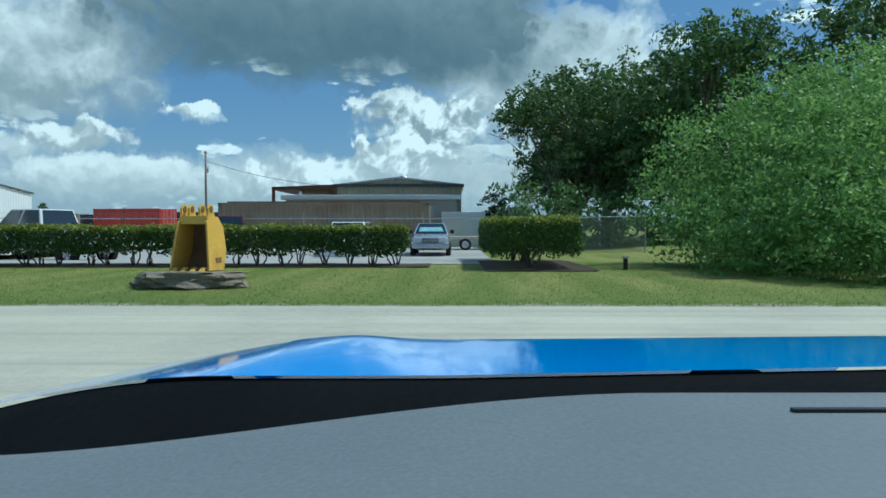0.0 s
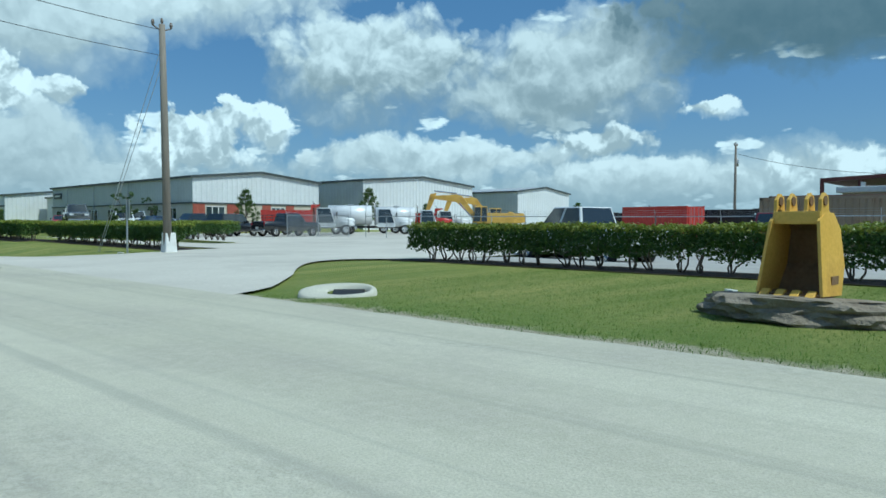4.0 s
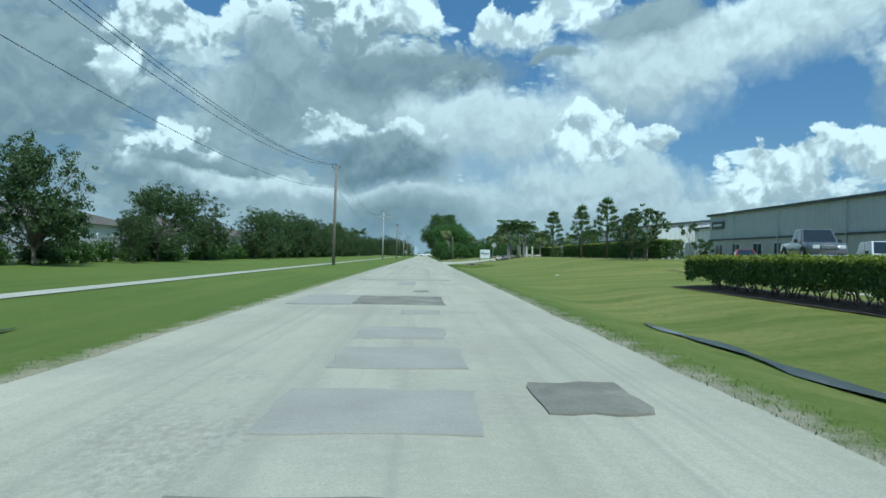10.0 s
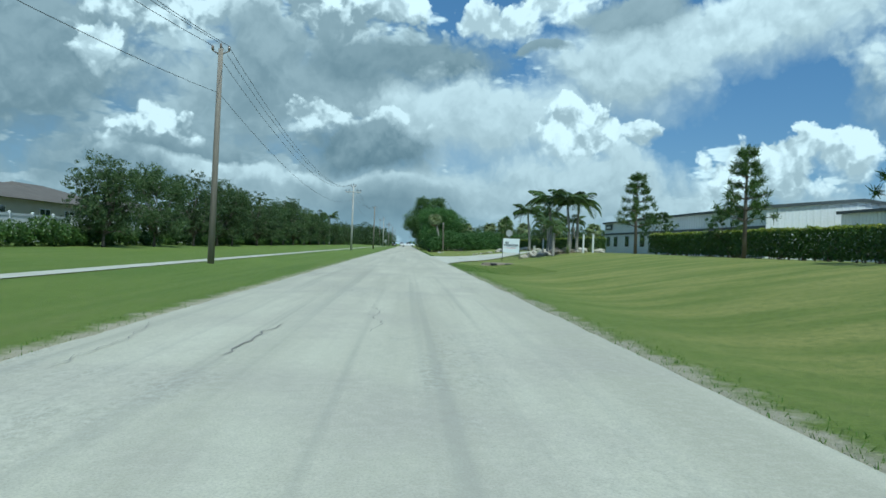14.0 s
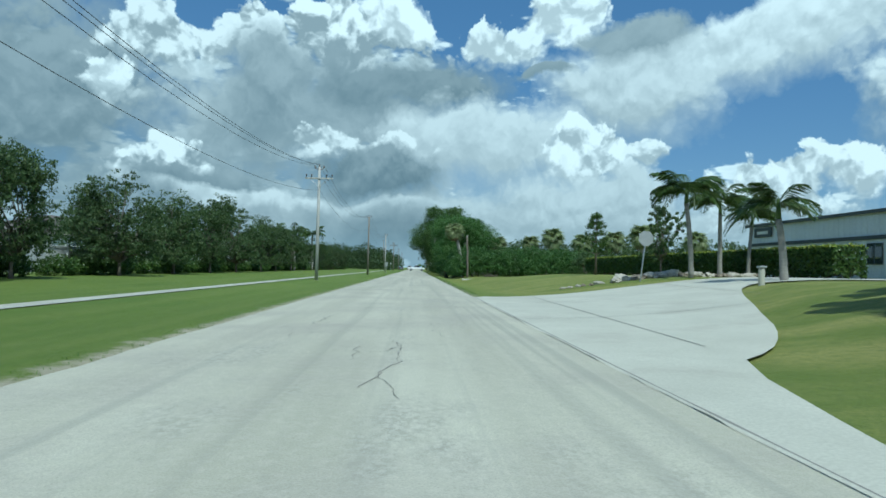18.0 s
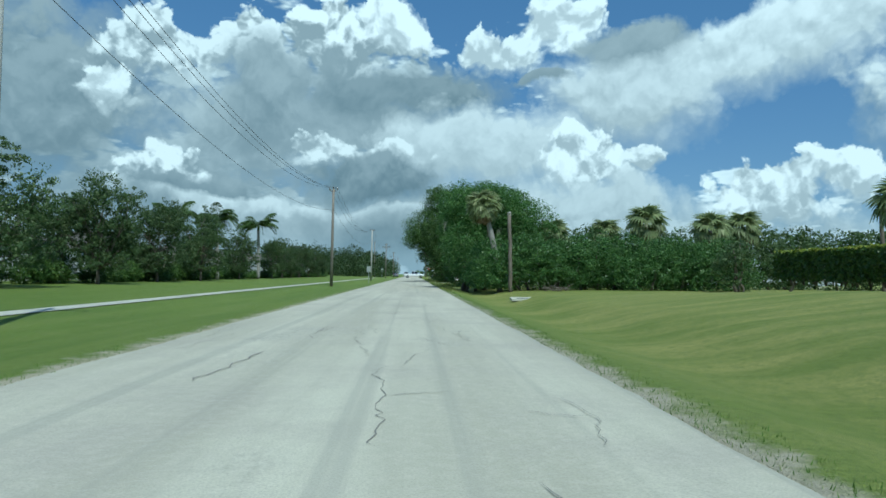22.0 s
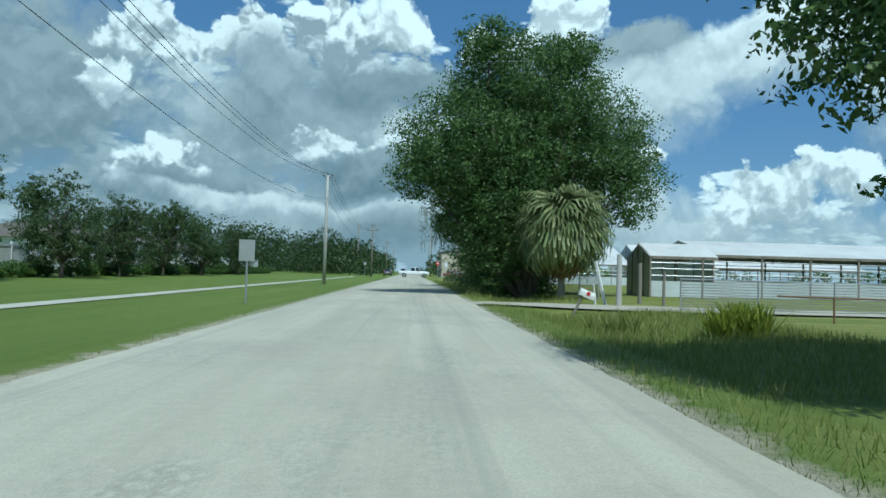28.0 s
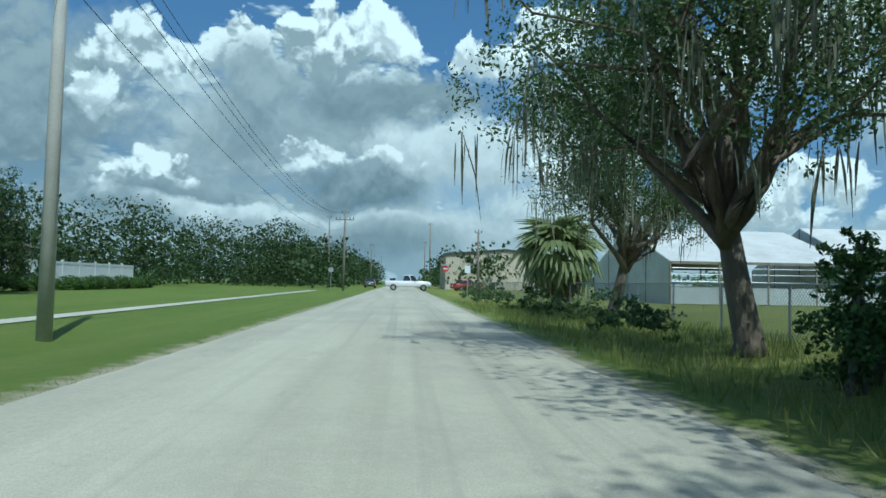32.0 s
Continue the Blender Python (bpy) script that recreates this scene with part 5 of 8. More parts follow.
thicket("sapling", "leafy sapling in rough grass", "shrub", 73, [(6.3, 268.4, 0.8, 0.75, 0.7, 0.8), (6.5, 268.7, 1.6, 0.6, 0.5, 0.55), (7.2, 268.9, 1.0, 0.7, 0.6, 0.8)], 5200, 0.10, LEAF_DARK, stems=4, gap=0.2)
thicket("fence_growth", "vines and weeds along a wire fence", "shrub", 74, [(6.2 + 0.2 * (i % 3), 276 + i * 3.4, 0.5, 0.8, 1.6, 0.7) for i in range(14)], 5200, 0.16, LEAF_OAK, gap=0.4)

# ragged grass: verge fringe and rough banks
def blades(name, label, seed, n, where, tall, mat, wide=0.10):
    rs = np.random.RandomState(seed)
    p = []
    while len(p) < n:
        x, y = where(rs)
        p.append((x, y, height(x, y) - 0.01))
    p = np.array(p)
    a = rs.uniform(0, 6.28, n)
    s = np.stack([np.cos(a), np.sin(a), np.zeros(n)], 1)
    h = tall * rs.uniform(0.35, 1.2, (n, 1))
    lean_ = rs.normal(0, 0.35, (n, 3)) * h
    lean_[:, 2] = 0
    w = s * h * wide
    tip = p + np.array([0, 0, 1]) * h + lean_
    ob = link(name, quads_mesh(name, np.stack([p - w, p + w, tip + w * 0.15, tip - w * 0.15], 1), mat))
    return tagged(ob, label, "grass", kind="stuff")


def beside(rs, x0, x1, y0, y1, p=1.0):
    return x0 + (x1 - x0) * rs.uniform() ** p, rs.uniform(y0, y1)


def east_fringe(rs):
    while True:
        x, y = beside(rs, ROAD_R - 0.05, ROAD_R + 0.5, -14, 238, 1.3)
        if not (9.0 < y < 29.5 or 108 < y < 136.3):
            return x, y


blades("grass_fringe", "ragged grass along the asphalt's edge", 81, 34000, east_fringe, 0.04, BLADES, 0.14)
blades("grass_fringe", "ragged grass along the asphalt's far edge", 82, 26000, lambda rs: beside(rs, ROAD_L + 0.05, ROAD_L - 0.45, 8, 330, 1.3), 0.04, BLADES, 0.14)
blades("rough_grass", "tall rough grass and weeds on the verge", 83, 15000, lambda rs: beside(rs, 4.6, 9.5, 224, 238.2), 0.20, WEEDS, 0.05)
blades("rough_grass", "tall rough weeds below the trees", 84, 15000, lambda rs: beside(rs, 3.5, 8.5, 246, 300, 0.8), 0.26, WEEDS, 0.045)
blades("rough_grass", "weedy strip along the verge", 85, 9000, lambda rs: beside(rs, 3.3, 5.0, 196, 242), 0.12, WEEDS, 0.06)
def clump_at(cx, cy, r):
    def where(rs):
        a, d = rs.uniform(0, 6.28), r * rs.uniform() ** 0.7
        return cx + math.cos(a) * d, cy + math.sin(a) * d
    return where


blades("weed_clump", "yellow-flowering weed clump in rough grass", 87, 900, clump_at(7.7, 230.6, 0.6), 0.6, LEAF_TOP, 0.06)
blades("weed_clump", "pale tall weeds beside the farm track", 88, 500, clump_at(5.6, 232.5, 0.6), 0.42, WEEDS, 0.05)
blades("lawn_blades", "short mown grass blades on the lawn before the entrance", 89, 30000, lambda rs: beside(rs, 3.3, 7.5, 96, 108), 0.035, BLADES, 0.16)
blades("lawn_blades", "short mown grass blades by the rock", 86, 42000, lambda rs: beside(rs, 3.2, 12.0, -12, 9.2), 0.035, BLADES, 0.16)

# ---- poles and wires ----
POLE_WOOD = surface("weathered_pole_wood", (0.20, 0.175, 0.145), (0.28, 0.25, 0.21), 0.9, scale=3, fine=20, bump=0.5, dist=0.01, stretch=(1, 1, 0.08))
POLE_GREY = surface("grey_concrete_pole", (0.42, 0.41, 0.38), (0.50, 0.49, 0.46), 0.8, scale=2, fine=30, bump=0.15)
STEEL = surface("galvanised_steel", (0.45, 0.46, 0.47), (0.55, 0.56, 0.57), 0.45, 0.8, scale=6, fine=60, bump=0.05)
DARK_METAL = surface("dark_steel", (0.06, 0.062, 0.065), (0.09, 0.092, 0.095), 0.5, 0.6, scale=5, fine=40, bump=0.1)
PORCELAIN = surface("brown_porcelain", (0.16, 0.13, 0.11), (0.22, 0.18, 0.15), 0.25, scale=8, fine=60, bump=0)
WHITE_PAINT = surface("worn_white_paint", (0.72, 0.72, 0.69), (0.80, 0.80, 0.77), 0.55, scale=2, fine=25, bump=0.1, dirt=(0.5, 0.48, 0.43))
WIRE = surface("dull_cable", (0.05, 0.052, 0.055), (0.08, 0.08, 0.085), 0.6, 0.3, scale=10, fine=50, bump=0)


def utility_pole(label, x, y, top_z, mat, arm=False, lean=(0, 0), drum=False, r=0.15):
    z0 = height(x, y)
    t = thing("utility_pole", label, "utility pole", "poles along the road", m=Matrix.Translation((x, y, z0)))
    h = top_z - z0
    bm = bmesh.new()
    tube(bm, [(0, 0, -0.2), (lean[0] * 0.5, lean[1] * 0.5, h * 0.5), (lean[0], lean[1], h)], [r, r * 0.85, r * 0.68], 12)
    part("shaft", bm, mat, t, "", True)
    if arm:
        for k, (z, w) in enumerate(((h - 0.95, 1.15),)):
            part("crossarm", block(lean[0] - w, lean[0] + w, -0.16, -0.05, z - 0.06, z + 0.06, 0.01), mat, t)
            for xx in (-1.05, -0.62, 0.62, 1.05):
                bm = bmesh.new()
                tube(bm, [(lean[0] + xx, -0.1, z + 0.06), (lean[0] + xx, -0.1, z + 0.2), (lean[0] + xx, -0.1, z + 0.22), (lean[0] + xx, -0.1, z + 0.34)], [0.025, 0.03, 0.07, 0.05], 8)
                part("insulator", bm, PORCELAIN, t, "", True)
                bm = bmesh.new()
                tube(bm, [(lean[0] + xx, -0.18, z + 0.05), (lean[0] + xx + 0.02, -0.24, z + 0.3)], [0.03, 0.03], 6)
                part("fuse_holder", bm, DARK_METAL, t)
            for sg in (-1, 1):
                bm = bmesh.new()
                tube(bm, [(lean[0] + sg * 0.75, -0.1, z - 0.05), (lean[0], -0.12, z - 0.75)], 0.018, 6)
                part("brace", bm, STEEL, t)
    for xx, zz in ((-0.35, h - 0.1), (0.35, h - 0.1)):
        bm = bmesh.new()
        tube(bm, [(lean[0], 0, zz - 0.15), (lean[0] + xx, 0, zz)], [0.03, 0.025], 6)
        tube(bm, [(lean[0] + xx, 0, zz), (lean[0] + xx, 0, zz + 0.1), (lean[0] + xx, 0, zz + 0.22)], [0.03, 0.065, 0.045], 8)
        part("insulator", bm, PORCELAIN, t, "", True)
    bm = bmesh.new()
    tube(bm, [(lean[0], 0, h), (lean[0], 0, h + 0.1), (lean[0], 0, h + 0.22)], [0.03, 0.06, 0.045], 8)
    part("insulator", bm, PORCELAIN, t, "", True)
    if drum:
        bm = bmesh.new()
        tube(bm, [(0.32, 0, h - 2.1), (0.32, 0, h - 2.05), (0.32, 0, h - 1.35), (0.32, 0, h - 1.3)], [0.15, 0.19, 0.19, 0.14], 12)
        part("transformer", bm, STEEL, t, "small grey transformer can", True)
    return t


LINE = [(-8.2, 18.0, 9.4), (-7.78, 95.2, 9.22), (-7.3, 164.6, 9.32), (-6.55, 215.2, 9.0), (-6.4, 274.05, 9.0), (-6.6, 345.0, 9.6), (-6.6, 420.0, 9.6), (-6.6, 500.0, 9.6)]
for i, (x, y, z) in enumerate(LINE):
    utility_pole(("grey concrete utility pole with a crossarm" if i == 2 else "weathered wooden utility pole carrying wires"), x, y, z, POLE_GREY if i in (2, 4) else POLE_WOOD, arm=i in (2, 5), lean=(0.12 if i == 1 else 0.05, 0), drum=False)
utility_pole("tall weathered wooden pole with a lamp bracket", 9.42, 24.6, 8.55, POLE_WOOD, drum=False, lean=(-0.12, 0), r=0.16)
utility_pole("wooden utility pole with a transformer in the yard", 65.9, 23.2, 8.85, POLE_WOOD, drum=True)
utility_pole("far wooden utility pole by the crossing", -11.3, 372.0, 11.5, POLE_WOOD)
utility_pole("far wooden utility pole past the stop sign", 5.6, 384.0, 11.6, POLE_WOOD)
utility_pole("far wooden utility pole beside the field", 8.8, 334.0, 6.7, POLE_WOOD)
utility_pole("far wooden utility pole beyond the crossing", 6.2, 430.0, 11.0, POLE_WOOD)
white_base = part("pole_guard", block(9.24, 9.72, 24.42, 24.86, 0.0, 0.78, 0.04, (0.8, 0.8)), WHITE_PAINT)
tagged(white_base, "white painted block at a pole's foot", "pole guard")


def wire(bm, a, b, sag, r=0.012, n=22):
    a, b = Vector(a), Vector(b)
    tube(bm, [a.lerp(b, i / n) - Vector((0, 0, 4 * sag * (i / n) * (1 - i / n))) for i in range(n + 1)], r, 5, False)


power_line = thing("power_line", "three dark overhead wires and a lower neutral", "power line")
for dx, dz, r in ((-0.36, 0.15, 0.011), (0.36, 0.15, 0.011), (0.0, 0.25, 0.011), (0.05, -1.9, 0.010)):
    for (xa, ya, za), (xb, yb, zb) in zip(LINE, LINE[1:]):
        bm = bmesh.new()
        wire(bm, (xa + dx + 0.05, ya, za + dz), (xb + dx + 0.05, yb, zb + dz), (yb - ya) * (0.034 if dz > 0 else 0.029), r)
        part("wire", bm, WIRE, power_line)
service = thing("service_line", "thin dark wire strung across the road", "power line")
bm = bmesh.new()
wire(bm, (9.3, 24.6, 8.35), (-8.2, 18.0, 8.1), 0.45, 0.012)
part("wire", bm, WIRE, service)
bm = bmesh.new()
wire(bm, (9.3, 24.6, 7.4), (-8.2, 18.0, 7.2), 0.4, 0.010)
part("wire", bm, WIRE, service)
bm = bmesh.new()
wire(bm, (65.9, 23.2, 8.0), (52.0, 6.0, 4.4), 0.5, 0.02)
part("wire", bm, WIRE, service)

# ---- buildings ----
def ribbed(name, a, b, pitch=0.3, rough=0.5, metal=0.1, dirt=None):
    return surface(name, a, b, rough, metal, scale=0.4, fine=8, bump=0.05, dirt=dirt)


WHITE_METAL = ribbed("white_metal_siding", (0.70, 0.72, 0.72), (0.76, 0.78, 0.78), dirt=(0.62, 0.63, 0.61))
GREY_METAL = ribbed("grey_metal_siding", (0.50, 0.525, 0.53), (0.57, 0.59, 0.595), dirt=(0.42, 0.435, 0.44))
ROOF_METAL = ribbed("pale_metal_roof", (0.45, 0.47, 0.48), (0.55, 0.57, 0.58), metal=0.3)
TAN_METAL = ribbed("tan_metal_siding", (0.42, 0.36, 0.28), (0.48, 0.42, 0.33), dirt=(0.36, 0.30, 0.23))
TRIM = surface("dark_green_trim", (0.05, 0.06, 0.06), (0.07, 0.085, 0.085), 0.5, scale=2, fine=20, bump=0.05)
BRICK = surface("red_brick", (0.30, 0.075, 0.05), (0.38, 0.11, 0.075), 0.9, scale=1.5, fine=16, bump=0.5, vary=0.1)
BEIGE = surface("beige_stucco", (0.50, 0.45, 0.36), (0.57, 0.52, 0.43), 0.9, scale=1.0, fine=30, bump=0.25, dirt=(0.42, 0.37, 0.29))
DARK_RED = surface("dark_red_steel", (0.10, 0.022, 0.02), (0.15, 0.04, 0.035), 0.6, scale=2, fine=20, bump=0.1)
WINDOW = glassy("window_glass", (0.03, 0.045, 0.05))
TILE_ROOF = surface("brown_shingle_roof", (0.12, 0.105, 0.09), (0.17, 0.15, 0.13), 0.9, scale=1.0, fine=20, bump=0.6, dist=0.03)
VINYL = surface("white_vinyl", (0.74, 0.75, 0.75), (0.80, 0.81, 0.81), 0.45, scale=0.8, fine=20, bump=0.03, dirt=(0.66, 0.66, 0.63))
CORRUGATED_TAN = surface("tan_container_paint", (0.30, 0.225, 0.145), (0.36, 0.275, 0.185), 0.7, scale=1.0, fine=14, bump=0.15, dirt=(0.25, 0.14, 0.08))
RED_PAINT = surface("red_container_paint", (0.42, 0.035, 0.025), (0.50, 0.05, 0.035), 0.6, scale=1.0, fine=14, bump=0.1, dirt=(0.33, 0.04, 0.03))


def ribs_along(bm, p0, p1, z0, z1, pitch, depth, normal):
    """A ribbed metal wall sheet from p0 to p1."""
    p0, p1, nv = Vector(p0), Vector(p1), Vector(normal)
    n = max(1, int((p1 - p0).length / pitch))
    lo, hi = [], []
    for i in range(n):
        for f, d in ((0.0, 0), (0.55, 0), (0.68, 1), (0.88, 1)):
            q = p0.lerp(p1, (i + f) / n) + nv * depth * d
            lo.append(bm.verts.new((q.x, q.y, z0(q) if callable(z0) else z0)))
            hi.append(bm.verts.new((q.x, q.y, z1(q) if callable(z1) else z1)))
    q = p1
    lo.append(bm.verts.new((q.x, q.y, z0(q) if callable(z0) else z0)))
    hi.append(bm.verts.new((q.x, q.y, z1(q) if callable(z1) else z1)))
    for i in range(len(lo) - 1):
        bm.faces.new((lo[i], lo[i + 1], hi[i + 1], hi[i]))


def window(parent, wall, a0, a1, z0, z1, at, out, bars=1, frame_mat=None, label=""):
    """A framed window on a wall; wall 'x' or 'y' is the axis that it faces along."""
    fm = frame_mat or WHITE_PAINT
    def bx(u0, u1, w0, w1, d0, d1):
        d0, d1 = sorted((at + out * d0, at + out * d1))
        return block(d0, d1, u0, u1, w0, w1) if wall == "x" else block(u0, u1, d0, d1, w0, w1)
    w = part("window", bx(a0, a1, z0, z1, 0.0, 0.04), fm, parent, label)
    n = bars + 1
    for i in range(n):
        u0, u1 = a0 + (a1 - a0) * i / n + 0.05, a0 + (a1 - a0) * (i + 1) / n - 0.05
        part("pane", bx(u0, u1, z0 + 0.06, z1 - 0.06, 0.035, 0.048), WINDOW, w)
    return w


def hall(name, label, x0, x1, y0, y1, base, eave, peak, front_mat, side_mat, roof_mat=None, ridge="y", lower=None, lower_h=0.0, band=None):
    """A metal hall with a low gable; ridge along y (gables face south and north) or along x."""
    t = thing(name, label, "building", m=Matrix.Translation((0, 0, 0)))
    cx, cy = (x0 + x1) / 2, (y0 + y1) / 2
    def gable(q):
        k = abs((q.x - cx) / ((x1 - x0) / 2)) if ridge == "y" else abs((q.y - cy) / ((y1 - y0) / 2))
        return eave + (peak - eave) * (1 - k)
    zs = base + lower_h
    part("core", block(x0 + 0.06, x1 - 0.06, y0 + 0.06, y1 - 0.06, base - 0.3, eave - 0.03), side_mat, t)
    for nm, a, b, nv, gab, mat in (("wall", (x0, y0, 0), (x1, y0, 0), (0, -1, 0), ridge == "y", front_mat), ("wall", (x0, y1, 0), (x1, y1, 0), (0, 1, 0), ridge == "y", front_mat), ("wall", (x0, y0, 0), (x0, y1, 0), (-1, 0, 0), ridge == "x", side_mat if ridge == "y" else front_mat), ("wall", (x1, y0, 0), (x1, y1, 0), (1, 0, 0), ridge == "x", side_mat)):
        bm = bmesh.new()
        ribs_along(bm, a, b, zs, gable if gab else eave, 0.6 if max(x1 - x0, y1 - y0) > 30 else 0.4, 0.035, nv)
        part(nm, bm, mat, t)
    bm = bmesh.new()
    e = 0.25
    if ridge == "y":
        prism(bm, [(x0 - e, eave - 0.02), (cx, peak), (x1 + e, eave - 0.02), (x1 + e, eave + 0.1), (cx, peak + 0.13), (x0 - e, eave + 0.1)], y0 - e, y1 + e, "y")
    else:
        prism(bm, [(y0 - e, eave - 0.02), (cy, peak), (y1 + e, eave - 0.02), (y1 + e, eave + 0.1), (cy, peak + 0.13), (y0 - e, eave + 0.1)], x0 - e, x1 + e, "x")
    part("roof", bm, roof_mat or ROOF_METAL, t)
    bm = bmesh.new()
    for k in range(2):
        if ridge == "y":
            yy_ = (y0 - e - 0.02, y1 + e + 0.0)[k]
            prism(bm, [(x0 - e, eave - 0.14), (cx, peak - 0.1), (x1 + e, eave - 0.14), (x1 + e, eave + 0.13), (cx, peak + 0.17), (x0 - e, eave + 0.13)], yy_, yy_ + 0.03, "y")
    box(bm, x0 - e - 0.05, x0 - e + 0.02, y0 - e, y1 + e, eave - 0.12, eave + 0.12)
    part("eave_trim", bm, TRIM, t, "dark edge trim")
    return t


# the office at the yard's corner
office = hall("office_building", "long metal office hall with brick and beige lower walls", 32.7, 49.0, 66.7, 107.0, 0.2, 5.95, 6.75, WHITE_METAL, GREY_METAL, lower_h=3.0)
part("lower_wall", block(32.64, 49.06, 66.62, 66.78, -0.1, 3.2), BEIGE, office, "beige lower wall")
part("lower_wall", block(32.62, 32.78, 66.8, 107.0, -0.1, 3.2), surface("grey_stucco", (0.46, 0.45, 0.42), (0.54, 0.53, 0.50), 0.9, scale=1, fine=25), office, "grey lower wall")
part("ledge", block(32.56, 49.1, 66.52, 66.62, 3.14, 3.3), TRIM, office)
part("ledge", block(32.52, 32.62, 66.6, 107.0, 3.14, 3.3), TRIM, office)
brick_me = None
for a, b in ((32.66, 34.0), (36.6, 38.0), (41.0, 42.1), (44.2, 45.3), (48.0, 49.0)):
    pan = part("brick_panel", block(a, b, 66.56, 66.62, 0.0, 3.14), BRICK, office, "red brick panel")
    for r in range(20):
        n = max(1, int((b - a) / 0.45))
        for c in range(n):
            u0 = a + (b - a) * c / n + (0.02 if r % 2 else 0.0)
            if brick_me is None:
                bb = block(0, 0.43, -0.012, 0.004, 0, 0.14)
                brick_me = bpy.data.meshes.new("brick")
                bb.to_mesh(brick_me)
                bb.free()
                brick_me.materials.append(BRICK)
            if r < 12:
                link("brick", brick_me, pan, m=Matrix.Translation((min(u0, b - 0.44), 66.56, 0.02 + r * 0.26)) @ Matrix.Diagonal((1, 1, 1.7, 1)))
for a, b in ((34.1, 36.3), (42.2, 44.0)):
    window(office, "y", a, b, 1.1, 2.9, 66.6, -1, 2)
for yy in (70, 74.5, 86, 91, 95, 99.5, 103.5):
    window(office, "x", yy, yy + 1.7, 1.0, 2.75, 32.62, -1, 1)
for yy in (79.5, 83.0):
    d = part("door", block(32.54, 32.62, yy, yy + 1.1, 0.1, 2.4), WHITE_PAINT, office, "pale glazed door")
    part("pane", block(32.52, 32.545, yy + 0.15, yy + 0.95, 0.5, 2.2), WINDOW, d)
for yy in (72.5, 82, 92, 101):
    bm = bmesh.new()
    tube(bm, [(32.52, yy, 0.1), (32.52, yy, 5.8)], 0.06, 6)
    part("downpipe", bm, GREY_METAL, office)
sgn = part("wall_sign", block(32.5, 32.58, 103.2, 106.0, 4.4, 5.2), TRIM, office, "dark wall sign with unreadable lettering")
part("lettering", block(32.485, 32.502, 103.6, 105.6, 4.7, 4.9), WHITE_PAINT, sgn)
hall("warehouse", "grey and white metal warehouse behind the office", 54.5, 76.0, 64.8, 100.0, 0.0, 6.55, 7.4, WHITE_METAL, GREY_METAL)
hall("warehouse", "far white metal warehouse beyond the yard", 87.5, 103.0, 64.8, 95.0, 0.0, 6.3, 7.2, WHITE_METAL, GREY_METAL)
north = hall("office_building", "long pale metal building behind palms and hedges", 30.5, 47.0, 121.0, 167.5, 1.0, 5.35, 6.2, WHITE_METAL, WHITE_METAL, lower_h=0.0)
part("belt", block(30.38, 30.46, 121.0, 167.5, 3.55, 3.8), TRIM, north, "dark belt trim")
for yy in (124, 128.5, 133, 137, 139.6, 146, 150, 156, 161, 164.5):
    window(north, "x", yy, yy + 1.5, 1.9, 3.3, 30.44, -1, 1, TRIM)
sgn = part("wall_sign", block(30.34, 30.42, 163.5, 166.3, 4.3, 5.1), TRIM, north, "dark wall sign with unreadable lettering")
part("lettering", block(30.325, 30.342, 164.0, 165.8, 4.55, 4.8), WHITE_PAINT, sgn)
hall("warehouse", "low white metal building past the lawn", 36.0, 56.0, 112.0, 119.5, 0.8, 5.0, 5.8, WHITE_METAL, WHITE_METAL)

# behind the car park
shed = hall("workshop", "tan metal workshop with an open steel bay", 50.0, 70.0, -3.6, 6.6, -0.3, 4.42, 5.0, TAN_METAL, TAN_METAL, ridge="x")
bm = bmesh.new()
prism(bm, [(6.6, 4.25), (11.9, 4.05), (11.9, 4.3), (6.6, 4.5)], 49.6, 66, "x")
part("bay_roof", bm, DARK_RED, shed, "dark red bay roof")
for yy in (7.0, 9.4, 11.7):
    part("bay_post", block(49.7, 49.95, yy, yy + 0.22, -0.3, 4.1), DARK_RED, shed)
bm = bmesh.new()
tube(bm, [(55, 1.5, 4.9), (55, 1.5, 5.35), (55, 1.5, 5.36), (55, 1.5, 5.55)], [0.25, 0.25, 0.42, 0.3], 12)
part("roof_vent", bm, STEEL, shed)
cab = thing("site_cabin", "long white-roofed tan site cabin", "site cabin")
part("wall", block(42.0, 46.0, -3.2, 8.9, -0.25, 2.95), BEIGE, cab)
part("roof", block(41.7, 46.3, -3.5, 9.2, 2.95, 3.3, 0.05), WHITE_METAL, cab, "white metal roof")
part("vent_pipe", block(43, 43.25, 8.0, 8.2, 3.3, 3.6), STEEL, cab)
part("air_conditioner", block(41.6, 41.98, -1.6, -0.6, 1.8, 2.4, 0.03), STEEL, cab)
wb = thing("storage_box", "white metal storage box beside the cabin", "storage box")
part("body", block(37.5, 41.0, -5.0, -2.2, -0.25, 2.0, 0.03), WHITE_METAL, wb)
part("door", block(37.44, 37.5, -3.4, -2.5, -0.2, 1.8), WHITE_PAINT, wb)


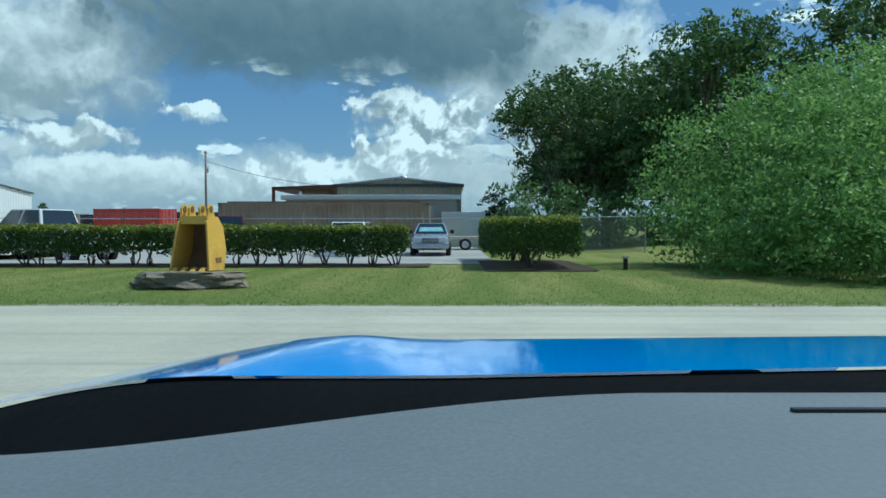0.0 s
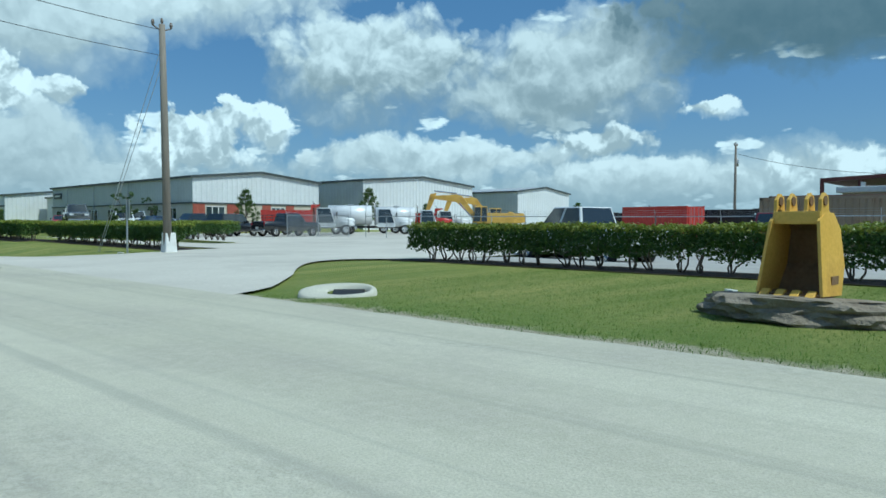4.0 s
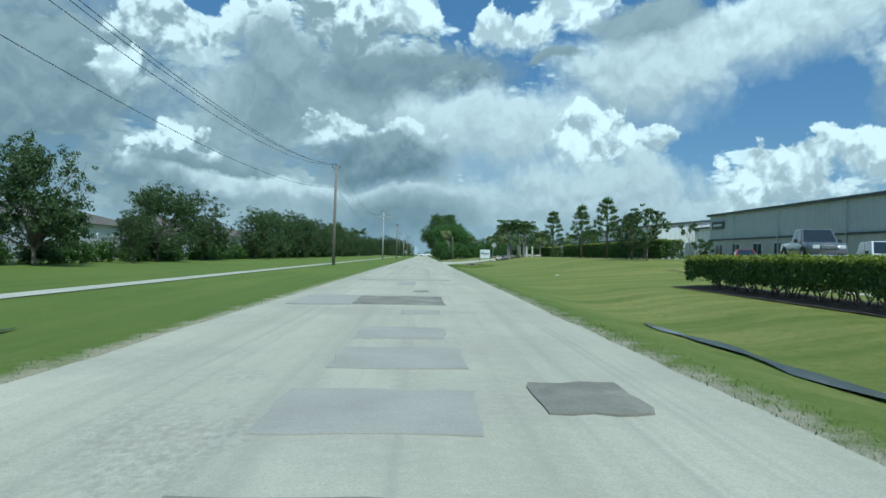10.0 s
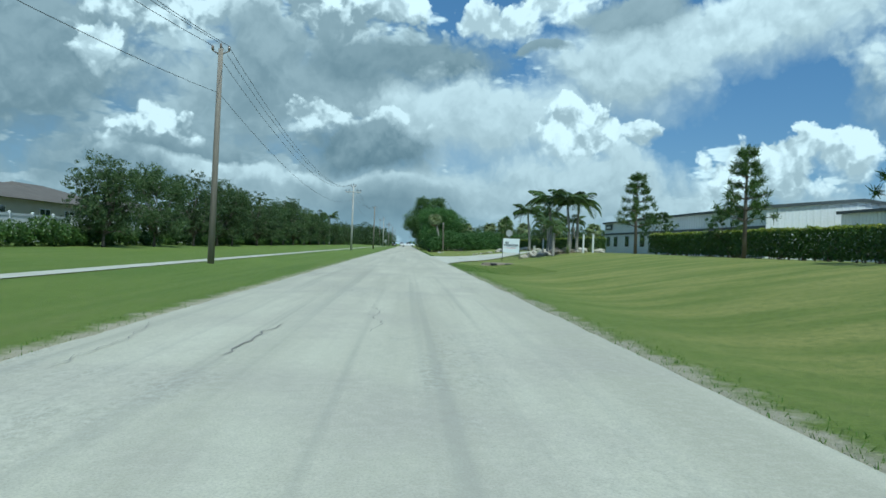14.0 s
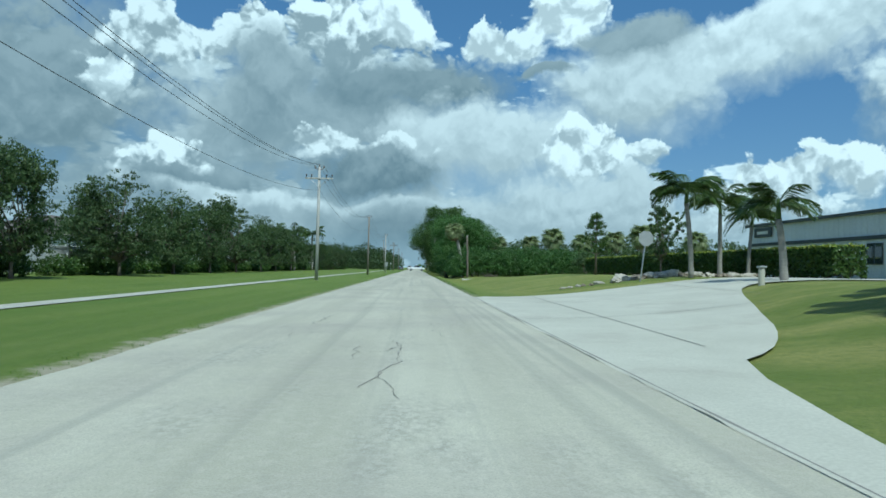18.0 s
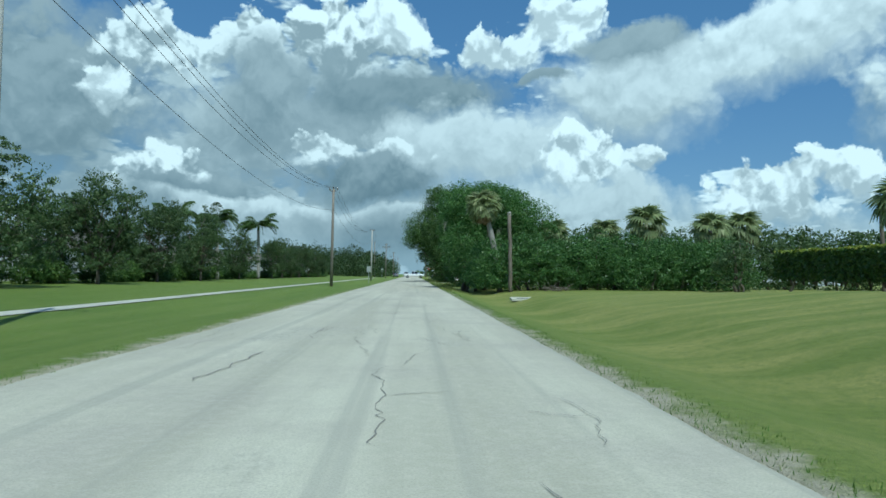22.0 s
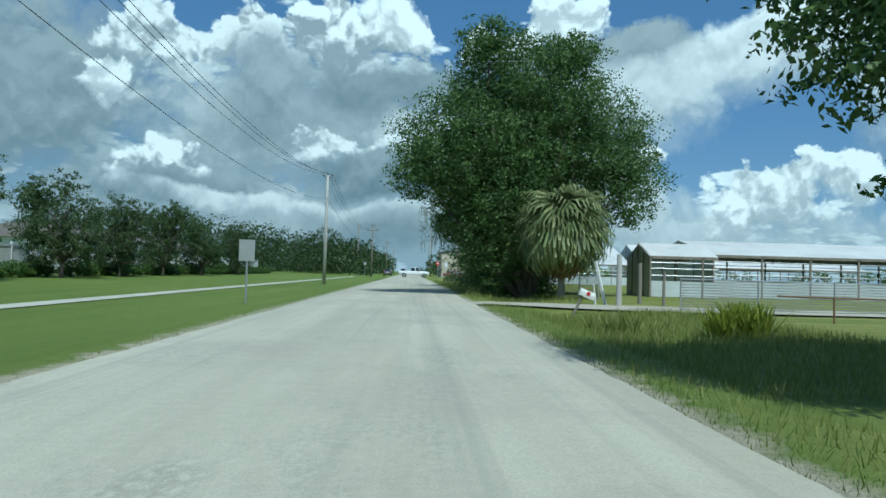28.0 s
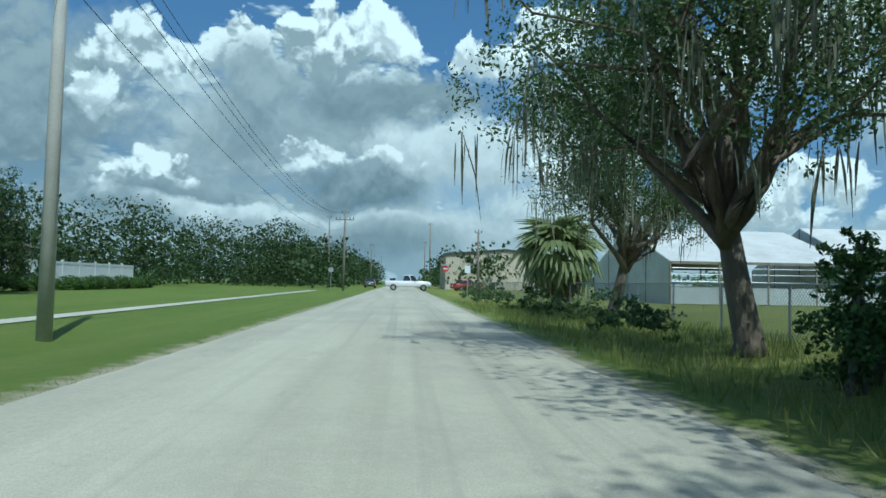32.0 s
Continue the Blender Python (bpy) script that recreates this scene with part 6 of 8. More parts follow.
def container(label, m, length, mat, high=2.6):
    """A shipping container with corrugated sides; it lies along y, its near side at x = 0."""
    t = thing("shipping_container", label, "shipping container", m=m)
    part("core", block(0.04, 2.38, 0.05, length - 0.05, 0.05, high - 0.05), mat, t)
    for x, nx in ((0.0, -1), (2.44, 1)):
        bm = bmesh.new()
        ribs_along(bm, (x + 0.03 * -nx * -1 * 0, 0.1, 0), (x, length - 0.1, 0), 0.15, high - 0.12, 0.28, 0.036, (nx * -1, 0, 0))
        part("side_panel", bm, mat, t)
    for z in (0.0, high - 0.12):
        for x in (0.0, 2.34):
            part("rail", block(x - 0.02, x + 0.12, 0, length, z, z + 0.14), mat, t)
    for y in (0, length - 0.14):
        for x in (-0.02, 2.34):
            part("corner_post", block(x, x + 0.14, y, y + 0.14, 0, high), mat, t)
    for y in (0.0,):
        for k in (0, 1):
            part("door_leaf", block(0.16 + k * 1.08, 1.2 + k * 1.08, -0.04, 0.02, 0.14, high - 0.14), mat, t)
            for q in (0.3, 0.75):
                bm = bmesh.new()
                tube(bm, [(0.16 + k * 1.08 + q, -0.07, 0.1), (0.16 + k * 1.08 + q, -0.07, high - 0.1)], 0.02, 6)
                part("lock_bar", bm, STEEL, t)
    return t


c1 = container("long tan corrugated shipping container with rusty marks", Matrix.Translation((33.8, -1.5, -0.22)), 12.4, CORRUGATED_TAN, 2.68)
part("hatch", block(-0.03, 0.0, 9.0, 9.55, 1.0, 1.3), TRIM, c1)
part("placard", block(-0.035, 0.0, 8.3, 8.85, 1.0, 1.3), WHITE_PAINT, c1)
c4 = container("second tan container with a rusty roof edge", Matrix.Translation((37.0, -0.8, -0.2)), 12.2, surface("rusty_container_paint", (0.33, 0.17, 0.12), (0.42, 0.27, 0.2), 0.8, scale=1, fine=12), 2.85)
container("bright red shipping container in the yard", Matrix.Translation((52.3, 22.3, 0.0)) @ Matrix.Rotation(-0.2, 4, "Z"), 6.6, RED_PAINT)
container("small tan container in the yard", Matrix.Translation((66.0, 37.0, 0.0)), 4.2, CORRUGATED_TAN, 2.4)

# houses past the white fence
def house(x, y, seed, roof):
    rnd = random.Random(seed)
    t = thing("house", "single-storey pale stucco house with a hipped roof", "house", "houses past the fence", m=Matrix.Translation((x, y, height(x, y))))
    a, b, h = 6.5, 7.5, 2.7
    part("wall", block(-a, a, -b, b, -0.2, h), BEIGE if seed % 2 else VINYL, t)
    bm = bmesh.new()
    e = 0.5
    vs = [bm.verts.new(v) for v in ((-a - e, -b - e, h), (a + e, -b - e, h), (a + e, b + e, h), (-a - e, b + e, h), (0, -b + 5, h + 2.0), (0, b - 5, h + 2.0))]
    for f in ((0, 1, 4), (1, 2, 5, 4), (2, 3, 5), (3, 0, 4, 5), (3, 2, 1, 0)):
        bm.faces.new([vs[i] for i in f])
    part("roof", bm, roof, t)
    for yy in (-5, 0.5, 4):
        window(t, "x", yy, yy + 1.4, 1.0, 2.2, a, 1, 1)
    return t


for i, y in enumerate((48, 70, 92, 114, 127, 150, 172, 198, 226, 252, 283, 306)):
    house(-31.5 - (i % 3), y, i, TILE_ROOF)

# white vinyl fence
fence = thing("vinyl_fence", "white vinyl privacy fence behind trees and bushes", "fence")
panel_bm = bmesh.new()
# one fluted sheet between two rails: boards stand proud of narrow grooves
prof = [(-0.04, 0.06)]
for k in range(13):
    a = 0.07 + k * 0.174
    prof += [(0.012, a), (0.03, a + 0.012), (0.03, a + 0.15), (0.012, a + 0.162)]
prof += [(-0.04, 2.34)]
ring = []
for z, x1 in ((0.1, 0.05), (0.24, 0.05), (0.24, 0.0), (1.6, 0.0), (1.6, 0.05), (1.75, 0.05)):
    ring.append([panel_bm.verts.new((x if x < 0 else (x1 or x), yy, z)) for x, yy in prof])
for a, b in zip(ring, ring[1:]):
    for k in range(len(prof)):
        panel_bm.faces.new((a[k], a[(k + 1) % len(prof)], b[(k + 1) % len(prof)], b[k]))
panel_bm.faces.new(ring[-1])
panel_bm.faces.new(ring[0][::-1])
bmesh.ops.recalc_face_normals(panel_bm, faces=panel_bm.faces)
panel_me = bpy.data.meshes.new("fence_panel")
panel_bm.to_mesh(panel_me)
panel_bm.free()
panel_me.materials.append(VINYL)
post_bm = block(-0.065, 0.065, -0.065, 0.065, -0.1, 1.82)
box(post_bm, -0.085, 0.085, -0.085, 0.085, 1.82, 1.87, 0, (0.3, 0.3))
post_me = bpy.data.meshes.new("post")
post_bm.to_mesh(post_me)
post_bm.free()
post_me.materials.append(VINYL)
y = 26.0
while y < 318:
    z = height(-21.8, y) + 0.0
    link("fence_panel", panel_me, fence, m=Matrix.Translation((-21.8, y, z)))
    link("post", post_me, fence, m=Matrix.Translation((-21.8, y, z)))
    y += 2.4


# chain-link fences
def mesh_material():
    m, nt, p = nodes_of("wire_mesh")
    p.inputs["Base Color"].default_value = (0.32, 0.33, 0.33, 1)
    p.inputs["Metallic"].default_value, p.inputs["Roughness"].default_value = 0.7, 0.5
    tc = nt.nodes.new("ShaderNodeTexCoord")
    tot = None
    for s in (1, -1):
        mp = nt.nodes.new("ShaderNodeMapping")
        mp.inputs["Rotation"].default_value = (radians(45 * s), 0, radians(45 * s))
        nt.links.new(tc.outputs["Object"], mp.inputs[0])
        sp = nt.nodes.new("ShaderNodeTexWave")
        sp.bands_direction = "Z"
        sp.inputs["Scale"].default_value = 4.5
        nt.links.new(mp.outputs[0], sp.inputs[0])
        r = nrange(nt, sp.outputs["Fac"], 0.86, 0.94)
        if tot is None:
            tot = r
        else:
            mx = nt.nodes.new("ShaderNodeMath")
            mx.operation, mx.use_clamp = "ADD", True
            nt.links.new(tot, mx.inputs[0])
            nt.links.new(r, mx.inputs[1])
            tot = mx.outputs[0]
    nt.links.new(tot, p.inputs["Alpha"])
    return m


MESH = mesh_material()


def wire_fence(label, pts, high, barbed=True, step=3.0, mesh=True):
    t = thing("chain_link_fence", label, "fence")
    for (xa, ya), (xb, yb) in zip(pts, pts[1:]):
        a, b = Vector((xa, ya, height(xa, ya))), Vector((xb, yb, height(xb, yb)))
        n = max(1, round((b - a).length / step))
        for i in range(n + 1):
            q = a.lerp(b, i / n)
            bm = bmesh.new()
            tube(bm, [(q.x, q.y, q.z - 0.2), (q.x, q.y, q.z + high + 0.02)], 0.03, 7)
            if barbed:
                tube(bm, [(q.x, q.y, q.z + high), (q.x - 0.12, q.y, q.z + high + 0.32)], 0.015, 5)
            part("post", bm, STEEL, t)
        bm = bmesh.new()
        tube(bm, [a + Vector((0, 0, high)), b + Vector((0, 0, high))], 0.024, 7)
        part("top_rail", bm, STEEL, t)
        if barbed:
            for k in range(3):
                bm = bmesh.new()
                tube(bm, [a + Vector((-0.04 * (k + 1), 0, high + 0.1 * (k + 1))), b + Vector((-0.04 * (k + 1), 0, high + 0.1 * (k + 1)))], 0.005, 4)
                part("barbed_wire", bm, STEEL, t)
        if mesh:
            bm = bmesh.new()
            vs = [bm.verts.new(v) for v in (a + Vector((0, 0, 0.05)), b + Vector((0, 0, 0.05)), b + Vector((0, 0, high)), a + Vector((0, 0, high)))]
            bm.faces.new(vs)
            part("wire_mesh", bm, MESH, t)
    return t


wire_fence("galvanised chain-link fence with barbed wire", [(26.0, -12.0), (26.0, -5.0)], 1.75)
wire_fence("galvanised chain-link fence before the container", [(29.0, -4.5), (28.5, 14.0), (33.0, 40.0)], 1.8, mesh=False)
wire_fence("chain-link fence round the yard gate", [(29.5, 45.5), (33.3, 42.4)], 1.9)
wire_fence("low chain-link fence before a nursery", [(9.4, 247.5), (8.6, 262.0), (8.2, 300.0), (8.0, 336)], 1.2, False)
wire_fence("low chain-link fence beside a gate", [(10.3, 240.2), (30.0, 240.6)], 1.15, False)

# ---- vehicles ----
def paint(name, c, rough=0.25, metal=0.0):
    return surface(name, c, tuple(v * 1.08 for v in c), rough, metal, scale=1.5, fine=60, bump=0.0, coat=0.8)


RUBBER = surface("black_rubber", (0.018, 0.018, 0.018), (0.03, 0.03, 0.03), 0.85, scale=5, fine=40, bump=0.2)
CHROME = surface("bright_metal", (0.6, 0.6, 0.6), (0.68, 0.68, 0.68), 0.2, 0.9, scale=5, fine=40, bump=0)
LAMP_CLEAR = glassy("clear_lamp", (0.55, 0.57, 0.58), 0.08)
LAMP_RED = glassy("red_lamp", (0.35, 0.01, 0.01), 0.1)
CAR_GLASS = glassy("dark_car_glass", (0.02, 0.026, 0.03), 0.02)
BLACK_TRIM = surface("black_trim", (0.010, 0.010, 0.011), (0.018, 0.018, 0.019), 0.5, scale=5, fine=50, bump=0.1)
SILVER = paint("silver_car_paint", (0.42, 0.45, 0.48), 0.25, 0.5)
BLACK_CAR = paint("black_car_paint", (0.012, 0.013, 0.016))
WHITE_CAR = paint("white_car_paint", (0.72, 0.73, 0.73))
BLUE_DARK = paint("dark_blue_car_paint", (0.015, 0.03, 0.09))
MAROON = paint("maroon_car_paint", (0.14, 0.012, 0.014))
GREY_TRUCK = paint("grey_truck_paint", (0.10, 0.11, 0.115))
RED_TRUCK = paint("red_truck_paint", (0.45, 0.03, 0.02))
YELLOW = surface("worn_yellow_paint", (0.70, 0.42, 0.07), (0.78, 0.49, 0.11), 0.5, scale=1.2, fine=22, bump=0.1, dirt=(0.42, 0.22, 0.04))


def wheel(t, x, y, r, w, rim_mat=None):
    """A tyre with its rim, axle along y."""
    bm = bmesh.new()
    prof = [(r * 0.62, -w / 2), (r * 0.93, -w / 2), (r, -w * 0.36), (r, w * 0.36), (r * 0.93, w / 2), (r * 0.62, w / 2)]
    n = 20
    rings = [[bm.verts.new((x + math.cos(2 * math.pi * k / n) * q, y + d, r + math.sin(2 * math.pi * k / n) * q)) for q, d in prof] for k in range(n)]
    for k in range(n):
        a, b = rings[k], rings[(k + 1) % n]
        for i in range(len(prof) - 1):
            bm.faces.new((a[i], a[i + 1], b[i + 1], b[i]))
    wh = part("wheel", bm, RUBBER, t, "", True)
    s = 1 if y > 0 else -1
    bm = bmesh.new()
    tube(bm, [(x, y - s * w * 0.2, r), (x, y + s * w * 0.38, r)], [r * 0.62, r * 0.6], 16)
    tube(bm, [(x, y + s * w * 0.36, r), (x, y + s * w * 0.46, r)], [r * 0.2, r * 0.16], 10)
    for k in range(5):
        a = 2 * math.pi * k / 5
        tube(bm, [(x + math.cos(a) * r * 0.15, y + s * w * 0.42, r + math.sin(a) * r * 0.15), (x + math.cos(a) * r * 0.56, y + s * w * 0.42, r + math.sin(a) * r * 0.56)], r * 0.07, 6)
    part("rim", bm, rim_mat or CHROME, wh)
    return wh


def loft_body(stations, n=5):
    """Rounded cross-sections (x, bottom, top, half width) joined along the car."""
    bm = bmesh.new()
    rings = []
    for x, zb, zt, w in stations:
        h = zt - zb
        side = [(0.86, 0.0), (0.98, 0.16), (1.0, 0.45), (0.985, 0.72), (0.93, 0.92), (0.84, 1.0)]
        pts = [(x, w * a, zb + h * b) for a, b in side] + [(x, 0, zt + 0.015)] + [(x, -w * a, zb + h * b) for a, b in side[::-1]]
        rings.append([bm.verts.new(p) for p in pts])
    for a, b in zip(rings, rings[1:]):
        for i in range(len(a)):
            bm.faces.new((a[i], a[(i + 1) % len(a)], b[(i + 1) % len(a)], b[i]))
    bm.faces.new(rings[0][::-1])
    bm.faces.new(rings[-1])
    bmesh.ops.recalc_face_normals(bm, faces=bm.faces)
    return bm


def pane_on(parent, corners, out, name="window_pane", mat=None):
    """A glass pane a little proud of a face, drawn in from its corners."""
    c = sum((Vector(p) for p in corners), Vector()) / len(corners)
    q = [c + (Vector(p) - c) * 0.88 + Vector(out) * 0.012 for p in corners]
    bm = bmesh.new()
    a = [bm.verts.new(p) for p in q]
    b = [bm.verts.new(p - Vector(out) * 0.02) for p in q]
    fs = [bm.faces.new(a), bm.faces.new(b[::-1])] + [bm.faces.new((a[i], b[i], b[(i + 1) % len(a)], a[(i + 1) % len(a)])) for i in range(len(a))]
    bmesh.ops.recalc_face_normals(bm, faces=fs)
    return part(name, bm, mat or CAR_GLASS, parent)


def cabin(t, mat, xs, zb, zt, wb, wt, split=(0.52,)):
    """A glazed cab; xs: rear foot, rear top, front top, front foot."""
    xr, xrt, xft, xf = xs
    bm = bmesh.new()
    foot = [(xr, -wb, zb), (xf, -wb, zb), (xf, wb, zb), (xr, wb, zb)]
    roof = [(xrt, -wt, zt), (xft, -wt, zt), (xft, wt, zt), (xrt, wt, zt)]
    v = [bm.verts.new(p) for p in foot + roof]
    fs = [bm.faces.new([v[i] for i in f]) for f in ((4, 5, 6, 7), (0, 1, 5, 4), (1, 2, 6, 5), (2, 3, 7, 6), (3, 0, 4, 7), (3, 2, 1, 0))]
    bmesh.ops.bevel(bm, geom=list({e for f in fs for e in f.edges}), offset=0.05, segments=3, affect="EDGES", profile=0.5)
    cb = part("cab", bm, mat, t)
    pane_on(cb, [foot[1], foot[2], roof[2], roof[1]], (0.7, 0, 0.5), "windscreen")
    pane_on(cb, [foot[3], foot[0], roof[0], roof[3]], (-0.7, 0, 0.4), "rear_window")
    cuts = [0.0, *split, 1.0]
    for s, (i0, i1) in ((-1, (0, 1)), (1, (3, 2))):
        for a, b in zip(cuts, cuts[1:]):
            fa, fb = Vector(foot[i0]).lerp(Vector(foot[i1]), a), Vector(foot[i0]).lerp(Vector(foot[i1]), b)
            ra, rb = Vector(roof[i0]).lerp(Vector(roof[i1]), a), Vector(roof[i0]).lerp(Vector(roof[i1]), b)
            pane_on(cb, [fa, fb, rb, ra], (0, s, 0.1), "side_window")
    return cb


def car(label, category, mat, m, stations, cab, wheels, lights=(0.8, 0.75), width=0.88, group="", tail_x=None, rack=False, bed=None, grille=True):
    t = thing("car" if category == "car" else category.replace(" ", "_"), label, category, group, m=m)
    body = part("body", loft_body(stations), mat, t, "", True)
    cabin(t, mat, *cab)
    r, xs, w = wheels
    for x in xs:
        for s in (-1, 1):
            wheel(t, x, s * (width - 0.08), r, w)
    xf, xr = stations[-1][0], stations[0][0]
    zl, zt = lights
    for s in (-1, 1):
        part("headlight", block(xf - 0.16, xf + 0.015, s * width * 0.62 - 0.16, s * width * 0.62 + 0.16, zl - 0.09, zl + 0.09, 0.03), LAMP_CLEAR, t)
        part("tail_light", block(xr - 0.015, xr + 0.12, s * width * 0.82 - 0.09, s * width * 0.82 + 0.09, zt - 0.14, zt + 0.16, 0.02), LAMP_RED, t)
        part("mirror", block(cab[0][3] - 0.55, cab[0][3] - 0.4, s * (width + 0.08) - 0.09, s * (width + 0.08) + 0.09, cab[1] + 0.03, cab[1] + 0.2, 0.03), BLACK_TRIM, t)
    if grille:
        g = part("grille", block(xf - 0.02, xf + 0.02, -width * 0.4, width * 0.4, zl - 0.14, zl + 0.06, 0.01), BLACK_TRIM, t)
        for k in range(3):
            part("bar", block(xf + 0.015, xf + 0.035, -width * 0.38, width * 0.38, zl - 0.11 + k * 0.06, zl - 0.085 + k * 0.06), CHROME, g)
    part("front_bumper", block(xf - 0.1, xf + 0.07, -width * 0.92, width * 0.92, 0.34, 0.56, 0.05), mat if category == "car" else CHROME, t)
    part("rear_bumper", block(xr - 0.08, xr + 0.08, -width * 0.92, width * 0.92, 0.4, 0.62, 0.05), mat if category == "car" else CHROME, t)
    part("number_plate", block(xr - 0.1, xr - 0.078, -0.16, 0.16, 0.62, 0.78), WHITE_PAINT, t)
    return t


def at(x, y, z, turn):
    return Matrix.Translation((x, y, z)) @ Matrix.Rotation(radians(turn), 4, "Z")


SEDAN = [(-2.25, 0.45, 0.85, 0.70), (-2.1, 0.3, 1.0, 0.80), (-1.3, 0.22, 1.02, 0.87), (0.0, 0.2, 0.95, 0.88), (1.0, 0.22, 0.95, 0.87), (1.9, 0.28, 0.86, 0.82), (2.25, 0.35, 0.72, 0.70)]
SUV = [(-2.4, 0.5, 1.05, 0.82), (-2.25, 0.4, 1.12, 0.92), (-1.2, 0.35, 1.14, 0.96), (0.6, 0.35, 1.12, 0.96), (1.3, 0.36, 1.12, 0.95), (2.2, 0.42, 1.04, 0.92), (2.45, 0.5, 0.9, 0.82)]
PICKUP = [(-2.9, 0.6, 1.2, 0.93), (-2.75, 0.5, 1.24, 0.98), (-1.0, 0.45, 1.24, 1.0), (0.8, 0.45, 1.2, 1.0), (1.4, 0.46, 1.22, 0.98), (2.5, 0.5, 1.16, 0.96), (2.85, 0.58, 1.0, 0.88)]


def sedan(label, mat, m, **k):
    return car(label, "car", mat, m, SEDAN, ((-1.75, -0.95, 0.35, 1.15), 0.93, 1.44, 0.80, 0.60), (0.32, (-1.35, 1.4), 0.22), (0.72, 0.88), 0.86, **k)


def suv(label, mat, m, **k):
    return car(label, "car", mat, m, SUV, ((-2.3, -2.1, 0.35, 1.05), 1.1, 1.85, 0.88, 0.74), (0.39, (-1.5, 1.55), 0.26), (0.92, 1.1), 0.94, **k)


def pickup(label, mat, m, lift=0.0, rack=False, **k):
    mm = m @ Matrix.Translation((0, 0, lift))
    t = car(label, "pickup truck", mat, mm, PICKUP, ((-0.75, -0.55, 0.7, 1.35), 1.18, 1.92, 0.9, 0.74), (0.40 + lift * 0.4, (-1.85, 1.9), 0.28), (0.95, 1.05), 0.97, **k)
    part("load_bed", block(-2.7, -0.9, -0.78, 0.78, 1.2, 1.262), BLACK_TRIM, t, "dark bed liner")
    part("tailgate", block(-2.93, -2.88, -0.8, 0.8, 0.72, 1.2, 0.02), mat, t)
    if rack:
        for s in (-1, 1):
            for z in (1.5, 1.75):
                bm = bmesh.new()
                tube(bm, [(-2.8, s * 0.9, z), (-0.8, s * 0.9, z)], 0.025, 6)
                part("rack_rail", bm, BLACK_TRIM, t)
            for x in (-2.8, -1.8, -0.85):
                bm = bmesh.new()
                tube(bm, [(x, s * 0.9, 1.2), (x, s * 0.9, 1.77)], 0.025, 6)
                part("rack_post", bm, BLACK_TRIM, t)
    return t


def lorry(label, m, cab_mat, hood_mat, load="tank", load_mat=None):
    """A bonneted work truck with a tank or a tipper body; front towards +x."""
    t = thing("work_truck", label, "truck", "trucks in the yard", m=m)
    part("hood", loft_body([(1.2, 0.75, 1.75, 0.95), (2.2, 0.75, 1.68, 0.9), (2.95, 0.8, 1.55, 0.8), (3.1, 0.85, 1.4, 0.72)]), hood_mat, t, "", True)
    cabin(t, cab_mat, (-0.5, -0.45, 0.85, 1.3), 1.05, 2.55, 1.08, 1.0, ())
    part("cab_floor", block(-0.5, 1.3, -1.05, 1.05, 0.7, 1.08, 0.04), cab_mat, t)
    g = part("grille", block(3.08, 3.14, -0.5, 0.5, 0.9, 1.45, 0.02), CHROME, t)
    for k in range(5):
        part("bar", block(3.13, 3.15, -0.46, 0.46, 0.95 + k * 0.1, 0.99 + k * 0.1), BLACK_TRIM, g)
    part("front_bumper", block(3.05, 3.3, -1.15, 1.15, 0.5, 0.82, 0.04), CHROME, t)
    for s in (-1, 1):
        part("headlight", block(3.0, 3.13, s * 0.66 - 0.12, s * 0.66 + 0.12, 1.05, 1.3, 0.02), LAMP_CLEAR, t)
        part("mudguard", loft_body([(1.7, 0.75, 1.25, 0.12), (2.3, 0.95, 1.32, 0.2), (2.95, 0.8, 1.15, 0.12)]), hood_mat, t, "", True).matrix_basis = Matrix.Translation((0, s * 0.98, 0))
        bm = bmesh.new()
        tube(bm, [(1.35, s * 1.1, 1.5), (1.45, s * 1.42, 1.6), (1.45, s * 1.42, 2.2)], 0.02, 5)
        part("mirror_arm", bm, CHROME, t)
        part("mirror", block(1.4, 1.47, s * 1.42 - 0.12, s * 1.42 + 0.12, 1.7, 2.15, 0.02), BLACK_TRIM, t)
        part("frame_rail", block(-5.2, 2.6, s * 0.42 - 0.06, s * 0.42 + 0.06, 0.62, 0.86), BLACK_TRIM, t)
        for x in (2.25, -3.2, -4.5):
            wheel(t, x, s * 0.98, 0.5, 0.3)
    bm = bmesh.new()
    tube(bm, [(-0.7, 0.95, 0.9), (-0.7, 0.95, 3.0), (-0.85, 0.95, 3.15)], 0.07, 8)
    part("exhaust_stack", bm, CHROME, t)
    if load == "tank":
        bm = bmesh.new()
        tube(bm, [(-5.4, 0, 1.9), (-5.3, 0, 1.9), (-1.1, 0, 1.9), (-1.0, 0, 1.9)], [0.7, 0.98, 0.98, 0.7], 20)
        part("tank", bm, load_mat or WHITE_CAR, t, "white cylindrical water tank", True)
        for x in (-4.6, -3.1, -1.6):
            bm = bmesh.new()
            tube(bm, [(x - 0.03, 0, 1.9), (x + 0.03, 0, 1.9)], [1.0, 1.0], 20)
            part("tank_band", bm, STEEL, t)
        part("hatch", block(-3.4, -2.8, -0.3, 0.3, 2.84, 3.0, 0.04), STEEL, t)
    else:
        bm = bmesh.new()
        prism(bm, [(-5.4, 1.0), (-0.9, 1.0), (-0.8, 2.5), (-0.1, 2.72), (-0.1, 2.84), (-0.95, 2.84), (-1.0, 2.3), (-5.5, 2.3)], -1.15, 1.15, "y")
        part("tipper_body", bm, load_mat or RED_TRUCK, t, "red tipper body")
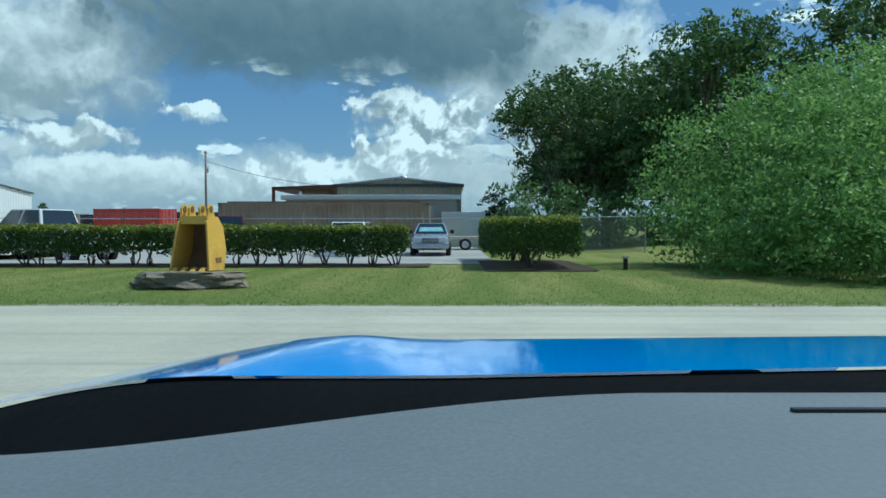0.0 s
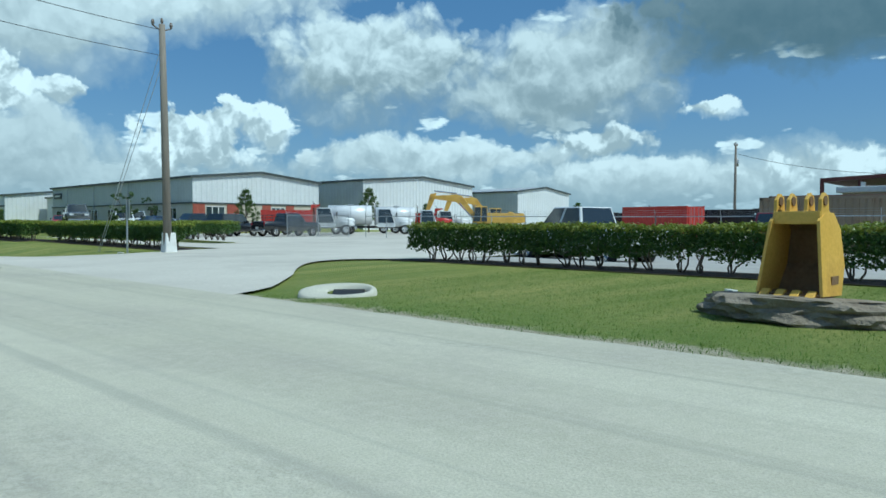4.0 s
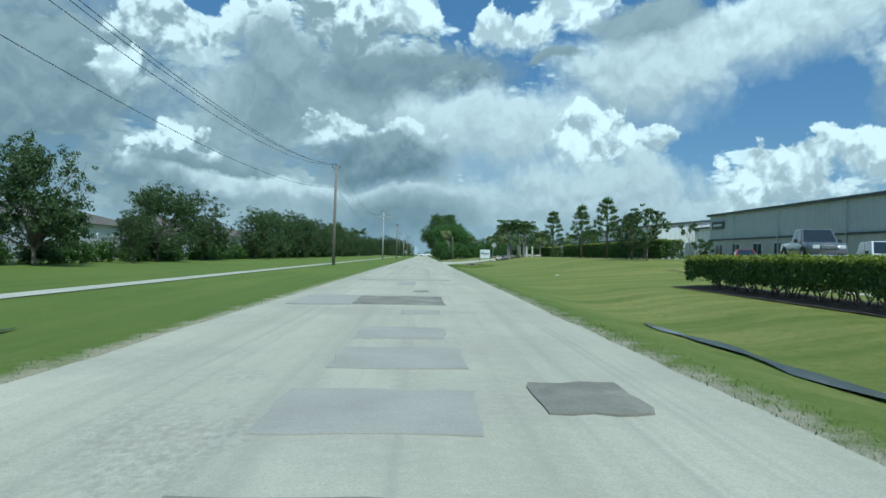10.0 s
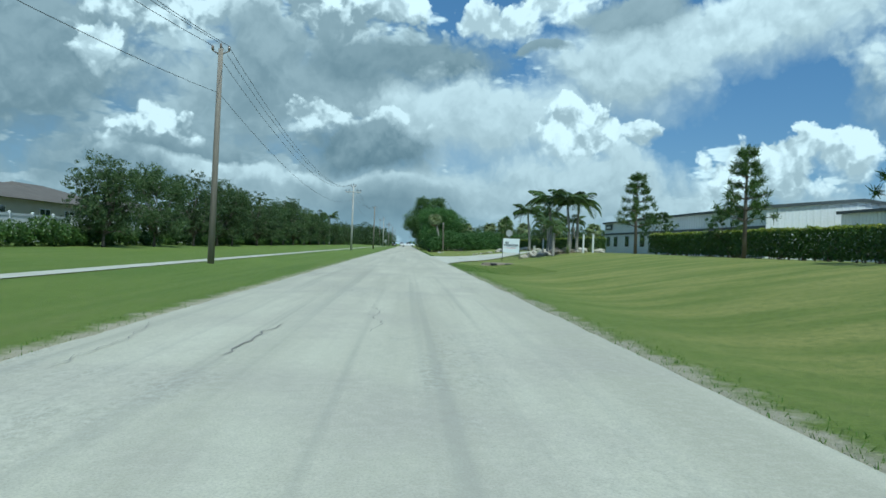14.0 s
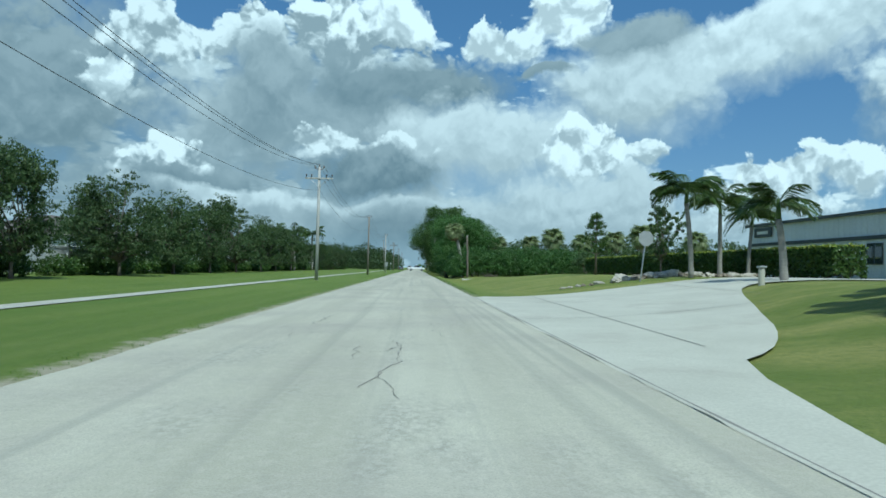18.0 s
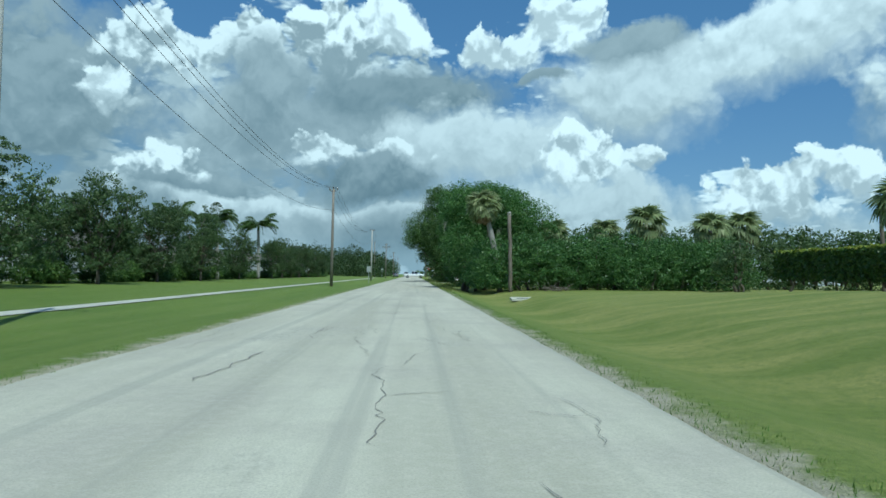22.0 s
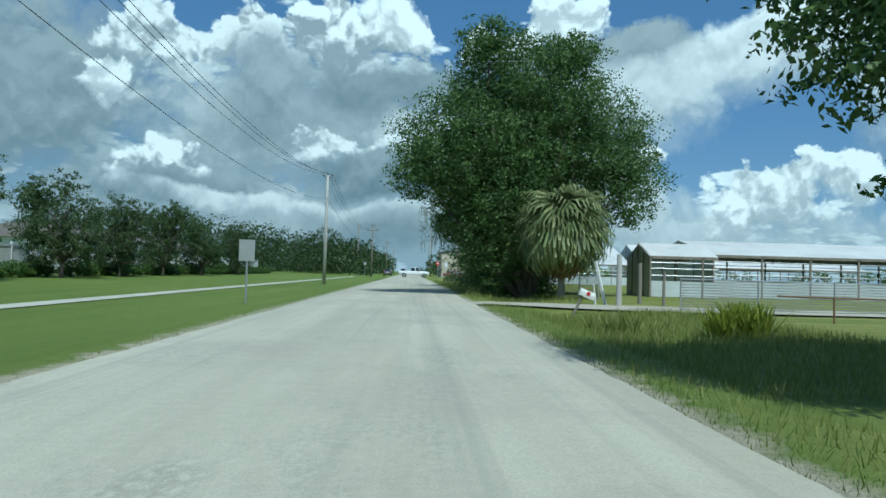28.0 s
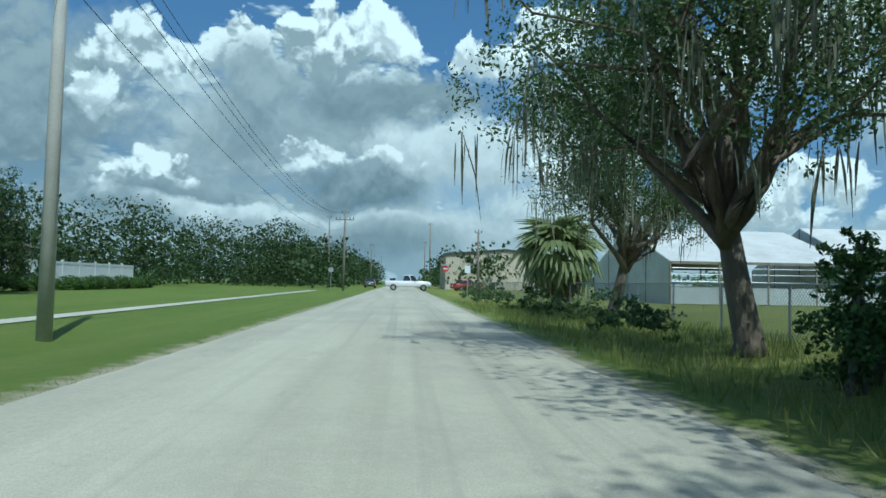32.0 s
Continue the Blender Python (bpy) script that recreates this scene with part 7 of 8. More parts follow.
        for x in (-4.8, -3.7, -2.6, -1.5):
            for s in (-1, 1):
                part("stake", block(x, x + 0.12, s * 1.15 - 0.05, s * 1.15 + 0.05, 1.05, 2.3), load_mat or RED_TRUCK, t)
    return t


def excavator(m):
    t = thing("excavator", "large yellow tracked excavator with a folded boom", "excavator", m=m)
    for s in (-1, 1):
        bm = bmesh.new()
        prism(bm, [(-2.3, 0.45), (-2.0, 0.08), (2.0, 0.08), (2.3, 0.45), (2.05, 0.9), (-2.05, 0.9)], s * 1.3 - 0.35, s * 1.3 + 0.35, "y", bevel=0.05)
        tr = part("track", bm, BLACK_TRIM, t, "black steel track")
        for k in range(16):
            part("track_shoe", block(-2.0 + k * 0.26, -1.82 + k * 0.26, s * 1.3 - 0.37, s * 1.3 + 0.37, 0.88, 0.94), DARK_METAL, tr)
    part("undercarriage", block(-1.3, 1.3, -1.0, 1.0, 0.5, 1.1, 0.05), BLACK_TRIM, t)
    part("house", block(-2.4, 1.3, -1.45, 1.45, 1.1, 2.25, 0.1), YELLOW, t)
    bm = bmesh.new()
    prism(bm, [(-2.9, 1.2), (-2.2, 1.15), (-2.2, 2.4), (-2.7, 2.35), (-2.95, 2.0)], -1.45, 1.45, "y", bevel=0.06)
    cw = part("counterweight", bm, YELLOW, t)
    part("mark", block(-2.98, -2.94, -0.5, 0.5, 1.6, 1.9), BLACK_TRIM, cw)
    cabin(t, YELLOW, (0.1, 0.15, 1.5, 1.75), 1.2, 3.0, 0.5, 0.48, (0.45,)).matrix_basis = Matrix.Translation((0, 0.95, 0))
    bm = bmesh.new()
    prism(bm, [(1.0, 1.5), (1.4, 1.3), (3.6, 3.5), (6.4, 3.9), (6.5, 4.2), (3.5, 4.35), (3.0, 4.2)], -0.3, 0.3, "y", bevel=0.03)
    part("boom", bm, YELLOW, t)
    bm = bmesh.new()
    prism(bm, [(5.9, 4.55), (6.6, 4.4), (7.4, 1.6), (7.2, 1.5), (6.2, 3.6)], -0.22, 0.22, "y", bevel=0.03)
    part("stick", bm, YELLOW, t)
    bm = bmesh.new()
    tube(bm, [(1.6, 0.4, 1.5), (3.3, 0.4, 3.4)], [0.11, 0.08], 8)
    tube(bm, [(1.6, -0.4, 1.5), (3.3, -0.4, 3.4)], [0.11, 0.08], 8)
    part("boom_ram", bm, CHROME, t)
    bm = bmesh.new()
    tube(bm, [(3.6, 0, 4.45), (6.2, 0, 4.75)], [0.1, 0.08], 8)
    part("stick_ram", bm, CHROME, t)
    bm = bmesh.new()
    prism(bm, [(6.9, 1.6), (7.5, 1.6), (7.7, 0.9), (7.2, 0.3), (6.5, 0.2), (6.7, 0.9)], -0.5, 0.5, "y", bevel=0.04)
    part("bucket", bm, DARK_METAL, t)
    part("hand_rail", block(-2.2, 1.0, -1.4, -1.36, 2.6, 2.64), BLACK_TRIM, t)
    return t


z_lot = -0.19
sv = sedan("silver sedan with a sunshade parked behind a hedge", SILVER, at(25.2, -1.95, z_lot, 180))
pane_on(sv, [(0.4, -0.5, 1.38), (0.4, 0.5, 1.38), (1.02, 0.62, 1.03), (1.02, -0.62, 1.03)], (0.8, 0, 1.2), "sunshade", surface("silver_sunshade", (0.25, 0.55, 0.6), (0.45, 0.7, 0.72), 0.4, 0.3, scale=6, fine=10))
suv("white car with only its roof above the hedge", WHITE_CAR, at(24.5, 1.75, -0.75 + 0.2, 180))
suv("maroon sport utility vehicle before a container", MAROON, at(29.5, 9.0, -0.22, 20))
pickup("white pickup truck parked behind the hedge", WHITE_CAR, at(17.8, 11.6, -0.2, 75))
pickup("black pickup truck with a ladder rack by the gate", BLACK_CAR, at(31.0, 47.6, 0.03, 2), rack=True)
suv("black sport utility vehicle with a rear spare wheel", BLACK_CAR, at(27.6, 50.4, 0.03, 20))
pickup("small black pickup truck beside the office", BLACK_CAR, at(27.0, 55.5, 0.03, 185))
pickup("lifted grey old pickup truck with a chrome grille", GREY_TRUCK, at(21.6, 67.5, 0.62, 255), lift=0.28)
suv("white van parked at the office", WHITE_CAR, at(26.6, 69.0, 0.45, 250))
suv("white minivan parked beside the van", WHITE_CAR, at(29.4, 72.5, 0.5, 250))
sedan("dark blue car parked behind hedges", BLUE_DARK, at(20.5, 49.5, 0.2, 200))
sedan("silver car parked behind hedges", SILVER, at(17.8, 42.2, -0.05, 200))
sedan("red car parked by the lawn", paint("red_car_paint", (0.4, 0.02, 0.02)), at(26, 84.5, 0.5, 250))
lorry("white work truck with a red tipper body", at(37.6, 51.5, 0.03, -38), WHITE_CAR, WHITE_CAR, "tipper", RED_TRUCK)
lorry("white tank truck behind the gate", at(44.0, 50.0, 0.03, -42), WHITE_CAR, WHITE_CAR, "tank")
lorry("white and red tank truck in the yard", at(52.0, 51.8, 0.03, -42), WHITE_CAR, RED_TRUCK, "tank")
lorry("white tipper truck behind the excavator", at(57.0, 53.5, 0.03, -45), WHITE_CAR, WHITE_CAR, "tipper", RED_TRUCK)
lorry("far white truck beside the red container", at(70.0, 33.0, 0.03, -60), WHITE_CAR, WHITE_CAR, "tipper", BLACK_CAR)
lorry("far red truck behind the black tank", at(78.0, 24.0, 0.03, -100), RED_TRUCK, RED_TRUCK, "tipper", BLACK_CAR)
excavator(at(58.0, 47.5, 0.03, 128))
excavator(at(66.0, 52.0, 0.03, 140))
pickup("white pickup truck crossing at the junction", WHITE_CAR, at(1.4, 346.5, 0.02, 0))
sedan("far dark car beyond the junction", GREY_TRUCK, at(-4.5, 372, 0.05, 90))
pickup("far white pickup truck down the road", WHITE_CAR, at(-1.5, 420, 0.02, 90))
bx = thing("waste_skip", "black steel waste skip in the yard", "skip", m=at(59.0, 20.6, -0.1, 90))
bm = bmesh.new()
prism(bm, [(-2.6, 0.2), (2.6, 0.2), (3.0, 2.5), (-3.0, 2.5)], -1.2, 1.2, "y", bevel=0.04)
part("body", bm, BLACK_TRIM, bx)
for k in range(6):
    part("rib", block(-2.4 + k * 0.9, -2.28 + k * 0.9, -1.28, 1.28, 0.3, 2.5), BLACK_TRIM, bx)
tr = thing("utility_trailer", "old flat trailer stacked with boards", "trailer", m=at(31.5, -3.6, -0.22, 90))
part("deck", block(-2.2, 2.2, -0.9, 0.9, 0.55, 0.65), BEIGE, tr)
for k in range(4):
    part("board", block(-2.0, 2.1, -0.8 + k * 0.4, -0.45 + k * 0.4, 0.65, 0.75), BEIGE, tr)
for s in (-1, 1):
    wheel(tr, 0.0, s * 0.95, 0.33, 0.2)

# the blue car at the side road's mouth, nose to the road
NOSE = thing("blue_sports_car", "glossy bright blue sports car with a dark dashboard", "car", m=Matrix.Translation((-6.37, -2.92, 0)) @ Matrix.Rotation(radians(-89.2 + 90), 4, "Z"))
BLUE = paint("bright_blue_car_paint", (0.0, 0.31, 0.95), 0.16)
COWL = surface("matt_black_cowl", (0.006, 0.007, 0.008), (0.009, 0.010, 0.011), 0.9, scale=3, fine=60, bump=0)
COWL.node_tree.nodes["Principled BSDF"].inputs["Specular IOR Level"].default_value = 0.05
DASH = surface("dark_grey_dashboard", (0.15, 0.17, 0.185), (0.17, 0.19, 0.205), 0.6, scale=3, fine=120, bump=0.2, dist=0.002)


def rear_z(v):
    return 0.797 + 0.02 * max(v, 0.0) - 0.25 * max(0.0, -0.5 - v) ** 2


def hood_z(d, v):
    """Height of the bonnet d metres ahead of the driver and v to the right: a ridge over the wheel, falling away at the side."""
    side = max(0.0, -0.45 - v)
    fore = 0.776 + 0.008 * max(v, 0.0) + 0.015 * math.exp(-((v + 0.28) / 0.15) ** 2) - 0.15 * side - 0.05 * side ** 2
    k = (d - 1.5) / 0.6
    if k <= 1:
        return rear_z(v) + (fore - rear_z(v)) * k + 0.006 * math.sin(math.pi * k) * math.exp(-((v + 0.3) / 0.3) ** 2)
    return fore - 0.16 * (k - 1) ** 2 - 0.06 * (k - 1)


def dash_z(d, v):
    edge = 0.866 - 0.105 * smoothstep(0.35, -0.85, v)
    return edge + 0.012 * smoothstep(1.1, 0.5, d) - 0.05 * max(0.0, d - 1.06) / 0.08


def car_sheet(d0, d1, v0, v1, nd, nv, zf):
    rows = [[bm2.verts.new((d0 + (d1 - d0) * i / nd, -(v0 + (v1 - v0) * j / nv), zf(d0 + (d1 - d0) * i / nd, v0 + (v1 - v0) * j / nv))) for j in range(nv + 1)] for i in range(nd + 1)]
    for a, b in zip(rows, rows[1:]):
        for j in range(nv):
            bm2.faces.new((a[j], a[j + 1], b[j + 1], b[j]))


bm2 = bmesh.new()
car_sheet(1.5, 3.0, -1.4, 1.6, 34, 70, hood_z)
hood = part("bonnet", bm2, BLUE, NOSE, "glossy blue bonnet", True)
bm2 = bmesh.new()
car_sheet(1.05, 1.515, -1.5, 1.6, 8, 50, lambda d, v: rear_z(v) - 0.010 - 0.10 * smoothstep(1.5, 1.1, d))
part("cowl", bm2, COWL, NOSE, "black cowl below the windscreen", True)
bm2 = bmesh.new()
car_sheet(0.15, 1.14, -1.5, 1.5, 24, 40, dash_z)
dash = part("dashboard", bm2, DASH, NOSE, "matt dark grey dashboard", True)
part("vent_slot", block(0.93, 0.942, -1.35, -0.5, 0.86, 0.8735), BLACK_TRIM, dash)
part("front_body", block(0.2, 2.8, -0.9, 0.8, 0.2, 0.42, 0.08), BLUE, NOSE)
for s in (-0.85, 0.95):
    wheel(NOSE, 2.2, -s, 0.33, 0.24)

# ---- loose things ----
ROCK = surface("weathered_limestone", (0.20, 0.165, 0.12), (0.33, 0.285, 0.22), 0.95, scale=2.0, fine=14, bump=0.9, dist=0.05, dirt=(0.13, 0.11, 0.085))
ROCK_PALE = surface("pale_limestone", (0.44, 0.40, 0.33), (0.56, 0.52, 0.44), 0.95, scale=3.0, fine=16, bump=0.9, dist=0.04, dirt=(0.27, 0.24, 0.19))
RUST = surface("rusty_steel", (0.16, 0.095, 0.045), (0.24, 0.145, 0.07), 0.85, scale=2, fine=18, bump=0.3)
SIGN_WHITE = surface("white_sign_board", (0.70, 0.76, 0.78), (0.75, 0.80, 0.82), 0.5, scale=1, fine=20, bump=0)
SIGN_INK = surface("dark_sign_ink", (0.05, 0.07, 0.09), (0.07, 0.09, 0.11), 0.6, scale=3, fine=20, bump=0)
SIGN_RED = surface("red_sign_face", (0.5, 0.02, 0.02), (0.55, 0.03, 0.03), 0.4, scale=3, fine=20, bump=0)
SIGN_BACK = surface("bare_aluminium_sign", (0.42, 0.43, 0.42), (0.50, 0.51, 0.50), 0.45, 0.5, scale=2, fine=20, bump=0.02)
WATER_MAT, wnt, wp = nodes_of("standing_water")
wp.inputs["Base Color"].default_value = (0.10, 0.105, 0.09, 1)
wp.inputs["Roughness"].default_value = 0.16
SHADE_CLOTH = surface("white_shade_cloth", (0.55, 0.56, 0.55), (0.66, 0.67, 0.66), 0.8, scale=0.6, fine=12, bump=0.2, dirt=(0.42, 0.42, 0.40))
PLASTIC = surface("cloudy_plastic_sheet", (0.50, 0.54, 0.55), (0.62, 0.66, 0.67), 0.35, scale=0.7, fine=10, bump=0.2)


def rock_mesh(name, seed, sx, sy, sz, mat, rough=0.28, sub=3, flat_top=None):
    """A rugged boulder with ledges."""
    bm = bmesh.new()
    bmesh.ops.create_icosphere(bm, subdivisions=sub, radius=1.0)
    for v in bm.verts:
        d = v.co.copy()
        k = 1 + rough * noise.noise(d * 1.6 + Vector((seed * 3.1, 0, 0))) + rough * 0.6 * noise.noise(d * 4.1 + Vector((0, seed * 1.7, 0))) + rough * 0.25 * noise.noise(d * 9 + Vector((0, 0, seed)))
        v.co = Vector((d.x * k * sx, d.y * k * sy, d.z * k * sz))
        if flat_top is not None and v.co.z > flat_top:
            v.co.z = flat_top + (v.co.z - flat_top) * 0.12
    me = bpy.data.meshes.new(name)
    bm.to_mesh(me)
    bm.free()
    me.materials.append(mat)
    return me


slab = link("boulder", rock_mesh("boulder", 2, 0.70, 1.02, 0.30, ROCK, 0.30, 4, 0.13))
slab.matrix_basis = Matrix.Translation((6.1, 1.92, 0.15)) @ Matrix.Rotation(radians(3), 4, "Y")
tagged(slab, "broad layered brown boulder lying on grass", "boulder")

# digger bucket set on the boulder, its mouth to the road
bk = thing("digger_bucket", "yellow steel digger bucket standing on a boulder", "bucket", m=Matrix.Translation((6.15, 1.86, 0.30)) @ Matrix.Diagonal((1, 0.88, 1, 1)) @ Matrix.Rotation(radians(-6), 4, "Z"))
for s in (-1, 1):
    bm = bmesh.new()
    w0, w1 = 0.42, 0.30
    lo = [(-0.18, 0.02), (0.42, 0.0), (0.62, 0.35), (0.60, 0.8), (0.42, 1.0), (0.12, 1.0), (-0.06, 0.9)]
    a = [bm.verts.new((x, s * (w0 + (w1 - w0) * z - 0.02), z)) for x, z in lo]
    b = [bm.verts.new((x, s * (w0 + (w1 - w0) * z + 0.02), z)) for x, z in lo]
    fs = [bm.faces.new(a), bm.faces.new(b[::-1])] + [bm.faces.new((a[i], b[i], b[(i + 1) % len(a)], a[(i + 1) % len(a)])) for i in range(len(a))]
    bmesh.ops.recalc_face_normals(bm, faces=fs)
    side_plate = part("side_plate", bm, YELLOW, bk)
    part("stencil_mark", block(0.12, 0.34, s * 0.418 - 0.012, s * 0.418 + 0.012, 0.14, 0.24), RUST, side_plate, "faded stencil lettering")
bm = bmesh.new()
shell = [(0.40, 0.03), (0.58, 0.36), (0.56, 0.78), (0.40, 0.96), (0.12, 0.98)]
prev = None
for x, z in shell:
    w = 0.42 - 0.12 * z
    row = [bm.verts.new((x, -w, z)), bm.verts.new((x, w, z)), bm.verts.new((x + 0.03, w, z + 0.01)), bm.verts.new((x + 0.03, -w, z + 0.01))]
    if prev:
        for i in range(4):
            bm.faces.new((prev[i], prev[(i + 1) % 4], row[(i + 1) % 4], row[i]))
    prev = row
bmesh.ops.recalc_face_normals(bm, faces=bm.faces)
part("back_shell", bm, RUST, bk, "rust-brown inner shell")
part("floor_plate", block(-0.2, 0.42, -0.41, 0.41, -0.01, 0.035), RUST, bk)
part("top_beam", block(0.0, 0.34, -0.31, 0.31, 0.86, 1.02, 0.02), YELLOW, bk)
for k in range(4):
    yk = -0.3 + 0.2 * k
    bm = bmesh.new()
    prism(bm, [(-0.30, 0.0), (-0.16, -0.02), (-0.1, 0.06), (-0.16, 0.08)], yk - 0.055 + 0.0, yk + 0.055, "y", bevel=0.01)
    part("tooth", bm, YELLOW, bk)
for yk in (-0.29, -0.11, 0.12, 0.29):
    bm = bmesh.new()
    prism(bm, [(0.02, 0.95), (0.3, 0.95), (0.24, 1.2), (0.14, 1.24), (0.04, 1.16)], yk - 0.025, yk + 0.025, "y", bevel=0.008)
    ear = part("lug", bm, YELLOW, bk)
    bm = bmesh.new()
    tube(bm, [(0.13, yk - 0.04, 1.14), (0.13, yk + 0.04, 1.14)], 0.06, 10)
    part("boss", bm, RUST, ear)

# culvert mouth in the lawn
cv = thing("culvert_end", "pale concrete culvert end sunk in the grass", "culvert", m=Matrix.Translation((4.1, 8.0, 0.06)) @ Matrix.Rotation(radians(-45), 4, "Z") @ Matrix.Rotation(radians(13), 4, "X"))
bm = bmesh.new()
rims = []
for long, wide, off, up in ((0.64, 0.40, 0.0, -0.16), (0.62, 0.38, 0.0, 0.02), (0.57, 0.34, 0.0, 0.06), (0.36, 0.22, 0.16, 0.05), (0.33, 0.19, 0.16, -0.03)):
    rims.append([bm.verts.new((off + long * math.cos(2 * math.pi * i / 24), wide * math.copysign(abs(math.sin(2 * math.pi * i / 24)) ** 0.8, math.sin(2 * math.pi * i / 24)), up * (0.75 + 0.35 * math.cos(2 * math.pi * i / 24)))) for i in range(24)])
for lo, hi in zip(rims, rims[1:]):
    for i in range(24):
        bm.faces.new((lo[i], lo[(i + 1) % 24], hi[(i + 1) % 24], hi[i]))
part("flared_collar", bm, CONCRETE, cv, "pale concrete collar", True)
# solid black block in place of a hole: the throat's shade as colour
part("throat", block(-0.08, 0.42, -0.15, 0.15, -0.14, 0.0), BLACK_TRIM, cv, "dark opening")
cv2 = thing("culvert_end", "weathered concrete culvert end in the lawn", "culvert", m=Matrix.Translation((6.4, 108.3, -0.02)))
cv2_me = rock_mesh("headwall", 5, 1.15, 0.55, 0.3, ROCK, 0.2, 3, 0.2)
link("headwall", cv2_me, cv2)
# openings are black blocks on the headwall, their inner shade given by colour
for x in (-0.35, 0.55):
    part("opening", block(x - 0.2, x + 0.2, -0.62, -0.42, 0.0, 0.17, 0.03), BLACK_TRIM, cv2)
cover = thing("culvert_cover", "flat grey concrete cover in the grass", "concrete cover", m=Matrix.Translation((7.1, 187.9, height(7.1, 187.9) - 0.05)) @ Matrix.Rotation(0.1, 4, "X"))
part("slab", block(-0.75, 0.75, -0.4, 0.4, 0.0, 0.12, 0.02), CONCRETE, cover)
# no cut in the slab: a black block paints the slot's shade
part("slot", block(-0.45, 0.15, -0.32, -0.12, 0.1, 0.126), BLACK_TRIM, cover, "dark inlet slot")
hy = thing("survey_marker", "small dark post standing in the grass", "post", m=Matrix.Translation((11.0, -7.3, 0.0)))
part("post", block(-0.05, 0.05, -0.05, 0.05, -0.1, 0.3, 0.02), BLACK_TRIM, hy)
part("cap", block(-0.07, 0.07, -0.07, 0.07, 0.3, 0.36, 0.02), STEEL, hy)

# patches, cracks and joints in the paving
def slab_patch(name, x0, x1, y0, y1, mat, label, seed, z=0.026, skew=0.0):
    rnd = random.Random(seed)
    pts = []
    for (xa, ya), (xb, yb) in (((x0, y0), (x1, y0 + skew)), ((x1, y0 + skew), (x1, y1 + skew)), ((x1, y1 + skew), (x0, y1)), ((x0, y1), (x0, y0))):
        for k in range(5):
            pts.append((xa + (xb - xa) * k / 5 + rnd.uniform(-0.03, 0.03), ya + (yb - ya) * k / 5 + rnd.uniform(-0.05, 0.05)))
    bm = bmesh.new()
    prism(bm, pts, z - 0.02, z, "z")
    ob = part(name, bm, mat, road)
    return tagged(ob, label)


PATCHES = [(-0.75, 1.05, 20.7, 22.5, 0), (-0.62, 0.95, 23.9, 25.5, 0), (-0.55, 0.6, 29.0, 31.4, 0), (-0.45, 1.0, 26.2, 28.4, 1), (1.0, 2.1, 27.6, 29.0, 1), (1.2, 2.4, 19.0, 19.8, 0), (-0.6, 1.0, 32.5, 34.3, 0),
           (-0.5, 1.0, 35.4, 36.8, 1), (-0.35, 1.05, 37.8, 39.3, 1), (1.5, 2.4, 32.6, 33.9, 0), (1.5, 2.3, 36.0, 37.2, 0), (-0.35, 0.9, 40.2, 41.6, 1), (-1.3, 1.1, 46.4, 49.4, 0), (-2.4, -1.0, 46.2, 49.6, 1), (0.3, 0.75, 51.4, 52.2, 0), (-0.35, 0.3, 56.0, 59.0, 1), (-2.2, 1.8, 60.5, 61.6, 1), (0.2, 0.9, 44.0, 44.8, 1)]
for i, (x0, x1, y0, y1, old) in enumerate(PATCHES):
    slab_patch("asphalt_patch", x0, x1, y0, y1, TAR_OLD if old else TAR, "faded grey asphalt patch" if old else "dark grey asphalt patch", i, 0.026 + 0.002 * (i % 3), 0.08 * ((i % 3) - 1))


def crack(name, pts, width, mat, parent, z=0.024):
    bm = bmesh.new()
    prev = None
    for i, (x, y) in enumerate(pts):
        j = min(i + 1, len(pts) - 1)
        dx, dy = pts[j][0] - pts[max(i - 1, 0)][0], pts[j][1] - pts[max(i - 1, 0)][1]
        ln = math.hypot(dx, dy) or 1
        w = width * (0.5 + abs(noise.noise((x * 3, y * 3, 0.5))) * 1.6) * (0.25 if i in (0, len(pts) - 1) else 1)
        row = (bm.verts.new((x - dy / ln * w / 2, y + dx / ln * w / 2, z)), bm.verts.new((x + dy / ln * w / 2, y - dx / ln * w / 2, z)))
        if prev:
            bm.faces.new((prev[0], prev[1], row[1], row[0]))
        prev = row
    return part(name, bm, mat, parent)


cr = random.Random(77)
for y0, y1, n in ((62, 112, 16), (88, 108, 8), (112, 150, 18), (150, 194, 26)):
    for k in range(n):
        x, y = cr.choice((-2.4, -2.3, -1.2, -0.55, 0.25, 0.75, 1.5, 2.2)) + cr.uniform(-0.25, 0.25), cr.uniform(y0, y1)
        ln = cr.uniform(1.2, 4.5)
        pts, cx, drift = [], x, cr.uniform(-0.05, 0.05)
        for i in range(int(ln / 0.16) + 2):
            cx += cr.uniform(-0.07, 0.07) + drift * 0.5
            pts.append((cx, y + 0.16 * i + cr.uniform(-0.05, 0.05)))
        crack("crack", pts, 0.010, CRACK, road)
        if cr.random() < 0.5:
            mx, my = pts[len(pts) // 2]
            sg = cr.choice((-1, 1))
            crack("crack", [(mx + sg * 0.09 * i, my + cr.uniform(-0.05, 0.05) + 0.03 * i) for i in range(cr.randint(4, 10))], 0.011, CRACK, road)
for y in (72, 97, 102, 121, 158, 171):
    crack("crack", [(-1.2 + 0.01 * i + noise.noise((y, i * 0.5, 0)) * 0.16, y + 0.2 * i) for i in range(14)], 0.028, CRACK, road)
edge_joint = crack("edge_joint", [(ROAD_R + 0.03, 110 + 0.6 * i) for i in range(44)], 0.035, CRACK, road, 0.03)
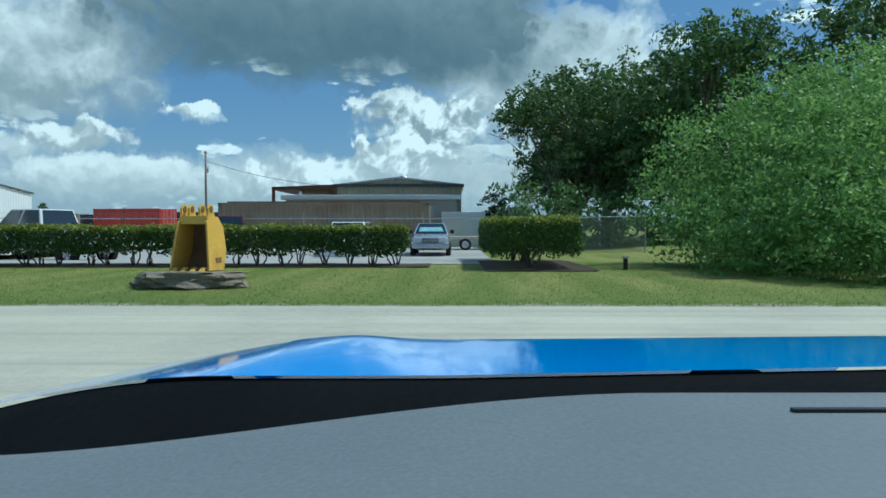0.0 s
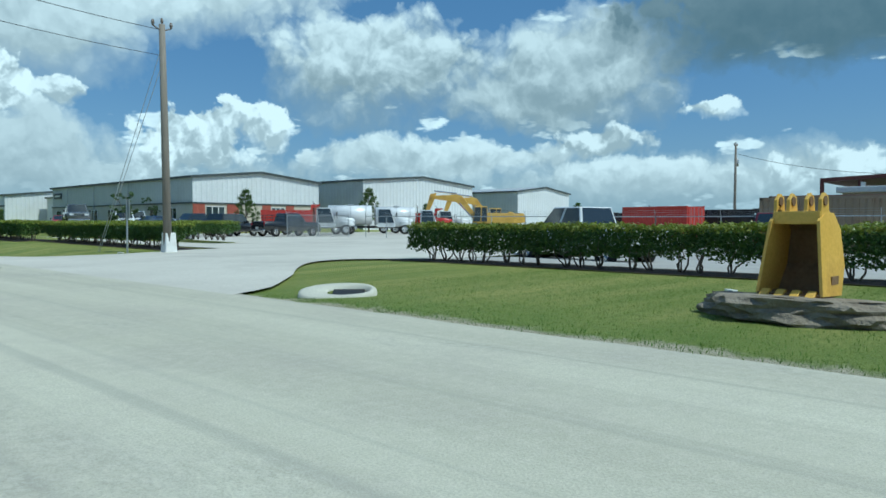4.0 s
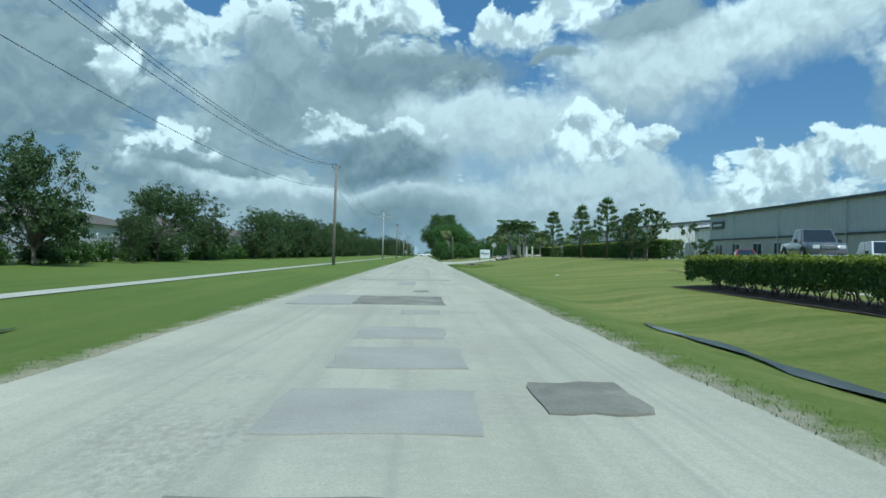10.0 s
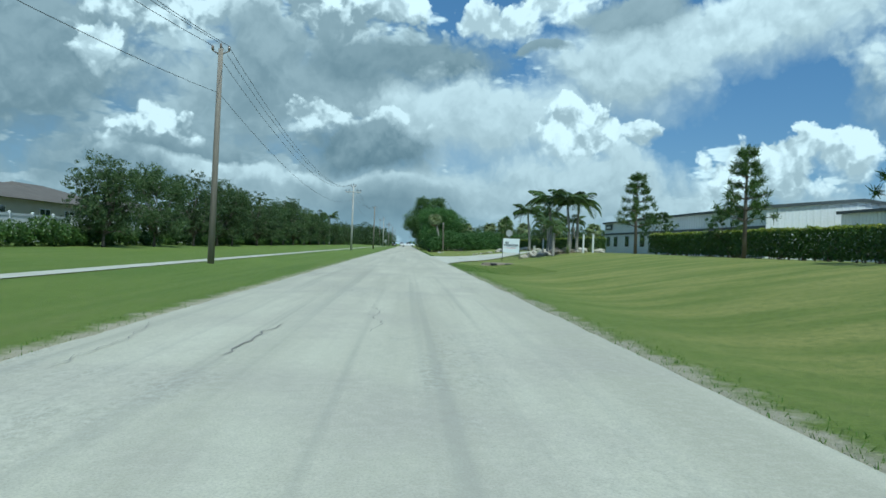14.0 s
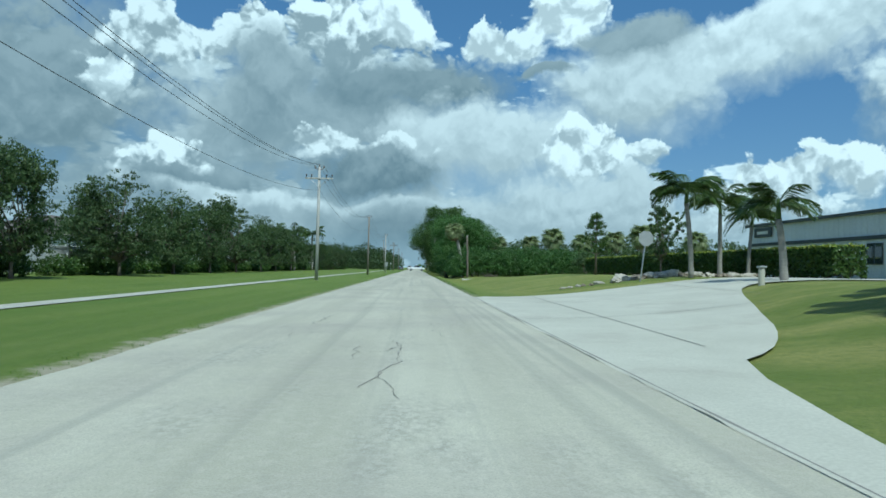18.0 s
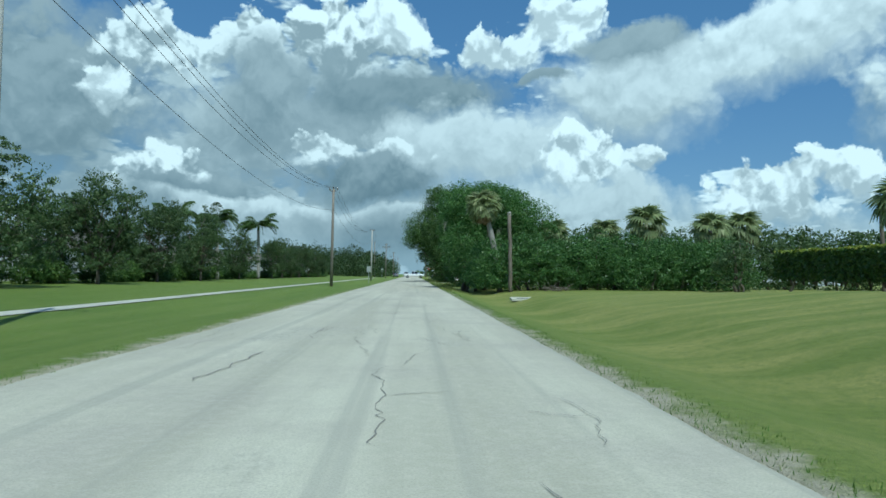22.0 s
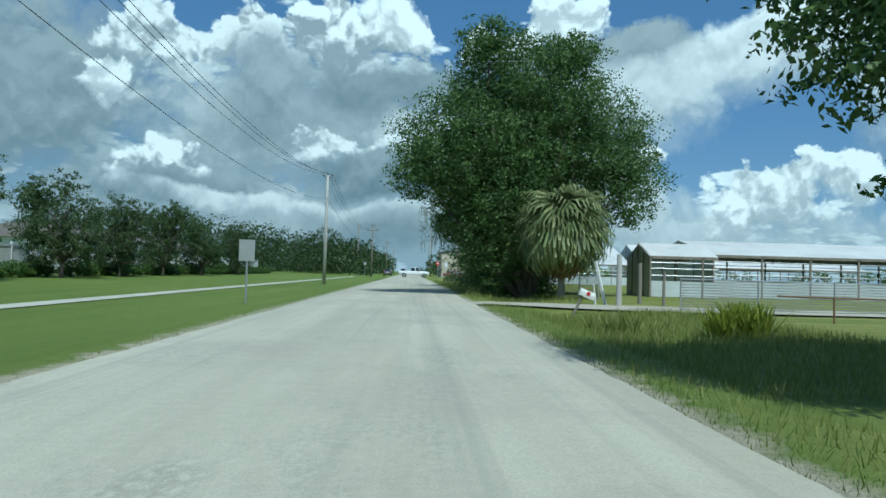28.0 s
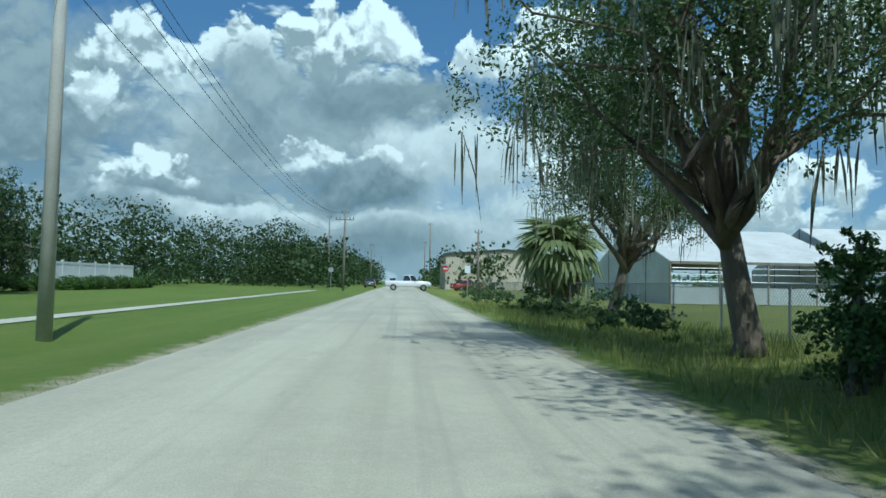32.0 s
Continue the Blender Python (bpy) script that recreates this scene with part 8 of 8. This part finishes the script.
for a, b in (((3.3, 130.5), (16, 134.5)), ((5.2, 118), (5.6, 136)), ((3.3, 123.5), (30, 130.5)), ((11, 126.5), (11.6, 138)), ((18, 130), (18.6, 140))):
    bm = bmesh.new()
    n = 14
    prev = None
    for i in range(n + 1):
        x, y = a[0] + (b[0] - a[0]) * i / n, a[1] + (b[1] - a[1]) * i / n
        z = drive_height(x, y) + 0.010
        ex, ey = (0.0, 0.018) if abs(b[0] - a[0]) > abs(b[1] - a[1]) else (0.018, 0.0)
        row = (bm.verts.new((x - ex, y - ey, z)), bm.verts.new((x + ex, y + ey, z)))
        if prev:
            bm.faces.new((prev[0], prev[1], row[1], row[0]))
        prev = row
    part("joint", bm, CRACK, bpy.data.objects["driveway.001"])

# standing water in the ditches
def puddle(name, label, spine, widths):
    bm = bmesh.new()
    prev = None
    for i, ((x, y), w) in enumerate(zip(spine, widths)):
        z = -0.235 if x > 0 else -0.105
        w *= 1 + 0.3 * noise.noise((x, y * 1.3, 2))
        row = (bm.verts.new((x - w, y, z)), bm.verts.new((x + w, y, z)))
        if prev:
            bm.faces.new((prev[0], prev[1], row[1], row[0]))
        prev = row
    ob = part(name, bm, WATER_MAT)
    return tagged(ob, label, "puddle", kind="structure")


puddle("water", "shallow standing water in a grassy ditch", [(5.35 + 0.08 * math.sin(i), 30.5 + i * 0.8) for i in range(20)], [0.06, 0.30, 0.36, 0.22, 0.33, 0.27, 0.12, 0.24, 0.26, 0.10, 0.16, 0.21, 0.08, 0.05, 0.15, 0.17, 0.06, 0.12, 0.10, 0.02])
puddle("water", "thin puddle in the grass swale", [(-5.8, 33 + i * 0.7) for i in range(14)], [0.02] + [0.07] * 5 + [0.02] * 3 + [0.10] * 4 + [0.02])

# mulch beds under the hedges
for x0, x1, y0, y1, zz in ((11.75, 13.4, -2.3, 15.0, 0.0), (10.2, 20.8, -6.5, -3.7, 0.0), (9.3, 11.2, 42.0, 55.0, 0.03), (10.2, 12.2, 26.6, 42.4, 0.03)):
    bed = sheet("mulch_bed", grid_lines([(x0, x1, 0.5)]), grid_lines([(y0, y1, 0.6)]), lambda x, y: height(x, y) + 0.03 + 0.02 * noise.noise((x * 2, y * 2, 0)), MULCH)
    tagged(bed, "dark mulch bed below a hedge", "mulch", kind="structure")


# signs and posts
def post_sign(name, label, category, x, y, z_top, face, size, turn, back, lean=0.0, post_r=0.035):
    t = thing(name, label, category, m=Matrix.Translation((x, y, height(x, y))) @ Matrix.Rotation(radians(turn), 4, "Z") @ Matrix.Rotation(lean, 4, "Y"))
    h = z_top - height(x, y)
    bm = bmesh.new()
    tube(bm, [(0, 0, -0.2), (0, 0, h)], post_r, 6)
    part("post", bm, STEEL, t)
    bm = bmesh.new()
    if face == "octagon":
        prism(bm, [(size * math.cos(radians(22.5 + 45 * k)), h - size * 0.6 + size * math.sin(radians(22.5 + 45 * k))) for k in range(8)], -0.055, -0.04, "y")
    else:
        w, hh = size
        prism(bm, [(-w / 2, h - hh), (w / 2, h - hh), (w / 2, h), (-w / 2, h)], -0.055, -0.04, "y", bevel=0.004)
    part("sign_face", bm, back, t)
    return t


post_sign("blank_sign", "plain pale sign seen from its bare back", "sign", -4.65, 239.7, 2.06, "plate", (0.52, 0.72), 0, SIGN_BACK)
post_sign("stop_sign", "leaning stop sign seen from its bare back", "sign", 11.6, 140.2, 3.0, "octagon", 0.38, 0, SIGN_BACK, lean=0.12)
st = post_sign("stop_sign", "red octagonal stop sign at the junction", "sign", 5.45, 337.0, 2.9, "octagon", 0.38, 0, SIGN_RED)
part("lettering", block(-0.22, 0.22, -0.066, -0.056, 2.62, 2.78), SIGN_WHITE, st)
part("name_blade", block(-0.5, 0.5, -0.07, -0.05, 3.05, 3.2), SIGN_BACK, st)
post_sign("speed_sign", "small white road sign with unreadable marks", "sign", 5.8, 314.6, 2.5, "plate", (0.45, 0.6), 0, SIGN_WHITE)
post_sign("round_sign", "far round sign seen from behind", "sign", -7.2, 336.0, 2.5, "octagon", 0.3, 0, SIGN_BACK)
post_sign("entrance_sign", "narrow sign edge-on beside the yard entrance", "sign", 8.5, 26.0, 2.05, "plate", (0.6, 0.75), 78, SIGN_BACK)
guy = thing("guy_wire", "slanting steel guy wires of a pole", "guy wire")
for dx in (0.0, 0.22):
    bm = bmesh.new()
    tube(bm, [(7.9 + dx * 0.3, 27.3, -0.05), (9.4 + dx, 25.0, 7.6)], 0.012, 5)
    part("wire", bm, STEEL, guy)

yard_sign = thing("name_board", "white board on two thin dark posts", "sign", m=Matrix.Translation((8.12, 114.38, height(8.1, 114.4))))
gz = height(8.1, 114.4)
part("board", block(-0.60, 0.60, -0.02, 0.02, 0.79 - gz, 1.82 - gz, 0.004), SIGN_WHITE, yard_sign)
for s in (-1, 1):
    part("post", block(s * 0.615 - 0.018, s * 0.615 + 0.018, -0.02, 0.02, -0.1, 1.82 - gz), BLACK_TRIM, yard_sign)
for x0, x1, z, hh, mat in ((-0.42, -0.14, 1.45, 0.13, SIGN_INK), (-0.52, 0.52, 1.28, 0.14, SIGN_INK), (-0.36, 0.5, 1.205, 0.035, SIGN_INK), (-0.42, 0.36, 1.12, 0.035, SIGN_RED)):
    n = max(2, int((x1 - x0) / (0.13 if hh > 0.1 else 0.06)))
    for k in range(n):
        a = x0 + (x1 - x0) * k / n
        part("lettering_bar", block(a, a + (x1 - x0) / n * 0.72, -0.026, -0.021, z - gz, z + hh - gz), mat, yard_sign)

# stones along the entrance
ST = [rock_mesh("stone", 20 + k, 0.42, 0.3, 0.26, ROCK_PALE if k < 3 else ROCK, 0.42, 3) for k in range(5)]
sr = random.Random(4)
stones = [(9.3, 115.6, 1.0), (10.0, 115.9, 1.3), (10.8, 115.6, 1.5), (11.6, 115.2, 1.4), (12.5, 115.4, 1.3), (10.4, 114.9, 1.0), (13.4, 114.9, 1.2), (14.6, 114.6, 1.1), (9.7, 116.6, 0.8), (11.2, 116.4, 0.9)]
stones += [(8.2 + 0.35 * k + sr.uniform(-0.1, 0.1), 141.6 + sr.uniform(-0.3, 0.3), sr.uniform(0.3, 0.55)) for k in range(6)]
stones += [(10.6 + 0.55 * k + sr.uniform(-0.2, 0.2), 141.4 + 0.24 * k + sr.uniform(-0.3, 0.3), sr.uniform(0.7, 1.15)) for k in range(18)]
for i, (x, y, s) in enumerate(stones):
    o = link("stone", ST[i % 5])
    o.matrix_basis = Matrix.Translation((x, y, height(x, y) + 0.06 * s)) @ Matrix.Rotation(sr.uniform(0, 6.28), 4, "Z") @ Matrix.Diagonal((s * sr.uniform(0.8, 1.4), s, s * sr.uniform(0.7, 1.1), 1))
    tagged(o, "rugged pale limestone rock on the lawn", "rock", "entrance stones")
for x, y, hh, r in ((13.05, 131.5, 0.62, 0.11), (11.5, 119.6, 1.15, 0.055), (13.0, 112.9, 1.25, 0.07), (13.6, 112.6, 1.25, 0.07)):
    t = thing("bollard", "short pale post beside the entrance", "post", "entrance posts", m=Matrix.Translation((x, y, height(x, y))))
    bm = bmesh.new()
    tube(bm, [(0, 0, -0.1), (0, 0, hh - 0.03), (0, 0, hh)], [r, r, r * 0.7], 10)
    part("shaft", bm, WHITE_PAINT if r < 0.1 else CONCRETE, t)
    part("cap", block(-r * 1.2, r * 1.2, -r * 1.2, r * 1.2, hh, hh + 0.07, 0.02), SIGN_BACK, t)
yuc_rs = np.random.RandomState(9)
q = []
for k in range(46):
    a, e = yuc_rs.uniform(0, 6.28), yuc_rs.uniform(0.5, 1.5)
    L = yuc_rs.uniform(0.5, 0.85)
    d = np.array([math.cos(a) * math.cos(e), math.sin(a) * math.cos(e), math.sin(e)]) * L
    s = np.array([-math.sin(a), math.cos(a), 0]) * 0.025
    q.append(np.stack([-s, s, d + s * 0.1, d - s * 0.1]))
yuc = tagged(link("yucca", quads_mesh("yucca", np.array(q), LEAF_SABAL)), "spiky green yucca among rocks", "plant", "yuccas")
plant(yuc, [(12.2, 114.2, 0, 1.1), (13.9, 113.9, 1.0, 0.9)])

# the nursery: gate posts, mail box, shade houses
def stick(name, label, category, a, b, r0, r1, mat, n=8, square=False):
    t = thing(name, label, category, m=Matrix.Translation(a))
    bm = bmesh.new()
    tube(bm, [Vector((0, 0, -0.1)), Vector(b) - Vector(a)], [r0, r1], 4 if square else n)
    part("shaft", bm, mat, t)
    return t


stick("gate_post", "leaning white painted post by a track", "post", (8.55, 243.3, 0), (8.1, 243.3, 1.75), 0.07, 0.065, WHITE_PAINT, square=True)
stick("short_post", "short leaning white stake", "post", (8.3, 243.9, 0), (8.2, 243.9, 0.85), 0.05, 0.03, WHITE_PAINT, square=True)
gp = stick("gate_post", "thick grey weathered gate post", "post", (8.75, 242.3, 0), (8.75, 242.3, 2.0), 0.11, 0.10, POLE_GREY)
stick("gate_post", "grey timber gate post", "post", (10.4, 244.8, 0), (10.4, 244.8, 1.75), 0.09, 0.085, POLE_WOOD)
stick("gate_post", "dark timber gate post", "post", (10.9, 243.4, 0), (10.9, 243.4, 1.4), 0.06, 0.06, POLE_WOOD)
mb = thing("mail_box", "white mail box on a leaning timber post", "mail box", m=Matrix.Translation((6.15, 238.7, height(6.15, 238.7))) @ Matrix.Rotation(radians(22), 4, "Y"))
bm = bmesh.new()
tube(bm, [(0, 0, -0.1), (0, 0, 0.72)], 0.05, 4)
part("post", bm, POLE_WOOD, mb)
bm = bmesh.new()
prism(bm, [(-0.09, 0.72), (0.09, 0.72), (0.09, 0.86), (0.06, 0.93), (0.0, 0.955), (-0.06, 0.93), (-0.09, 0.86)], -0.12, 0.4, "x")
for v in bm.verts:
    v.co = Vector((v.co.x, v.co.y, v.co.z))
part("box", bm, WHITE_PAINT, mb)
part("flag", block(0.1, 0.22, -0.105, -0.095, 0.8, 0.92), SIGN_RED, mb)


def shade_house(label, x0, x1, y0, y1, eave, peak, m=None):
    t = thing("greenhouse", label, "greenhouse")
    bm = bmesh.new()
    cyy = (y0 + y1) / 2
    prism(bm, [(y0, eave), (cyy, peak), (y1, eave), (y1, eave + 0.05), (cyy, peak + 0.05), (y0, eave + 0.05)], x0, x1, "x")
    part("roof_sheet", bm, SHADE_CLOTH, t, "grey-white roof sheet")
    for yy in (y0, y1):
        part("skirt", block(x0, x1, yy - 0.02, yy + 0.02, 0.1, eave * 0.42), PLASTIC, t, "cloudy plastic skirt")
        for z in (eave * 0.55, eave * 0.72, eave * 0.86):
            bm = bmesh.new()
            tube(bm, [(x0, yy, z), (x1, yy, z)], 0.025, 5)
            part("rail", bm, STEEL, t)
        part("eave_beam", block(x0, x1, yy - 0.05, yy + 0.05, eave - 0.12, eave + 0.04), POLE_WOOD, t)
        k = x0
        while k <= x1 + 0.01:
            part("post", block(k - 0.05, k + 0.05, yy - 0.05, yy + 0.05, -0.1, eave), POLE_WOOD, t)
            k += 3.0
    bm = bmesh.new()
    prism(bm, [(y0, 0.0), (y1, 0.0), (y1, eave), (cyy, peak), (y0, eave)], x0 - 0.03, x0 + 0.02, "x")
    part("end_wall", bm, SHADE_CLOTH, t, "grey mesh end wall")
    for yy in (y0 + (cyy - y0) * 0.5, cyy, cyy + (y1 - cyy) * 0.5):
        part("end_stud", block(x0 - 0.07, x0 - 0.02, yy - 0.04, yy + 0.04, 0, eave + (peak - eave) * (1 - abs(yy - cyy) / (cyy - y0))), POLE_WOOD, t)
    part("end_door", block(x0 - 0.08, x0 - 0.03, cyy - 0.5, cyy + 0.5, 0.0, 1.9), STEEL, t)
    return t


shade_house("weathered nursery shade house with plastic sides", 14.3, 18.2, 254.6, 258.6, 2.35, 3.15)
shade_house("long low nursery shade house with a pale roof", 19.0, 70.0, 257.0, 268.0, 2.6, 3.7)
shade_house("grey mesh nursery house beyond the trees", 16.5, 28.0, 300.0, 316.0, 2.6, 5.1)
shade_house("second grey mesh nursery house", 30.5, 60.0, 303.0, 317.0, 2.6, 5.6)
hall("shop_building", "far pale building past the crossing trees", 7.5, 26.0, 368.0, 384.0, 0.0, 5.6, 6.4, BEIGE, BEIGE)
sedan("red car at the far lot", paint("faded_red_car_paint", (0.35, 0.05, 0.04)), at(9.5, 352, 0.0, 20))
hr = thing("pipe_rail", "rusty pipe rail beside a track", "rail", m=Matrix.Translation((10.5, 234.2, 0)))
bm = bmesh.new()
tube(bm, [(0, 0, 0.75), (6.0, 0.4, 0.68)], 0.025, 6)
part("rail", bm, RUST, hr)
for x in (1.6, 3.6, 5.6):
    bm = bmesh.new()
    tube(bm, [(x, 0.1 * x / 1.6, -0.1), (x, 0.1 * x / 1.6, 0.72)], 0.03, 6)
    part("post", bm, RUST, hr)
for i, (x, y) in enumerate(((7.8, 67.7), (9.0, 3.6), (8.2, 25.9))):
    o = part("litter", block(-0.11, 0.11, -0.05, 0.05, 0.0, 0.03, 0.01), WHITE_PAINT)
    o.matrix_basis = Matrix.Translation((x, y, height(x, y) + 0.01)) @ Matrix.Rotation(i, 4, "Z")
    tagged(o, "scrap of white litter on the grass", "litter")
